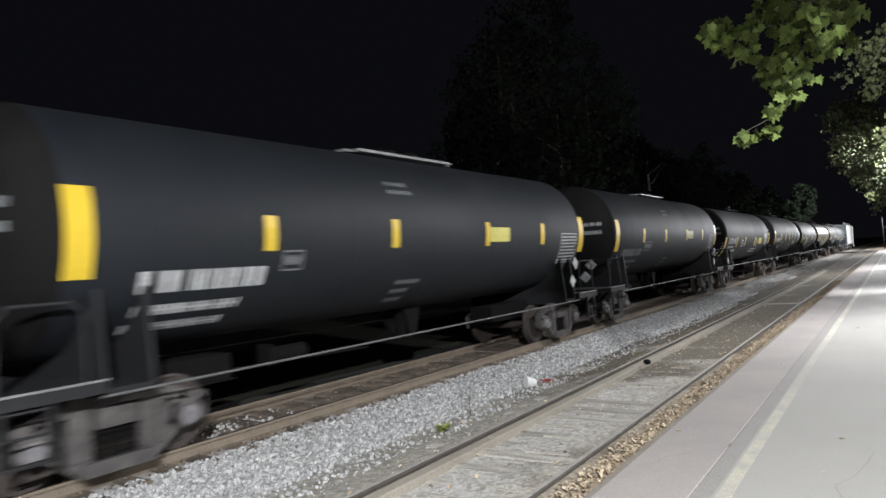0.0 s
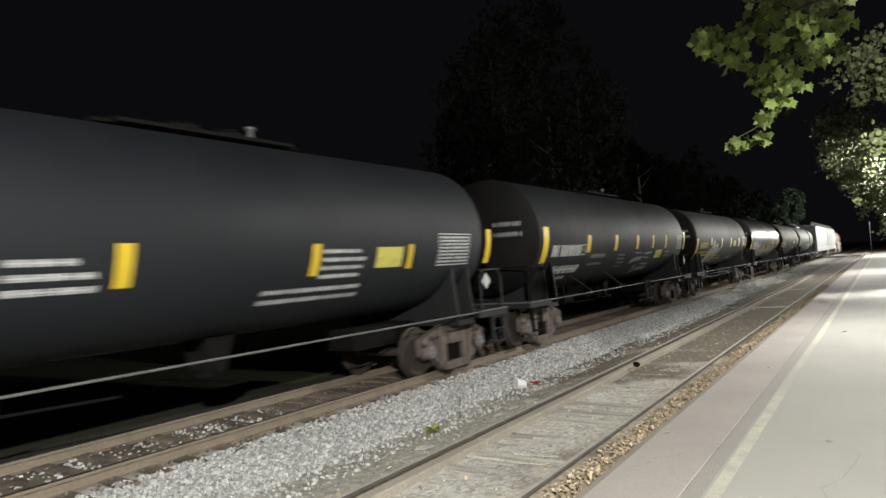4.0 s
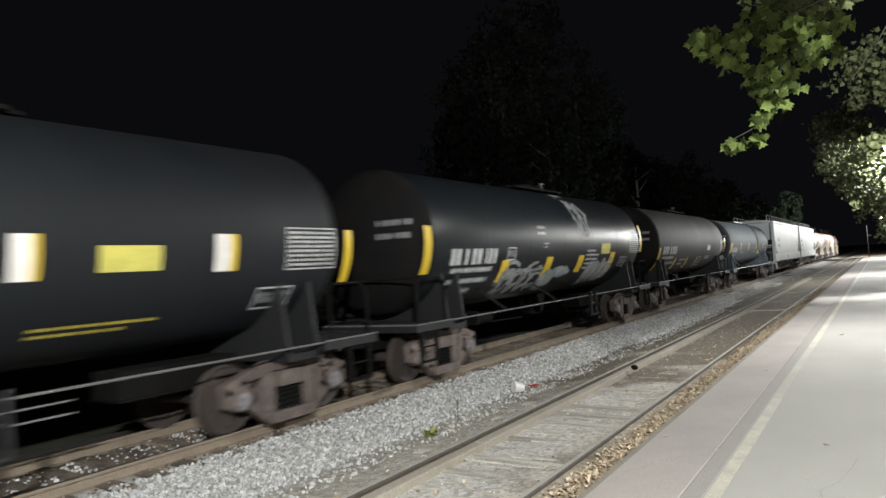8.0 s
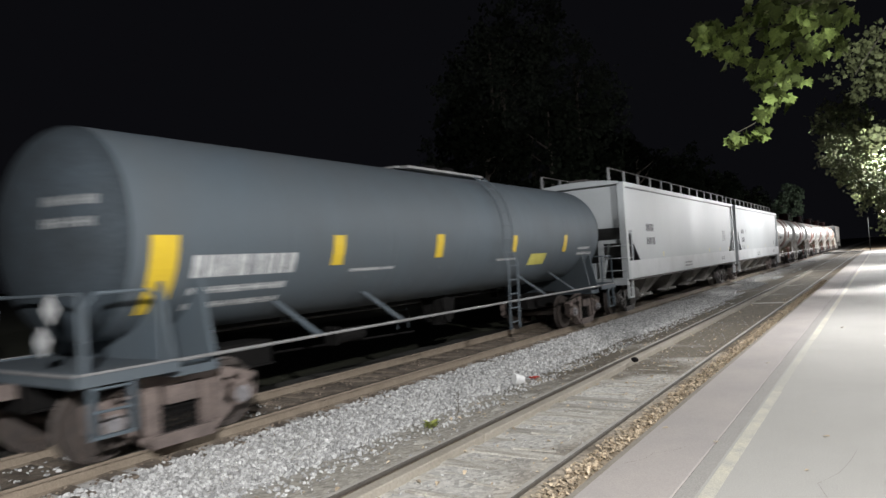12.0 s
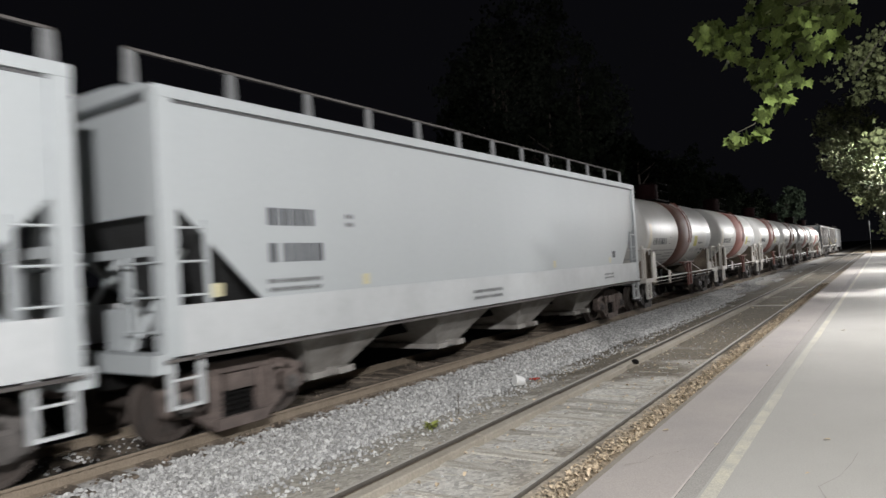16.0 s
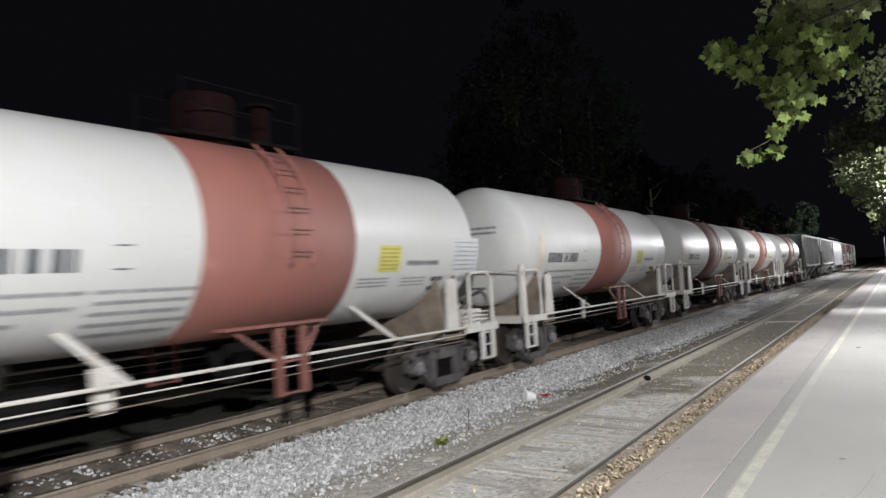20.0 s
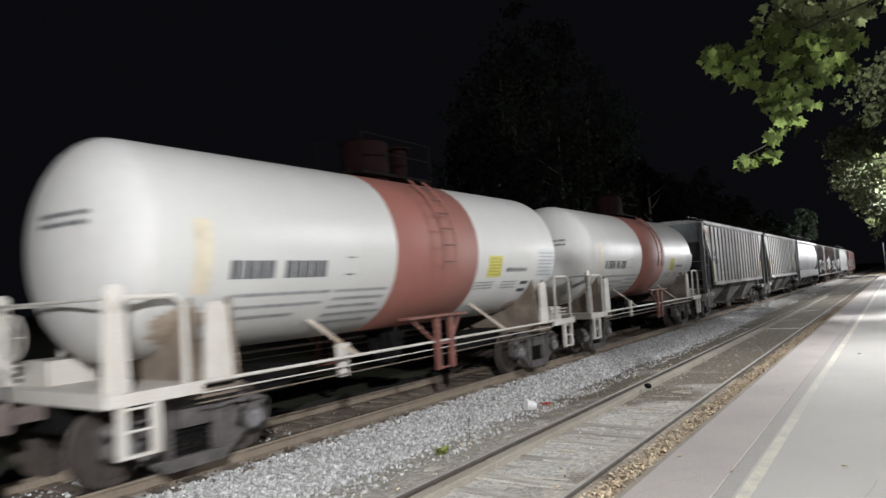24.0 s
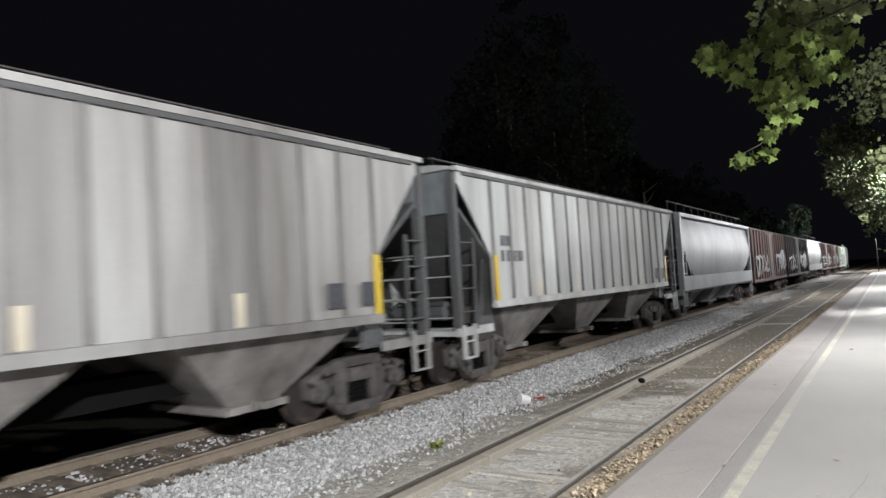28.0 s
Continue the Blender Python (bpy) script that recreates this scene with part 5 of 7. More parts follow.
def hopper(i, label, paint, sill_paint, tri=1.25, bays=(-5.25, -1.75, 1.75, 5.25), dark=HOP_SLOPE):
    L = between(i)
    h = L / 2
    e = h - 0.46
    car = enter(empty("hopper_car", label, "hopper car", GROUP), i)
    # side sheets with the slanted opening at each end
    q = [(-e + 0.20 + tri, 1.74), (e - 0.20 - tri, 1.74), (e - 0.20, 2.95), (e - 0.20, 4.20), (-e + 0.20, 4.20), (-e + 0.20, 2.95)]
    if paint is HOP_SILVER:
        both(car, "side_sheet", lambda b: bulged(b, e - 0.2, tri), paint).data.polygons.foreach_set("use_smooth", [True] * 48)
    else:
        both(car, "side_sheet", lambda b: fixed(slab(b, q, 1.555, 1.58)), paint)
    both(car, "side_sill", lambda b: fixed(slab(b, [(-e, 1.16), (e, 1.16), (e, 1.74), (-e, 1.74)], 1.55, 1.625)), sill_paint)
    both(car, "sill_flange", lambda b: box(b, 1.50, 1.66, -e, e, 1.10, 1.135), STEEL_GREY)
    both(car, "top_chord", lambda b: fixed(slab(b, [(-e, 4.16), (e, 4.16), (e, 4.30), (-e, 4.30)], 1.54, 1.64)), paint)
    # dark strip standing in for the shadow line below the chord
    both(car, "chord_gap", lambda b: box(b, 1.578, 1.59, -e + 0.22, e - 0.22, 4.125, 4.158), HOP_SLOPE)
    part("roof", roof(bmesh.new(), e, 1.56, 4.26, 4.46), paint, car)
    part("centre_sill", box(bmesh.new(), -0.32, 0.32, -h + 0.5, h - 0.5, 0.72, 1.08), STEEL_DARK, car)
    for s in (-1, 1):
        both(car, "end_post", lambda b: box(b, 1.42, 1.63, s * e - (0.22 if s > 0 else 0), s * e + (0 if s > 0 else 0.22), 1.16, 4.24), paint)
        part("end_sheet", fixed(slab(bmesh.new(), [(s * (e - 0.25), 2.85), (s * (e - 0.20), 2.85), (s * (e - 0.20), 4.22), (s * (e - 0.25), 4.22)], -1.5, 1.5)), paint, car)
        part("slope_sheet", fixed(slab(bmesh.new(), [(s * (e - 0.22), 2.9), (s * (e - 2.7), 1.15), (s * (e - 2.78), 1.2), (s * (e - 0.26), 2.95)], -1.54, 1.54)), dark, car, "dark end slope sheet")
        part("end_sill", box(bmesh.new(), -1.6, 1.6, s * e - 0.12, s * e + 0.12, 0.98, 1.2), paint, car)
        for x in (-0.75, 0.75):
            part("end_strut", tube(bmesh.new(), (x, s * (e - 0.1), 1.2), (x, s * (e - 0.9), 2.45), 0.05, 8), paint, car)
        part("end_beam", box(bmesh.new(), -1.42, 1.42, s * (e - 0.16) - 0.03, s * (e - 0.16) + 0.03, 2.34, 2.46), paint, car)
        both(car, "end_stanchion", lambda b: box(b, 0.62, 0.80, s * (e - 0.12) - 0.03, s * (e - 0.12) + 0.03, 1.2, 2.34), paint)
        part("brake_stand", chamfered(bmesh.new(), 0.10, 0.52, min(s * (e - 0.45), s * (e - 0.15)), max(s * (e - 0.45), s * (e - 0.15)), 1.2, 1.72, 0.03), paint, car)
        for z in (1.45, 1.85, 2.25):
            both(car, "end_grab_iron", lambda b: tube(b, (0.85, s * (e + 0.03), z), (1.62, s * (e + 0.03), z), 0.015, 6), paint)
        both(car, "end_ladder", lambda b: box(b, 1.57, 1.62, s * (e - 0.62) - 0.03, s * (e - 0.62) + 0.03, 1.2, 2.75), paint)
        for z in (1.45, 1.85, 2.25, 2.65):
            both(car, "ladder_rung", lambda b: tube(b, (1.60, s * (e - 0.02), z), (1.60, s * (e - 0.62), z), 0.016, 6), paint)
        treads(both(car, "hung_step", lambda b: hung_step(b, s * (e - 0.28)), sill_paint), s * (e - 0.28), sill_paint)
        truck(car, s * (h - 1.88), STEEL_GREY if i % 2 else STEEL_RUST, STEEL_GREY)
    for y in bays:
        part("discharge_bay", gate(bmesh.new(), y, 0, 1.05, 0.42, 1.12, 0.46, 1.34), BAY_PALE if paint is HOP_WHITE else paint, car)
    # running boards on posts above the roof
    n = 12
    for s in (-1, 1):
        b = box(bmesh.new(), s * 1.18 - 0.03, s * 1.18 + 0.03, -e - 0.05, e + 0.05, 4.78, 4.812)
        part("roof_rail", b, STEEL_GREY, car)
        for k in range(n + 1):
            y = -e + 2 * e * k / n
            part("rail_post", fixed(slab(bmesh.new(), [(y - 0.09, 4.38), (y + 0.09, 4.38), (y + 0.07, 4.79), (y - 0.07, 4.79)], s * 1.16, s * 1.20)), SLAT_GREY if paint is HOP_WHITE else STEEL_DARK, car)
    part("roof_walk", box(bmesh.new(), -0.30, 0.30, -e + 0.3, e - 0.3, 4.52, 4.56), STEEL_GREY, car)
    draft_gear(car, h)
    return car


def sign(car, x, y0, y1, z0, z1, mat, seed, lines=1):
    for j in range(lines):
        a = z0 + (z1 - z0) * j / lines
        if lines == 1:
            bars(None, lambda b, p, q, r, s: part("lettering_bar", flat(bmesh.new(), x, p, q, r, s), mat, car), y0, y1, z0, z1, random.Random(seed), 0.52, 0.30)
            continue
        part("lettering", joined(bmesh.new(), lambda u, z: (x, u, z), y0, y1, a, a + (z1 - z0) / lines * 0.55, random.Random(seed + j)), mat, car)


for i, label in ((9, "light grey smooth-sided covered hopper car"), (10, "pale grey covered hopper car with dark lettering bars")):
    c = hopper(i, label, HOP_WHITE, HOP_SILL)
    X = 1.586
    if i == 9:
        sign(c, X, 6.2, 7.0, 2.3, 2.85, LETTER_G, 3, 5)
        sign(c, X, -6.9, -6.0, 2.72, 2.98, LETTER_D, 5)
        sign(c, X, -6.9, -5.9, 2.25, 2.5, LETTER_D, 6)
        ys = ((2.86, 3.05), (5.32, 5.52), (7.7, 7.84), (-5.0, -4.8))
    else:
        sign(c, X, -7.05, -6.2, 2.70, 2.94, LETTER_D, 15)
        sign(c, X, -7.05, -5.95, 2.20, 2.46, LETTER_D, 16)
        sign(c, X, -7.1, -6.1, 1.80, 2.03, LETTER_G, 17, 2)
        sign(c, X, -5.52, -5.32, 2.7, 2.95, LETTER_G, 18, 2)
        ys = ((-5.2, -5.02), (-8.0, -7.82), (2.0, 2.15), (6.0, 6.15))
        part("notice_panel", flat(bmesh.new(), X, 6.3, 6.55, 1.95, 2.15), LETTER_D, c)
    sign(c, 1.632, -1.95, -0.75, 1.3, 1.55, LETTER_G, 21, 2)
    sign(c, 1.632, 5.4, 6.2, 1.35, 1.55, LETTER_G, 22, 2)
    for y0, y1 in ys:
        part("reflective_stripe", flat(bmesh.new(), X + 0.002, y0, y1, 1.80, 1.97), REFLECT_DIM, c)


# ---- white tank cars with a red band ----
def red_band(bm, R, zc, y0, y1):
    prof = [(y0, R + 0.002), (y0 + 0.004, R + 0.006), (y1 - 0.004, R + 0.006), (y1, R + 0.002)]
    return turned(bm, prof, 72, zc)


def step_frame(bm):
    """Loading step under the band, on a bracket."""
    box(bm, 1.40, 1.62, -0.95, 0.85, 1.54, 1.58)
    for y in (-0.02, 0.42):
        box(bm, 1.48, 1.56, y - 0.05, y + 0.05, 0.60, 1.56)
    tube(bm, (1.52, -0.02, 0.62), (1.52, 0.42, 0.62), 0.02, 6)
    tube(bm, (1.52, -0.02, 1.05), (1.52, 0.42, 1.05), 0.02, 6)
    for y, d in ((-0.75, 0.7), (0.75, -0.3)):
        bent(bm, [(1.50, y, 1.54), (1.50, y + d, 1.08)], 0.03, 6)
    return bm


def hanger(bm, y):
    slab(bm, [(y - 0.09, 0.80), (y + 0.09, 0.80), (y + 0.14, 1.30), (y - 0.14, 1.30)], 1.34, 1.38)
    return fixed(bm)


def tall_post(bm, y, z1):
    k = 0.11 if z1 > 2.2 else 0.15
    slab(bm, [(y - k * 1.4, 1.05), (y + k * 1.4, 1.05), (y + k, z1 - 0.06), (y + k - 0.06, z1), (y - k + 0.06, z1), (y - k, z1 - 0.06)], 1.37, 1.43)
    return fixed(bm)


def deck_box(bm, h):
    box(bm, 0.6, 1.35, h - 1.55, h - 0.95, 1.1, 1.42)
    for z in (1.2, 1.28, 1.36):
        tube(bm, (1.40, h - 1.7, z), (1.40, h - 0.75, z), 0.014, 6)
    return bm


RA, ZA = 1.45, 2.80
for i in range(11, 17):
    L = between(i)
    h = L / 2
    stained = i in (14, 15, 16)
    c = tank_car("white tank car with a faded red band" + (", rust-stained at its ends" if stained else ""), L, RA, ZA, TANK_WHITE, PIPE_STAIN if stained else PIPE_WHITE, PIPE_WHITE, PIPE_WHITE, STEEL_GREY, BEARING, GROUP, ladder_y=0.42, deck_y=0.35, acid=True, braces=(-2.1, 2.5))
    enter(c, i)
    part("red_band", red_band(bmesh.new(), RA, ZA, -1.05 if i in (12, 16) else -0.92, {11: 1.25, 16: 1.5}.get(i, 1.70)), BAND_BROWN if i in (11, 14) else BAND_RED, c, "grimy red-brown band round the tank" if i in (11, 14) else "faded brick-red band round the tank", True)
    for s in (1, -1):
        ob = cached("step_frame", "loading_step", step_frame, PIPE_RED, c)
        ob.scale = (s, 1, 1)
        for y in (-2.3,):
            cached(("hanger", y), "hanger_plate", lambda b: hanger(b, y), PIPE_WHITE, c).scale = (s, 1, 1)
        for y, z1 in ((-h + 2.05, 2.05), (h - 2.05, 2.05), (-h + 0.75, 2.3)):
            cached(("tall_post", round(y, 1)), "corner_post", lambda b: tall_post(b, y, z1), PIPE_WHITE, c).scale = (s, 1, 1)
    for s in (1, -1):
        cached(("deck_box", round(h, 1)), "end_equipment_box", lambda b: deck_box(b, h), PIPE_WHITE, c).rotation_euler.z = 0 if s > 0 else math.pi
    if stained:
        for k, (y, z, ry, rz) in enumerate(((-h + 1.75, 1.78, 0.42, 0.26), (h - 1.75, 1.75, 0.38, 0.24), (-h + 2.5, 1.55, 0.35, 0.12), (h - 2.6, 1.56, 0.3, 0.10))):
            part("rust_stain", blob(bmesh.new(), on_tank(RA, ZA, 0.004), y, z, ry, rz, i * 10 + k, 40), TAN_STAIN, c)
    part("reflective_stripe", patch(bmesh.new(), RA, ZA, -4.85, -4.58, 2.15, 3.08, 0.008), BEIGE, c, "faded cream reflective stripe")
    words(c, RA, ZA, -4.3, -3.5, 2.32, 2.56, LETTER_D, i)
    words(c, RA, ZA, -3.38, -2.55, 2.32, 2.56, LETTER_D, i + 40)
    for k, (a, b, z) in enumerate(((-4.2, -2.4, 2.08), (-4.2, -2.5, 1.92), (-2.3, -1.05, 2.08), (-2.3, -1.1, 1.96), (-2.35, -1.15, 1.84), (-2.35, -1.0, 1.72), (-2.3, -1.2, 1.60), (-4.1, -3.0, 1.78))):
        words(c, RA, ZA, a, b, z, z + 0.05, LETTER_F, i * 20 + k)
    words(c, RA, ZA, -2.15, -1.95, 2.60, 2.62, LETTER_D, i), words(c, RA, ZA, -2.15, -1.95, 2.34, 2.36, LETTER_D, i)
    head_text(c, RA, ZA, h, LETTER_G, (3.16, 3.04), -0.15, 0.80, 0.06)
    d = {11: -0.35, 15: -0.15}.get(i, 0.0)
    panel(c, RA, ZA, 2.28 + d, 2.86 + d, 2.22, 2.66, PANEL_Y)
    for k in range(6):
        words(c, RA, ZA, 2.33 + d, 2.80 + d, 2.26 + k * 0.065, 2.285 + k * 0.065, PANEL_INK, i * 7 + k, 0.008)
    words(c, RA, ZA, 3.06 + d, 4.02 + d, 2.32, 2.41, LETTER_G, i * 17)
    panel(c, RA, ZA, 3.90 + d, 4.26 + d, 1.87, 2.11, LETTER_D)
    panel(c, RA, ZA, 4.45 + d * 0.5, 5.35 + d * 0.5, 2.16, 2.83, LIGHT_PANEL)
    for k in range(3):
        words(c, RA, ZA, 1.88 + d, 2.65 + d, 1.98 + k * 0.06, 2.012 + k * 0.06, LETTER_F, i * 11 + k)
        words(c, RA, ZA, 3.0 + d, 3.72 + d, 1.97 + k * 0.06, 2.00 + k * 0.06, LETTER_F, i * 13 + k)
    for k in range(7):
        words(c, RA, ZA, 4.50 + d * 0.5, 5.30 + d * 0.5, 2.22 + k * 0.085, 2.245 + k * 0.085, LETTER_F, i * 9 + k, 0.008)


# ---- weathered ribbed hopper cars ----
def rib(bm):
    slab(bm, [(-0.034, 1.62), (0.034, 1.62), (0.034, 4.17), (-0.034, 4.17)], 1.555, 1.605)
    return fixed(bm)


def ribbed(i, label, paint, end_paint):
    L = between(i)
    h = L / 2
    e = h - 0.55
    car = enter(empty("hopper_car", label, "hopper car", GROUP), i)
    a = h - 1.82
    q = [(-a, 1.56), (a, 1.56), (a, 2.56), (e - 0.1, 4.0), (e - 0.1, 4.2), (-e + 0.1, 4.2), (-e + 0.1, 4.0), (-a, 2.56)]
    both(car, "side_sheet", lambda b: fixed(slab(b, q, 1.54, 1.555)), paint)
    for k in range(16):
        y = -a + 0.1 + (2 * a - 0.2) * k / 16
        both(car, "side_panel", lambda b: box(b, 1.5555, 1.5625, y + 0.036, y + (2 * a - 0.2) / 16 - 0.036, 1.605, 4.13), paint)
    both(car, "side_sill", lambda b: fixed(slab(b, [(-a, 1.46), (a, 1.46), (a, 1.60), (-a, 1.60)], 1.53, 1.64)), paint)
    both(car, "top_chord", lambda b: fixed(slab(b, [(-e, 4.20), (e, 4.20), (e, 4.29), (-e, 4.29)], 1.52, 1.64)), paint)
    # the chord's shadow line, laid on as a dark strip
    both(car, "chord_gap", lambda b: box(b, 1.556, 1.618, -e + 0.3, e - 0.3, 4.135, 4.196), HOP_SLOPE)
    part("roof", roof(bmesh.new(), e, 1.54, 4.24, 4.42), paint, car)
    n = 16
    for k in range(n + 1):
        y = -a + 0.1 + (2 * a - 0.2) * k / n
        for s in (1, -1):
            ob = cached("rib", "side_rib", rib, RIB_GREY, car)
            ob.location.y, ob.scale = y, (s, 1, 1)
    part("centre_sill", box(bmesh.new(), -0.32, 0.32, -h + 0.5, h - 0.5, 0.72, 1.08), STEEL_DARK, car)
    for s in (-1, 1):
        part("end_sheet", fixed(slab(bmesh.new(), [(s * (e - 0.16), 3.4), (s * (e - 0.1), 3.4), (s * (e - 0.1), 4.24), (s * (e - 0.16), 4.24)], -1.5, 1.5)), end_paint, car)
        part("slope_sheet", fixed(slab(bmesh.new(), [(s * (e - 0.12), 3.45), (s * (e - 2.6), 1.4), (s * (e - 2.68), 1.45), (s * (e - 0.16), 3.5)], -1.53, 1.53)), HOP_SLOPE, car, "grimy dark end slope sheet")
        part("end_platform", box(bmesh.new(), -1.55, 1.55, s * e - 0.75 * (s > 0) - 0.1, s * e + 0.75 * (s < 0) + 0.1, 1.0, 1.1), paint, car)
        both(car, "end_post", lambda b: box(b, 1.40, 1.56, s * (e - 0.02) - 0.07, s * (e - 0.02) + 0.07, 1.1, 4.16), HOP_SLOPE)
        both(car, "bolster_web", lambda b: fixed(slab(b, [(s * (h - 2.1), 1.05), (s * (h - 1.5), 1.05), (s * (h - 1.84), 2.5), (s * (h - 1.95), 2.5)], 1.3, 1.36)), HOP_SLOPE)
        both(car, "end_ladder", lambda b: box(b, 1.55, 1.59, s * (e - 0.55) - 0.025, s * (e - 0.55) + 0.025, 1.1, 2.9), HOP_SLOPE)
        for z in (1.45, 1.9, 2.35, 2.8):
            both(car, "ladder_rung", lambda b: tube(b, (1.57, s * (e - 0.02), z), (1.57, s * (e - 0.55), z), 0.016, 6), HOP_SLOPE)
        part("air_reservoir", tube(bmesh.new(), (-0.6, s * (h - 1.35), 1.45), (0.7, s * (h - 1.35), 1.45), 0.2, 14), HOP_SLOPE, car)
        treads(both(car, "hung_step", lambda b: hung_step(b, s * (e - 0.25)), paint), s * (e - 0.25), paint)
        both(car, "end_side_sill", lambda b: box(b, 1.48, 1.56, min(s * (a + 0.05), s * (e + 0.1)), max(s * (a + 0.05), s * (e + 0.1)), 0.99, 1.15), paint)
        for z in (1.35, 1.75, 2.15, 2.55):
            part("grab_iron", tube(bmesh.new(), (-1.3, s * (e + 0.03), z), (1.45, s * (e + 0.03), z), 0.014, 6), paint, car)
        truck(car, s * (h - 1.9), STEEL_GREY, STEEL_GREY)
        for y in (-a + 0.02, a - 0.2):
            part("reflective_stripe", flat(bmesh.new(), 1.62, y, y + 0.18, 1.58, 2.55), REFLECT, car)
    for y in (-4.2, 0.0, 4.2):
        part("discharge_bay", gate(bmesh.new(), y, 0, 1.62, 0.45, 1.48, 0.50, 1.42), BAY_GREY, car)
    for y in (-4.15, -1.9, 0.8, 3.35):
        part("reflective_stripe", flat(bmesh.new(), 1.568, y, y + 0.15, 1.62, 2.05), BEIGE, car)
    for s in (-1, 1):
        part("roof_rail", box(bmesh.new(), s * 0.95 - 0.04, s * 0.95 + 0.04, -e + 0.1, e - 0.1, 4.53, 4.552), STEEL_GREY, car)
        for k in range(11):
            y = -e + 0.2 + (2 * e - 0.4) * k / 10
            part("rail_post", fixed(slab(bmesh.new(), [(y - 0.06, 4.34), (y + 0.06, 4.34), (y + 0.06, 4.54), (y - 0.06, 4.54)], s * 0.93, s * 0.97)), STEEL_DARK, car)
    sign(car, 1.568, -5.9, -5.2, 2.75, 2.98, LETTER_D, i)
    sign(car, 1.568, -5.9, -4.9, 2.42, 2.66, LETTER_D, i + 3)
    for y in (4.95, 5.7):
        part("notice_panel", flat(bmesh.new(), 1.618, y, y + 0.36, 1.75, 2.12), LETTER_D, car)
    draft_gear(car, h)
    return car


c = ribbed(17, "weathered pale grey ribbed covered hopper car with rust stains", HOP_GREY, SLATE)
for k, (y, z, ry, rz) in enumerate(((-6.92, 3.74, 0.14, 0.18), (-6.55, 3.68, 0.12, 0.22), (-6.70, 3.42, 0.20, 0.07), (-7.1, 3.86, 0.10, 0.18))):
    part("rust_stain", blob(bmesh.new(), lambda p, q: (1.569, p, q), y, z, ry, rz, 60 + k), RUST_STAIN, c)
ribbed(18, "chalky white ribbed covered hopper car", HOP_CHALK, SLATE)
hopper(19, "silver-grey covered hopper car with bulging sides", HOP_SILVER, HOP_SILVER, 1.5, (-4.2, 0, 4.2))


# ---- boxcars ----
def boxcar(i, label, paint, door_paint, seed):
    L = between(i)
    h = L / 2
    e = h - 0.5
    car = enter(empty("boxcar", label, "boxcar", GROUP), i)
    for s in (-1, 1):
        part("side_wall", box(bmesh.new(), s * 1.5 - 0.03, s * 1.5 + 0.03, -e, e, 1.05, 4.25), paint, car)
        part("end_wall", box(bmesh.new(), -1.47, 1.47, s * e - 0.04, s * e + 0.04, 1.05, 4.3), paint, car)
        part("door", box(bmesh.new(), s * 1.57 - 0.03, s * 1.57 + 0.03, -1.4, 1.4, 1.15, 4.1), door_paint, car)
        for y in (-0.9, 0.9):
            part("door_rod", tube(bmesh.new(), (s * 1.62, y, 1.2), (s * 1.62, y, 4.05), 0.025, 6), STEEL_GREY, car)
        for k in range(15):
            y = -e + 0.05 + (2 * e - 0.1) * k / 14
            if abs(y) > 1.45:
                part("side_post", box(bmesh.new(), s * 1.53, s * 1.60, y - 0.05, y + 0.05, 1.1, 4.2), paint, car)
        part("side_sill", box(bmesh.new(), s * 1.54 - 0.05, s * 1.54 + 0.05, -e, e, 0.95, 1.12), paint, car)
        truck(car, s * (h - 1.9), STEEL_RUST, STEEL_GREY)
        for z in (1.3, 1.7, 2.1, 2.5, 2.9, 3.3):
            part("ladder_rung", tube(bmesh.new(), (1.63, s * (e - 0.05), z), (1.63, s * (e - 0.5), z), 0.015, 6), STEEL_GREY, car)
        for z in (1.6, 2.3, 3.0, 3.7):
            part("end_corrugation", tube(bmesh.new(), (-1.4, s * (e + 0.04), z), (1.4, s * (e + 0.04), z), 0.09, 8), paint, car)
    part("roof", roof(bmesh.new(), e, 1.56, 4.22, 4.55), STEEL_GREY, car)
    part("underframe", box(bmesh.new(), -1.4, 1.4, -e, e, 0.85, 1.05), STEEL_DARK, car)
    put = lambda y, z: (1.64, y, z)
    rng = random.Random(seed)
    part("graffiti", scrawl(bmesh.new(), put, -h + 1.2, -1.6, 1.4, 2.7, seed, 4, 0.12), LETTER_G, car, "grey sprayed tag")
    b = bmesh.new()
    for k in range(3):
        blob(b, lambda y, z: (1.625, y, z), rng.uniform(2.0, h - 1.5), rng.uniform(1.7, 2.6), 1.0, 0.6, seed + k)
    part("graffiti", b, SPRAY_D, car, "dark sprayed patch")
    part("graffiti", scrawl(bmesh.new(), put, 1.8, h - 1.0, 1.5, 2.8, seed + 9, 3, 0.12), LETTER_G, car, "white sprayed tag")
    draft_gear(car, h)
    return car


boxcar(20, "oxide-red boxcar covered in graffiti", BOX_BROWN, BOX_BROWN, 5)
boxcar(21, "black-brown boxcar covered in white tags", BOX_DARK, BOX_DARK, 6)
hopper(22, "pale silver covered hopper car with dark ends", HOP_SILVER, HOP_SILVER, 1.5, (-4.2, 0, 4.2))
boxcar(23, "reddish-brown boxcar with faded tags", BOX_BROWN, BOX_BROWN, 8)
boxcar(24, "brown boxcar with streaked sides", BOX_BROWN, BOX_BROWN, 9)
boxcar(25, "pale green boxcar with grey roof", BOX_GREEN, BOX_GREEN, 10)
hopper(26, "light grey covered hopper car with bare sides", HOP_WHITE, HOP_WHITE)
hopper(27, "light grey covered hopper car at the tail", HOP_WHITE, HOP_WHITE)


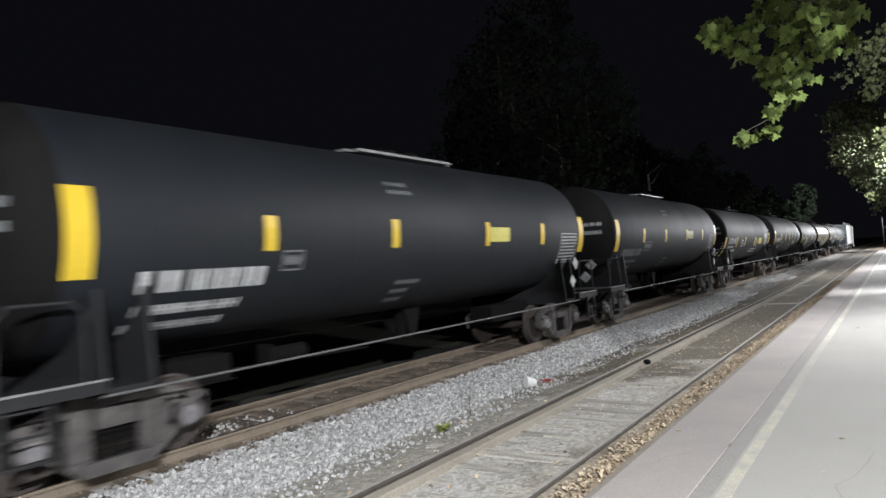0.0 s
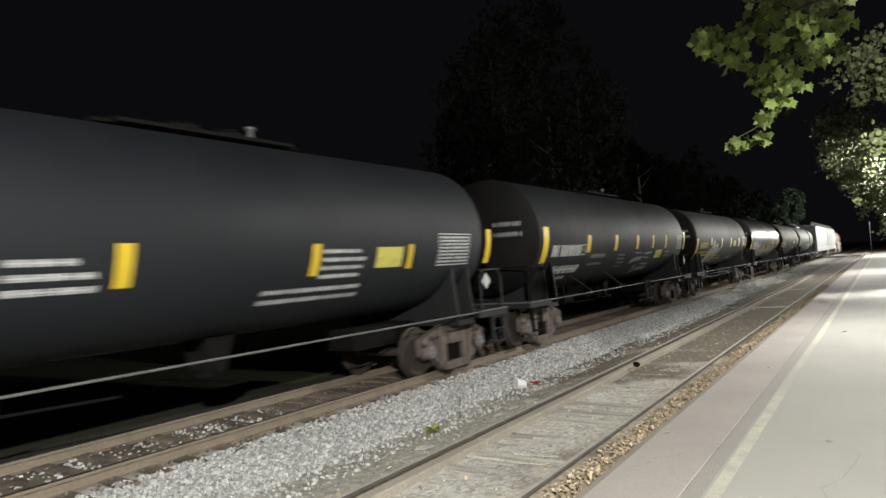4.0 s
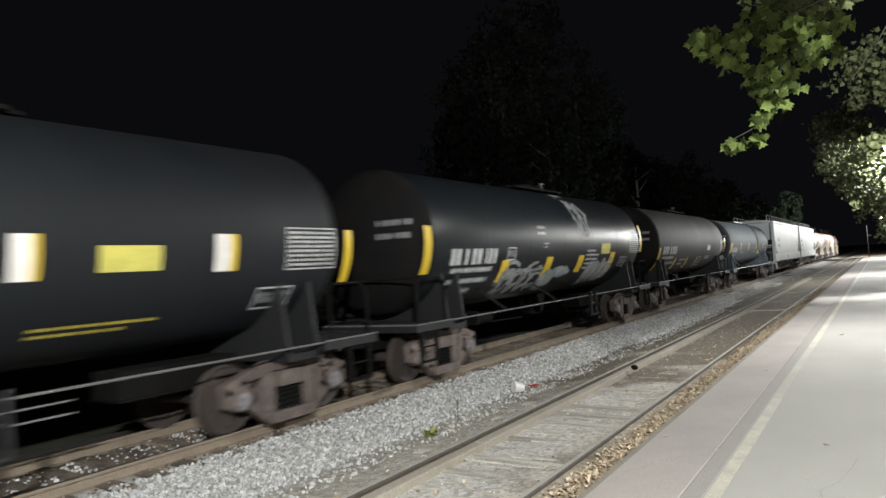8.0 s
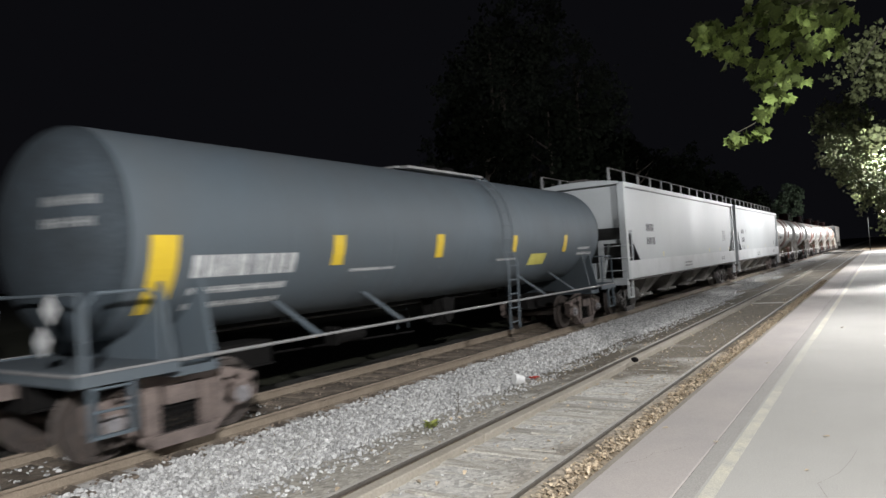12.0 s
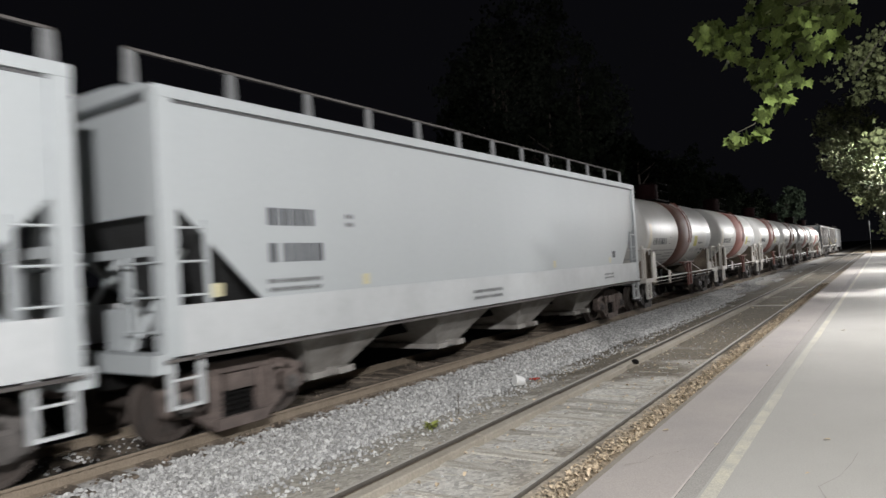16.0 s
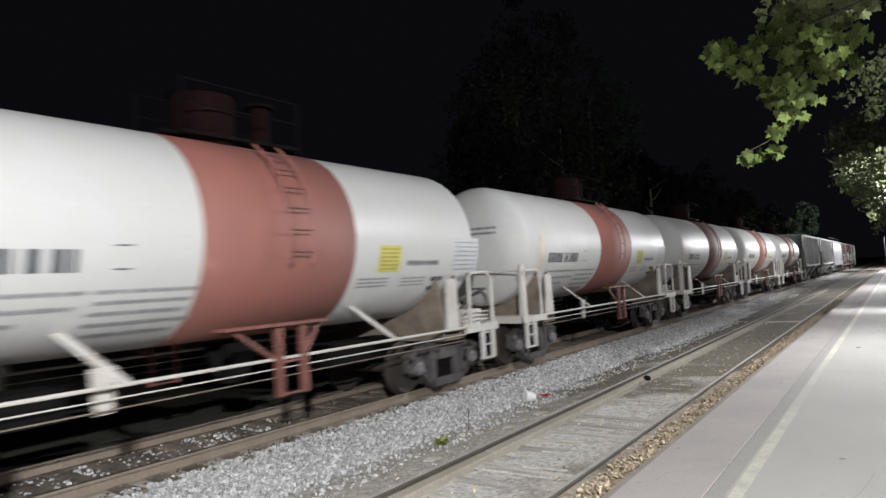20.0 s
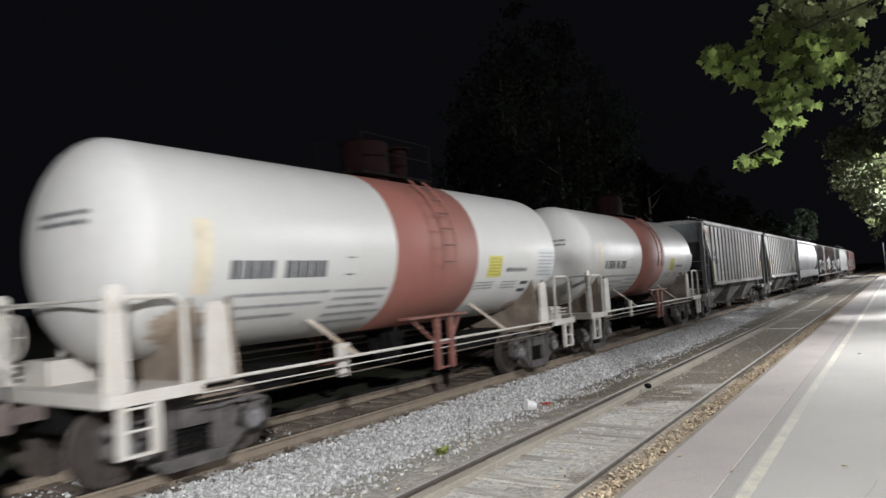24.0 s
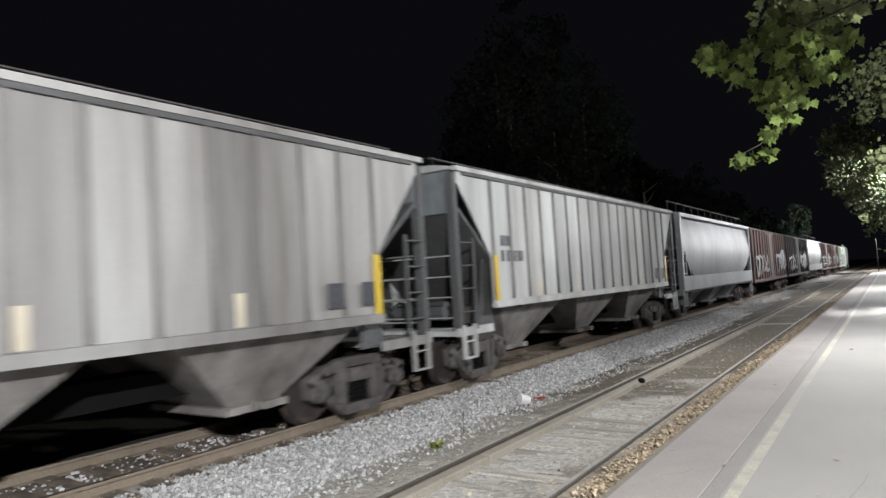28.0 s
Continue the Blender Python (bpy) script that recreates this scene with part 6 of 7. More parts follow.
# ---- loose stone, ties, leaves ----
def many(name, shapes, spots, material, label, category, parent=None):
    """One object of stuff: copies of small shapes at (x, y, z, size, turn matrix)."""
    vs, fs, off = [], [], 0
    for k, (x, y, z, size, m) in enumerate(spots):
        v, f = shapes[k % len(shapes)]
        vs.append((v * size) @ m.T + np.array((x, y, z)))
        fs += [[a + off for a in q] for q in f]
        off += len(v)
    ob = shell(name, [tuple(q) for q in np.concatenate(vs)], fs, material, parent)
    return tagged(ob, label, category, kind="stuff")


def spin(rng):
    """A random turn as a 3 x 3 matrix."""
    q = rng.normal(size=4)
    w, x, y, z = q / np.linalg.norm(q)
    return np.array([[1 - 2 * (y * y + z * z), 2 * (x * y - z * w), 2 * (x * z + y * w)], [2 * (x * y + z * w), 1 - 2 * (x * x + z * z), 2 * (y * z - x * w)], [2 * (x * z - y * w), 2 * (y * z + x * w), 1 - 2 * (x * x + y * y)]])


def stones():
    rng = np.random.default_rng(4)
    t = (1 + 5 ** 0.5) / 2
    base = np.array([(-1, t, 0), (1, t, 0), (-1, -t, 0), (1, -t, 0), (0, -1, t), (0, 1, t), (0, -1, -t), (0, 1, -t), (t, 0, -1), (t, 0, 1), (-t, 0, -1), (-t, 0, 1)]) / 1.9
    faces = [(0, 11, 5), (0, 5, 1), (0, 1, 7), (0, 7, 10), (0, 10, 11), (1, 5, 9), (5, 11, 4), (11, 10, 2), (10, 7, 6), (7, 1, 8), (3, 9, 4), (3, 4, 2), (3, 2, 6), (3, 6, 8), (3, 8, 9), (4, 9, 5), (2, 4, 11), (6, 2, 10), (8, 6, 7), (9, 8, 1)]
    shapes = []
    for k in range(9):
        v = base * rng.uniform(0.62, 1.2, (12, 1)) * rng.uniform(0.6, 1.15, (1, 3))
        shapes.append((v, faces))
    spots = []

    def scatter(n, x0, x1, y0, y1, s0, s1, sink=0.3):
        for k in range(n):
            x, y = rng.uniform(x0, x1), y0 + (y1 - y0) * rng.uniform() ** 1.25
            s = rng.uniform(s0, s1)
            if y > 20 and noise.noise((x * 0.9, y * 0.25, 3.0)) + 0.018 * (y - 38) > 0.10:
                continue
            spots.append((x, y, rise(x, y) + s * sink, s, spin(rng)))
    scatter(19000, -7.34, -5.55, -2, 22, 0.018, 0.042)
    scatter(18000, -7.36, -5.4, 17, 60, 0.026, 0.05)
    scatter(3500, -7.3, -5.4, 55, 110, 0.04, 0.075)
    scatter(2600, -5.6, -5.0, 0, 30, 0.012, 0.03)
    scatter(1200, -5.1, -2.9, 2, 20, 0.006, 0.016)
    scatter(900, -9.05, -7.78, -1, 7.5, 0.018, 0.038, 0.15)
    many("ballast_stones", shapes, spots, STONE, "pale grey crushed stone ballast beside the main line", "ballast")
    spots.clear()
    scatter(2600, -9.05, -7.75, 5, 34, 0.014, 0.03, 0.1)
    scatter(700, -7.58, -7.35, 0, 34, 0.014, 0.03)
    many("grimy_stones", shapes, spots, STONE_BROWN, "grimy brown ballast stones between the rails", "ballast")


stones()


def tie_shape(bm, length, wide, high):
    chamfered(bm, -length / 2, length / 2, -wide / 2, wide / 2, -high, 0, 0.012)
    for v in bm.verts:
        v.co.z += 0.006 * noise.noise(v.co * 5)
    return bm


rng = random.Random(9)
y = -3.0
while y < 62:
    ob = cached(("tie", rng.randint(0, 3)), "tie", lambda b: tie_shape(b, 2.5, rng.uniform(0.20, 0.25), 0.16), TIE_OLD, siding_track)
    ob.location = (SIDING + rng.uniform(-0.05, 0.05), y, -0.106 + rng.uniform(-0.016, 0.010) - (0.045 if rng.random() < (0 if y < 9.6 else 0.93) else 0))
    ob.rotation_euler.z = radians(rng.uniform(-2.0, 2.0))
    y += rng.uniform(0.42, 0.56)
for k in range(22):
    ob = cached(("plank", k % 3), "flangeway_plank", lambda b: chamfered(b, -4.238, -4.085 + 0.006 * (k % 3), -1.24, 1.24, -0.16, -0.036, 0.012), PLANK, siding_track, "dirty tan plank along the siding rail")
    ob.location = (0, 2.5 * k - 2.0, -0.004 * (k % 2))
for k in range(34):
    w = (0.20, 0.34, 0.52, 0.74, 0.28)[k % 5]
    ob = cached(("splinter", k % 5), "tie_splinter", lambda b: chamfered(b, -w / 2, w / 2, -0.016 - 0.006 * (k % 3), 0.016 + 0.005 * (k % 4), -0.03, 0.012, 0.005), TIE_OLD, siding_track)
    ob.location = (rng.uniform(-3.95 + w / 2, -2.98 - w / 2), 4.5 + 8.5 * rng.random(), rise(-3.5, 0) + rng.uniform(-0.010, 0.010))
    ob.rotation_euler.z = radians(rng.uniform(-5, 5))
y = -3.0
while y < 70:
    ob = cached(("main_tie", rng.randint(0, 3)), "tie", lambda b: tie_shape(b, 2.6, rng.uniform(0.21, 0.24), 0.18), TIE_DARK, main_track)
    ob.location = (MAIN + rng.uniform(-0.04, 0.04), y, -0.150 + rng.uniform(-0.012, 0.012))
    ob.rotation_euler.z = radians(rng.uniform(-1.5, 1.5))
    y += rng.uniform(0.48, 0.54)


def plate(bm):
    box(bm, -0.16, 0.16, -0.09, 0.09, -0.165, -0.150)
    for x in (-0.10, 0.10):
        box(bm, x - 0.014, x + 0.014, -0.03, 0.0, -0.15, -0.128)
    return bm


for k in range(60):
    ob = cached("tie_plate", "tie_plate", plate, RAIL_SIDE, main_track)
    ob.location = (MAIN + 0.752, -3.0 + k * 0.51, 0)


def leaf_outline(kind):
    """Outline of a broad leaf about 1 long, lobed or plain."""
    if kind == "lobed":
        half = [(0.0, 0.0), (0.14, -0.07), (0.42, -0.06), (0.33, 0.14), (0.62, 0.44), (0.37, 0.48), (0.33, 0.74), (0.19, 0.68), (0.0, 1.04)]
    else:
        half = [(0.0, 0.0), (0.26, 0.12), (0.36, 0.38), (0.28, 0.68), (0.0, 1.0)]
    return half + [(-x, y) for x, y in half[-2:0:-1]]


def leaf_mesh(kind, fold, curl):
    """A folded, curled leaf: points and faces (base at the origin, tip along +y)."""
    o = leaf_outline(kind)
    n = len(o)
    v = [(x, y, abs(x) * fold - curl * y * y) for x, y in o]
    mids = [(0.0, 0.33, -curl * 0.11), (0.0, 0.66, -curl * 0.44)]
    k = n // 2
    f = [(0, *range(1, k + 1), n + 1, n), (0, n, n + 1, *range(k, n))]
    return np.array(v + mids), f


def dry_leaves():
    rng = np.random.default_rng(8)
    shapes = [leaf_mesh("plain", a, b) for a, b in ((0.5, 0.3), (0.9, 0.2), (0.3, 0.6))] + [leaf_mesh("lobed", 0.4, 0.3)]
    spots = []
    for k in range(9500):
        x = rng.normal(-2.50, 0.07)
        if not -2.66 < x < -2.20:
            continue
        y = -3.0 + 41 * rng.uniform() ** 1.45
        a = rng.uniform(0, 6.28)
        tilt = rng.normal(0, 0.5)
        m = np.array([[math.cos(a), -math.sin(a), 0], [math.sin(a), math.cos(a), 0], [0, 0, 1]]) @ np.array([[1, 0, 0], [0, math.cos(tilt), -math.sin(tilt)], [0, math.sin(tilt), math.cos(tilt)]])
        spots.append((x, y, rise(x, y) + 0.012 + abs(rng.normal(0, 0.022)), rng.uniform(0.024, 0.058), m))
    for k in range(420):
        x, y = rng.uniform(-5.3, -2.9), 2 + 26 * rng.uniform()
        a = rng.uniform(0, 6.28)
        m = np.array([[math.cos(a), -math.sin(a), 0], [math.sin(a), math.cos(a), 0], [0, 0, 1]])
        spots.append((x, y, rise(x, y) + 0.03, rng.uniform(0.03, 0.07), m))
    many("dry_leaves", shapes, spots, DRY_LEAF, "dry brown fallen leaves drifted along the platform edge", "leaves")


dry_leaves()

# single fallen leaves on the deck
lv, lf = leaf_mesh("plain", 0.5, 0.2)
deck_leaf = None
for x, y, s, a in ((-1.55, 10.95, 0.09, 40), (-1.93, 6.8, 0.10, 100), (-1.40, 6.43, 0.10, 10), (-0.52, 6.95, 0.10, 70), (-0.72, 7.9, 0.07, 20), (-1.10, 8.7, 0.06, 0), (-0.6, 5.9, 0.06, 130), (-0.75, 15.6, 0.14, 80), (-1.9, 13.0, 0.08, 50), (-0.95, 12.2, 0.07, 160), (-0.5, 19.0, 0.10, 20), (-1.75, 17.5, 0.09, 75)):
    if deck_leaf is None:
        deck_leaf = shell("fallen_leaf", [tuple(q) for q in lv], lf, DRY_LEAF)
        tagged(deck_leaf, "single dry brown leaf lying on the platform", "leaf", "leaves on the platform")
        ob = deck_leaf
    else:
        ob = new("fallen_leaf", deck_leaf.data)
        tagged(ob, "single dry brown leaf lying on the platform", "leaf", "leaves on the platform")
    ob.location, ob.scale, ob.rotation_euler.z = (x, y, DECK + 0.004 + 0.04 * s), (s * 0.7, s * 0.7, s * 0.5), radians(a)

# crack and patches in the edge strip
b = bmesh.new()
flat_put = lambda u, v: (u, v, DECK + 0.0015)
ribbon(b, flat_put, [(-1.98, 5.55), (-1.86, 5.72), (-1.83, 5.95), (-1.70, 6.05), (-1.63, 6.22)], 0.003)
part("crack", b, CRACK, platform)
b = bmesh.new()
ribbon(b, lambda u, v: (u, v, DECK + 0.0025), [(-0.50, 4.9), (-0.44, 5.3), (-0.52, 5.6), (-0.40, 5.9), (-0.33, 6.3), (-0.30, 6.6)], 0.0025)
part("crack", b, CRACK, platform)


# ---- litter and small things ----
def cup():
    c = empty("crushed_cup", "crushed white paper cup on the ballast", "litter")
    b = bmesh.new()
    n = 14
    rings = []
    for z, r in ((0.0, 0.040), (0.02, 0.046), (0.07, 0.052), (0.11, 0.060), (0.115, 0.063)):
        rings.append([b.verts.new((r * math.cos(i * 6.283 / n) * (1.0 - 0.25 * (z > 0.05)), r * math.sin(i * 6.283 / n) * (1 + 0.1 * math.sin(i * 1.7)), z + 0.006 * math.sin(i * 2.3))) for i in range(n)])
    for r, s in zip(rings, rings[1:]):
        for i in range(n):
            b.faces.new((r[i], r[(i + 1) % n], s[(i + 1) % n], s[i]))
    b.faces.new(rings[0][::-1])
    ob = part("cup_wall", b, PLASTIC_W, c)
    ob.scale = (1.6, 1.6, 1.6)
    b = tube(bmesh.new(), (0, 0, 0.113), (0, 0, 0.120), 0.060, 14)
    part("lid", b, PLASTIC_W, c).scale = (1.55, 1.55, 1.55)
    c.location, c.rotation_euler = (-5.36, 10.28, -0.08), (radians(80), radians(10), radians(-35))
    w = empty("snack_wrapper", "crumpled red wrapper lying on the ballast", "litter")
    b = bmesh.new()
    g = [[b.verts.new((0.035 * i - 0.09, 0.03 * j - 0.045, 0.018 * math.sin(i * 2.1 + j * 1.7) + 0.02)) for j in range(4)] for i in range(6)]
    for i in range(5):
        for j in range(3):
            b.faces.new((g[i][j], g[i + 1][j], g[i + 1][j + 1], g[i][j + 1]))
    bmesh.ops.solidify(b, geom=b.faces[:], thickness=0.003)
    part("foil", b, PLASTIC_R, w)
    w.scale = (1.2, 1.2, 1.2)
    w.location, w.rotation_euler.z = (-5.28, 10.55, -0.11), radians(50)


cup()
b = bmesh.new()
bmesh.ops.create_icosphere(b, subdivisions=2, radius=0.07)
for v in b.verts:
    v.co *= 1 + 0.35 * noise.noise(v.co * 18)
    v.co.z *= 0.7
ob = part("coal_lump", b, STEEL_DARK)
ob.location = (-3.96, 12.1, 0.02)
tagged(ob, "black lump lying against the siding rail", "debris")


def weed():
    w = empty("weed", "small yellow-green weed growing in the ballast edge", "weed")
    rng = random.Random(2)
    v, f = leaf_mesh("plain", 0.3, 0.4)
    me = None
    for k in range(16):
        if me is None:
            ob = shell("leaf", [tuple(q) for q in v], f, WEED, w)
            me = ob.data
        else:
            ob = part("leaf", me, WEED, w)
        a = k * 2.4
        ob.location = (0.04 * math.cos(a), 0.04 * math.sin(a), rng.uniform(0.0, 0.06))
        s = rng.uniform(0.07, 0.13)
        ob.scale, ob.rotation_euler = (s, s, s), (radians(rng.uniform(10, 60)), 0, a)
    w.location = (-5.15, 7.15, rise(-5.15, 7.15) + 0.01)


weed()


def dead_stalk():
    w = empty("dead_stalk", "thin dry dark weed stalk standing in the ballast", "weed")
    b = limb(bmesh.new(), [(0, 0, 0), (0.01, 0.01, 0.10), (0.0, 0.02, 0.20), (0.015, 0.02, 0.30)], 0.006, 0.003)
    for k in range(12):
        a, z = k * 2.4, 0.14 + 0.014 * k
        twig = limb(bmesh.new(), [(0.005, 0.015, z), (0.05 * math.cos(a), 0.05 * math.sin(a), z + 0.05)], 0.003, 0.002)
        part("twig", twig, STALK, w)
    part("stalk", b, STALK, w)
    w.location = (-5.30, 8.05, rise(-5.30, 8.05) - 0.01)



# ---- lamps on posts ----
def lamp_post():
    lamp = empty("platform_lamp", "dark post with a hooded white platform lamp", "street lamp", "platform lamps")
    b = tube(bmesh.new(), (0, 0, 0), (0, 0, 0.5), 0.11, 12, 0.075)
    tube(b, (0, 0, 0.5), (0, 0, 5.0), 0.06, 12, 0.05)
    part("post", b, POST, lamp)
    b = tube(bmesh.new(), (0, 0, 4.95), (-0.55, 0, 5.58), 0.035, 10)
    tube(b, (-0.55, 0, 5.58), (-0.80, 0, 5.60), 0.035, 10)
    part("arm", b, POST, lamp)
    b = turned(bmesh.new(), [(0.0, 0.05), (-0.04, 0.10), (-0.09, 0.25), (-0.12, 0.30), (-0.125, 0.29), (-0.05, 0.0)], 20)
    bmesh.ops.rotate(b, verts=b.verts, cent=(0, 0, 0), matrix=Matrix.Rotation(radians(90), 3, "X"))
    hood = part("hood", fixed(b), POST, lamp)
    hood.location = (-0.80, 0, 5.62)
    b = bmesh.new()
    bmesh.ops.create_uvsphere(b, u_segments=14, v_segments=8, radius=0.10)
    bulb = part("bulb", b, GLOW, lamp, "glowing white bulb")
    bulb.location, bulb.scale = (-0.80, 0, 5.56), (1, 1, 0.7)
    return lamp


first = lamp_post()
for k, (down, power) in enumerate(LAMPS):
    x = LAMP_X + 0.80 + ASIDE.get(down, 0.0)
    if k == 0:
        first.matrix_basis = pose(x, down, DECK - 0.001)
    else:
        copy_thing(first, pose(x, down, DECK - 0.001 if down < 105 else -0.12))



# ---- trees ----
def limb(bm, points, r0, r1):
    n = len(points) - 1
    for k, (p, q) in enumerate(zip(points, points[1:])):
        tube(bm, p, q, r0 + (r1 - r0) * k / n, 8, r0 + (r1 - r0) * (k + 1) / n)
    return bm


dead_stalk()


def crown_cloud(rng, blobs, count, size):
    """Leaves in uneven clumps: (x, y, z, rx, ry, rz) ellipsoids, thicker towards their skins."""
    spots = []
    vol = np.array([b[3] * b[4] * b[5] for b in blobs])
    for b, n in zip(blobs, (count * vol / vol.sum()).astype(int)):
        clumps = [np.array(b[:3]) + np.array(b[3:]) * (lambda d: d / np.linalg.norm(d) * rng.uniform(0.35, 1.0) ** 0.5)(rng.normal(size=3)) for k in range(max(4, n // 28))]
        for k in range(n):
            c = clumps[rng.integers(len(clumps))] + rng.normal(0, 0.16 * min(b[3:]) ** 0.5, 3)
            spots.append((*c, rng.uniform(*size), spin(rng)))
    return spots


BROAD = [leaf_mesh("lobed", 0.10, 0.12), leaf_mesh("lobed", 0.18, 0.25), leaf_mesh("lobed", 0.06, 0.40)]


def platform_tree():
    """The tree that leans over the platform; its near bough sways."""
    tree = empty("sycamore_tree", "broad-leaved tree hanging over the platform in lamplight", "tree")
    limbs = limb(bmesh.new(), [(2.9, 9.0, -0.1), (2.85, 8.95, 1.6), (2.7, 8.8, 3.2), (2.2, 8.3, 4.6)], 0.20, 0.09)
    limb(limbs, [(2.75, 8.85, 2.9), (3.3, 9.4, 4.4), (3.6, 10.2, 6.2)], 0.10, 0.04)
    # limb added out of view to carry the shading clumps
    limb(limbs, [(2.5, 8.6, 3.9), (1.9, 6.6, 4.7), (1.2, 4.6, 4.75), (0.5, 3.3, 4.5)], 0.06, 0.015)
    part("trunk", limbs, BARK, tree)
    bough = part("bough", limb(bmesh.new(), [(2.2, 8.3, 4.6), (1.3, 7.6, 4.62), (0.5, 7.0, 4.45), (-0.2, 6.4, 4.1), (-0.7, 5.85, 3.8)], 0.028, 0.005), TWIG, tree)
    for q in ([(-0.3, 6.1, 3.8), (-0.55, 5.85, 3.45), (-0.66, 5.65, 3.1), (-0.76, 5.58, 2.95), (-0.93, 5.56, 2.88)], [(-0.55, 5.9, 3.76), (-0.85, 5.6, 3.68), (-1.05, 5.3, 3.68)], [(0.35, 6.7, 4.1), (0.1, 6.7, 3.7), (-0.1, 6.6, 3.4)]):
        part("twig", limb(bmesh.new(), q, 0.006, 0.003), TWIG, bough)
    rng = np.random.default_rng(21)
    meshes = []
    for k, (v, f) in enumerate(BROAD):
        me = bpy.data.meshes.new("leaf")
        me.from_pydata([tuple(q) for q in v], [], f)
        me.materials.append(LEAF)
        meshes.append(me)
    clusters = [(-1.06, 5.24, 3.67, 0.09, 6), (-0.99, 5.38, 3.62, 0.14, 12), (-0.85, 5.50, 3.65, 0.15, 14), (-0.84, 5.63, 3.55, 0.12, 12), (-0.73, 5.88, 3.85, 0.17, 14), (-0.53, 5.91, 3.82, 0.19, 16), (-0.34, 5.54, 3.70, 0.13, 10)]
    clusters += [(-0.72, 5.78, 3.47, 0.14, 12), (-0.56, 5.98, 3.56, 0.19, 18), (-0.37, 6.19, 3.61, 0.21, 20), (-0.73, 5.91, 3.35, 0.12, 9), (-0.52, 5.83, 3.35, 0.14, 12), (-0.62, 5.65, 3.15, 0.11, 9), (-0.68, 5.57, 3.03, 0.08, 5), (-0.71, 5.59, 2.90, 0.07, 4), (-0.83, 5.57, 2.87, 0.08, 6), (-0.94, 5.56, 2.85, 0.04, 3)]
    clusters += [(-0.28, 6.24, 3.66, 0.16, 10), (-0.20, 6.50, 3.86, 0.2, 10)]
    for x, y, z, r, n in clusters:
        for k in range(int(n * 1.9)):
            d = rng.normal(size=3)
            d = d / np.linalg.norm(d) * r * rng.uniform(0.2, 1.1)
            ob = part("leaf", meshes[rng.integers(3)], LEAF, bough)
            ob.location = (x + d[0], y + d[1] * 1.6, z + d[2] * 0.8)
            s = rng.uniform(0.06, 0.115)
            ob.scale = (s, s, s)
            # blades hang: the tip outward and down, the face up and towards the light
            ob.rotation_euler = (radians(rng.normal(-58, 34)), radians(rng.normal(0, 32)), radians(rng.normal(8, 55)))
    # unseen clumps added between lamp and bough to shade its right part
    near = crown_cloud(rng, [(-0.08, 3.2, 4.14, 0.30, 0.35, 0.15), (0.35, 3.2, 4.1, 0.3, 0.35, 0.2), (0.12, 3.2, 4.46, 0.50, 0.4, 0.20), (0.75, 3.4, 4.62, 0.5, 0.5, 0.3)], 1500, (0.08, 0.14))
    near += crown_cloud(rng, [(-0.35, 7.4, 4.75, 0.6, 0.8, 0.40), (1.3, 8.4, 5.2, 0.9, 1.0, 0.5)], 2200, (0.07, 0.13))
    blobs = [(3.2, 9.8, 5.6, 1.8, 1.8, 1.5), (1.8, 9.2, 5.4, 1.4, 1.4, 0.9)]
    crown = many("crown", BROAD, near + crown_cloud(rng, blobs, 2200, (0.10, 0.18)), LEAF_FAR, "", "", tree)
    return tree, bough


sycamore, bough = platform_tree()


def far_tree(name, label, place, height, blobs, count, size, mat, seed, trunk_r=0.16):
    t = empty(name, label, "tree", "")
    rng = np.random.default_rng(seed)
    b = limb(bmesh.new(), [(0, 0, -0.2), (0.05, 0.03, height * 0.3), (-0.04, 0.08, height * 0.55), (0.05, 0, height * 0.85)], trunk_r, trunk_r * 0.3)
    for k in range(6):
        a, z = k * 1.1 + seed, height * (0.35 + 0.08 * k)
        limb(b, [(0, 0, z), (0.8 * math.cos(a), 0.8 * math.sin(a), z + 0.5), (1.7 * math.cos(a), 1.7 * math.sin(a), z + 1.2)], trunk_r * 0.4, 0.02)
    part("trunk", b, BARK, t)
    many("crown", BROAD, crown_cloud(rng, blobs, count, size), mat, "", "", t)
    t.location = place
    return t


# lamplit tree farther down the platform
far_tree("maple_tree", "dense lamplit tree crowding a platform lamp", (3.0, 31.5, -0.1), 8.0,
         [(-3.6, -0.6, 5.6, 1.3, 1.6, 0.9), (-3.4, -0.4, 4.6, 1.0, 1.5, 0.8), (-3.0, -0.6, 3.4, 0.6, 0.9, 0.55), (-4.0, -0.6, 6.8, 1.0, 1.4, 0.9), (-2.6, 2.2, 5.4, 1.0, 1.0, 1.6), (-2.2, 1.8, 3.8, 0.8, 0.8, 0.9), (-0.2, 0.6, 6.4, 1.8, 2.2, 1.6), (-2.75, -0.8, 2.6, 0.42, 0.7, 0.45), (-3.3, -1.2, 4.4, 0.7, 0.8, 0.7)], 19000, (0.075, 0.135), LEAF_FAR, 3)
# tree added by the far platform; its clumps block lamplight towards the train
far_tree("maple_tree", "leafy tree added to shade the far platform and train", (3.6, 52.0, -0.1), 8.0,
         [(-1.2, 0, 5.6, 2.2, 2.4, 1.8), (0.4, 0, 6.6, 2.4, 2.4, 1.6), (-2.4, 0.4, 4.6, 1.2, 1.4, 1.0), (-4.0, -2.6, 4.3, 1.2, 1.0, 0.5), (-4.2, -2.2, 5.1, 0.9, 0.7, 0.7)], 6000, (0.13, 0.22), LEAF_FAR, 4)
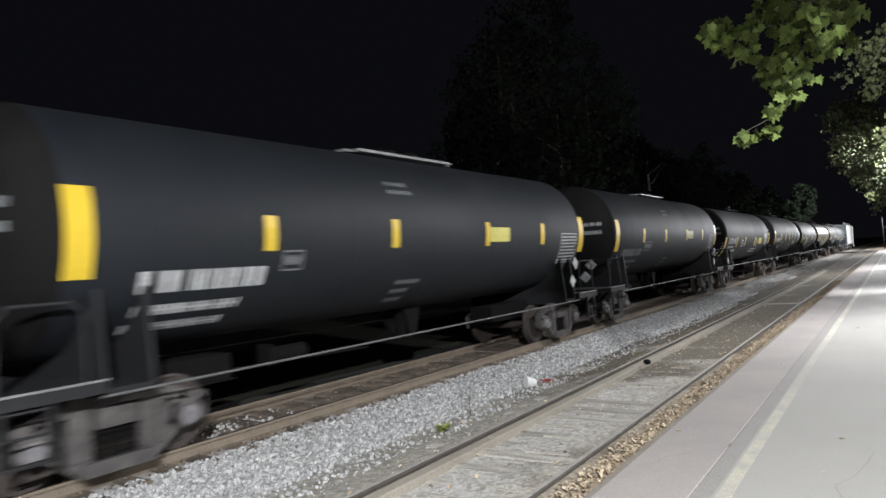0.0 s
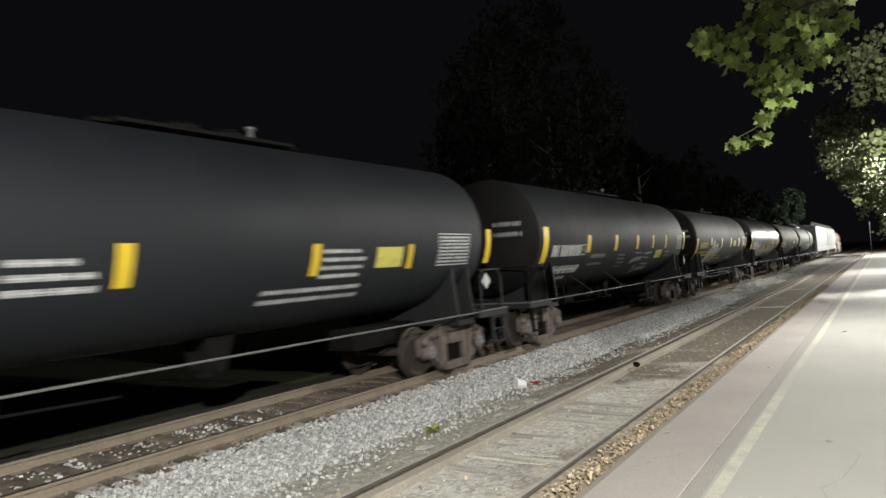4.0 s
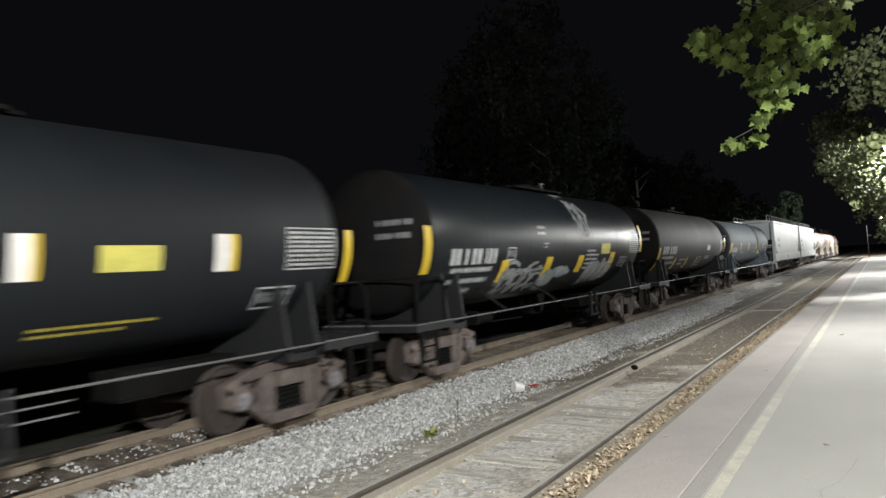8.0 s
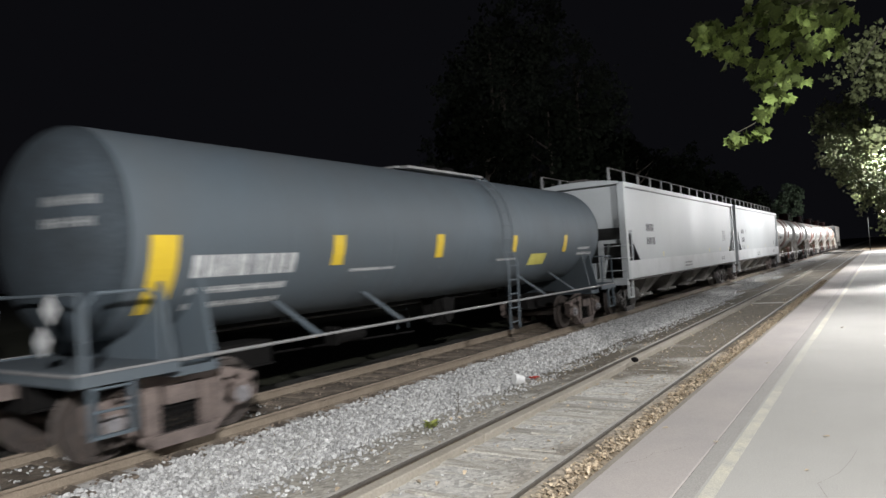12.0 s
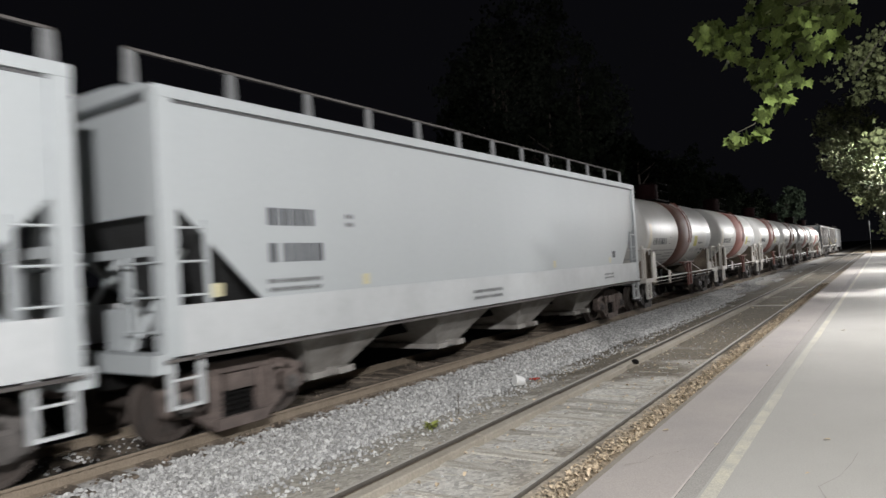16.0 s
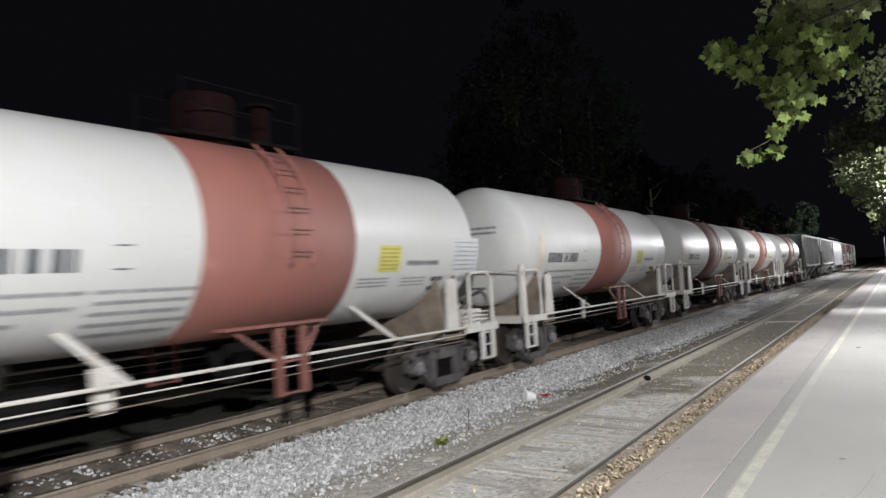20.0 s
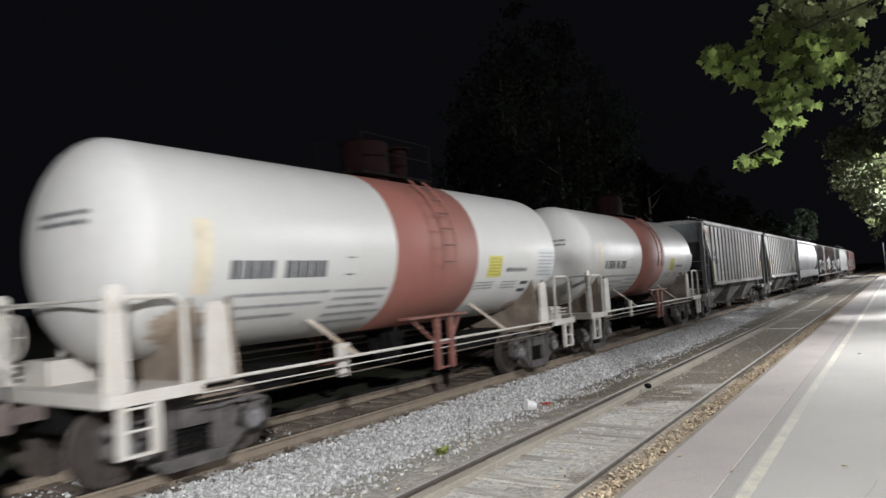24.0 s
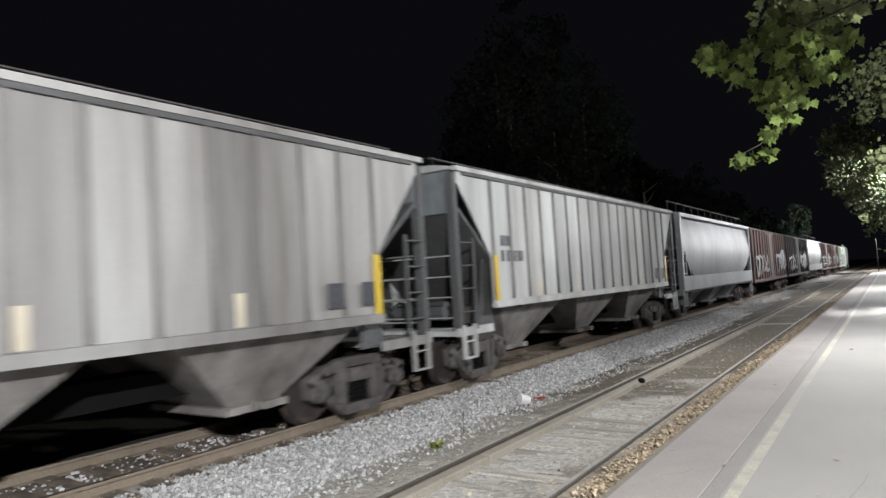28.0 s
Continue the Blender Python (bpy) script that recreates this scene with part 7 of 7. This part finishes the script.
shader = far_tree("maple_tree", "leafy tree whose crown shades the platform", (4.2, 21.5, -0.1), 7.5,
         [(-1.4, -0.6, 5.8, 1.8, 2.2, 1.0), (0.4, 0.6, 6.2, 2.2, 2.2, 1.5), (-3.9, -3.0, 4.3, 0.55, 0.8, 0.45), (-3.7, 0.2, 6.9, 1.2, 1.5, 0.8), (-4.3, 0.8, 6.6, 0.9, 1.0, 0.6), (-3.4, 0.6, 5.6, 0.7, 1.0, 0.6), (-4.2, -4.9, 4.4, 0.3, 0.25, 0.12)], 9000, (0.09, 0.15), LEAF_FAR, 6)
# a low bough added to the shading tree, out of view, to shadow the platform
b = limb(bmesh.new(), [(0, 0, 3.0), (-2.0, -3.5, 4.0), (-2.9, -4.7, 4.35), (-3.4, -5.0, 4.4)], 0.06, 0.012)
part("bough", b, TWIG, shader)
# small lit tree where the line bends away
far_tree("maple_tree", "small lit tree behind the bend of the line", (-15.6, 149.0, -0.2), 13.5,
         [(0, 0, 9.0, 3.2, 3.0, 3.2), (0.9, 0, 12.0, 2.4, 2.4, 1.9), (-1.6, 0, 6.6, 2.4, 2.4, 2.2)], 4200, (0.25, 0.45), LEAF_MID, 5)

# dark wood behind the railway
def wood():
    proto = []
    for k in range(3):
        h = (13, 15, 11)[k]
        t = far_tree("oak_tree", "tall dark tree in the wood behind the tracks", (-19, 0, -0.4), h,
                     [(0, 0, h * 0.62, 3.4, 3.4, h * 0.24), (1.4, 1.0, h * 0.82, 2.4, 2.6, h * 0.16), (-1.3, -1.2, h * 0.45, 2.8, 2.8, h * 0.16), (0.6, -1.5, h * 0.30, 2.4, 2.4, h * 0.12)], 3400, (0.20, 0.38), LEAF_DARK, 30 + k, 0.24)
        tagged(t, group="wood behind the tracks")
        proto.append(t)
    rng = random.Random(12)
    y, k = 36.0, 0
    while y < 215:
        x = -18.5 - rng.uniform(0, 4) - (0.09 * max(0, y - 120))
        m = pose(x, y, -0.45, 0, 0, rng.uniform(0, 360))
        if k < 3:
            proto[k].matrix_basis = m
        else:
            copy_thing(proto[k % 3], m)
        y += rng.uniform(5.0, 8.0)
        k += 1
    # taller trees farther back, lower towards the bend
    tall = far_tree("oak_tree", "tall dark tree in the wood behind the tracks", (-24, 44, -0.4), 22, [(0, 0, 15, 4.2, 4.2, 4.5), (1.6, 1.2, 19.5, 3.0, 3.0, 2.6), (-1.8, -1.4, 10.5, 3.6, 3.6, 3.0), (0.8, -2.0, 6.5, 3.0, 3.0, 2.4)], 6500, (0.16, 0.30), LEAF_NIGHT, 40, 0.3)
    tagged(tall, group="wood behind the tracks")
    y = 47.0
    while y < 128:
        top = 26 if y < 52 else 26 - 0.22 * (y - 52)
        copy_thing(tall, pose(-24 - rng.uniform(0, 4), y, -0.45, 0, 0, rng.uniform(0, 360)) @ Matrix.Scale(top * rng.uniform(0.9, 1.06) / 22, 4))
        y += rng.uniform(4.6, 6.6)


wood()

# road over the line, far down, and a sign post beside it
road = part("road", box(bmesh.new(), -60, 60, 116, 124, -0.22, -0.012), ASPHALT)
tagged(road, "dark asphalt road crossing the railway", "road", kind="structure")
post = empty("sign_post", "thin grey sign post at the road crossing", "sign")
part("post", tube(bmesh.new(), (0, 0, -0.1), (0, 0, 4.7), 0.05, 8), POST, post)
part("sign_plate", box(bmesh.new(), -0.04, 0.04, -0.25, 0.25, 4.0, 4.6), POST, post)
post.location = (-1.5, 112, 0)

# mast and head of the added, unseen lamp at the crossing
mast = empty("street_lamp", "unseen lamp on a grey mast, added to light the train's tail", "street lamp")
part("mast", tube(bmesh.new(), (1.6, 0, -0.1), (1.6, 0, 9.1), 0.10, 10, 0.06), STEEL_GREY, mast)
part("arm", tube(bmesh.new(), (1.6, 0, 9.05), (0, 0, 9.25), 0.04, 8), STEEL_GREY, mast)
part("lamp_head", box(bmesh.new(), -0.35, 0.25, -0.14, 0.14, 9.16, 9.30), STEEL_GREY, mast)
b = bmesh.new()
bmesh.ops.create_uvsphere(b, u_segments=12, v_segments=8, radius=0.12)
part("bulb", b, GLOW, mast).location = (0, 0, 9.13)
mast.location = (2.4, 131.0, 0)


# ---- movement ----
def travelled(t):
    return 9.03 * t - 0.0038 * t * t


def motions():
    """The train rolls towards the camera and past it; its wheels turn."""
    for car, s0 in START:
        rows = []
        for k in range(29):
            p, a = along(s0 - travelled(k))
            rows.append((k, pose(p.x, p.y, 0, 0, 0, math.degrees(a))))
        walk(car, rows)
    sway = random.Random(3)
    rows = [(0.0, 0.5)] + [(0.7 * k, 0.55 * math.sin(k * 1.7) + sway.uniform(-0.35, 0.35)) for k in range(1, 40)] + [(28.0, -0.3)]
    walk(bough, [(t, pose(2.2, 8.3, 4.6, a * 0.7, a, a * 0.4) @ pose(-2.2, -8.3, -4.6)) for t, a in rows])
    for y in (-0.89, 0.89):
        mine = [w for w in AXLES if abs(w.location.y - y) < 0.1]
        walk(mine[0], [(k / 30, pose(0, y, 0.457, -math.degrees(-travelled(k / 30) / 0.457))) for k in range(28 * 30 + 1)])
        act, slot = mine[0].animation_data.action, mine[0].animation_data.action_slot
        for w in mine[1:]:
            w.rotation_mode = "QUATERNION"
            keys = w.animation_data_create()
            keys.action, keys.action_slot = act, slot


motions()
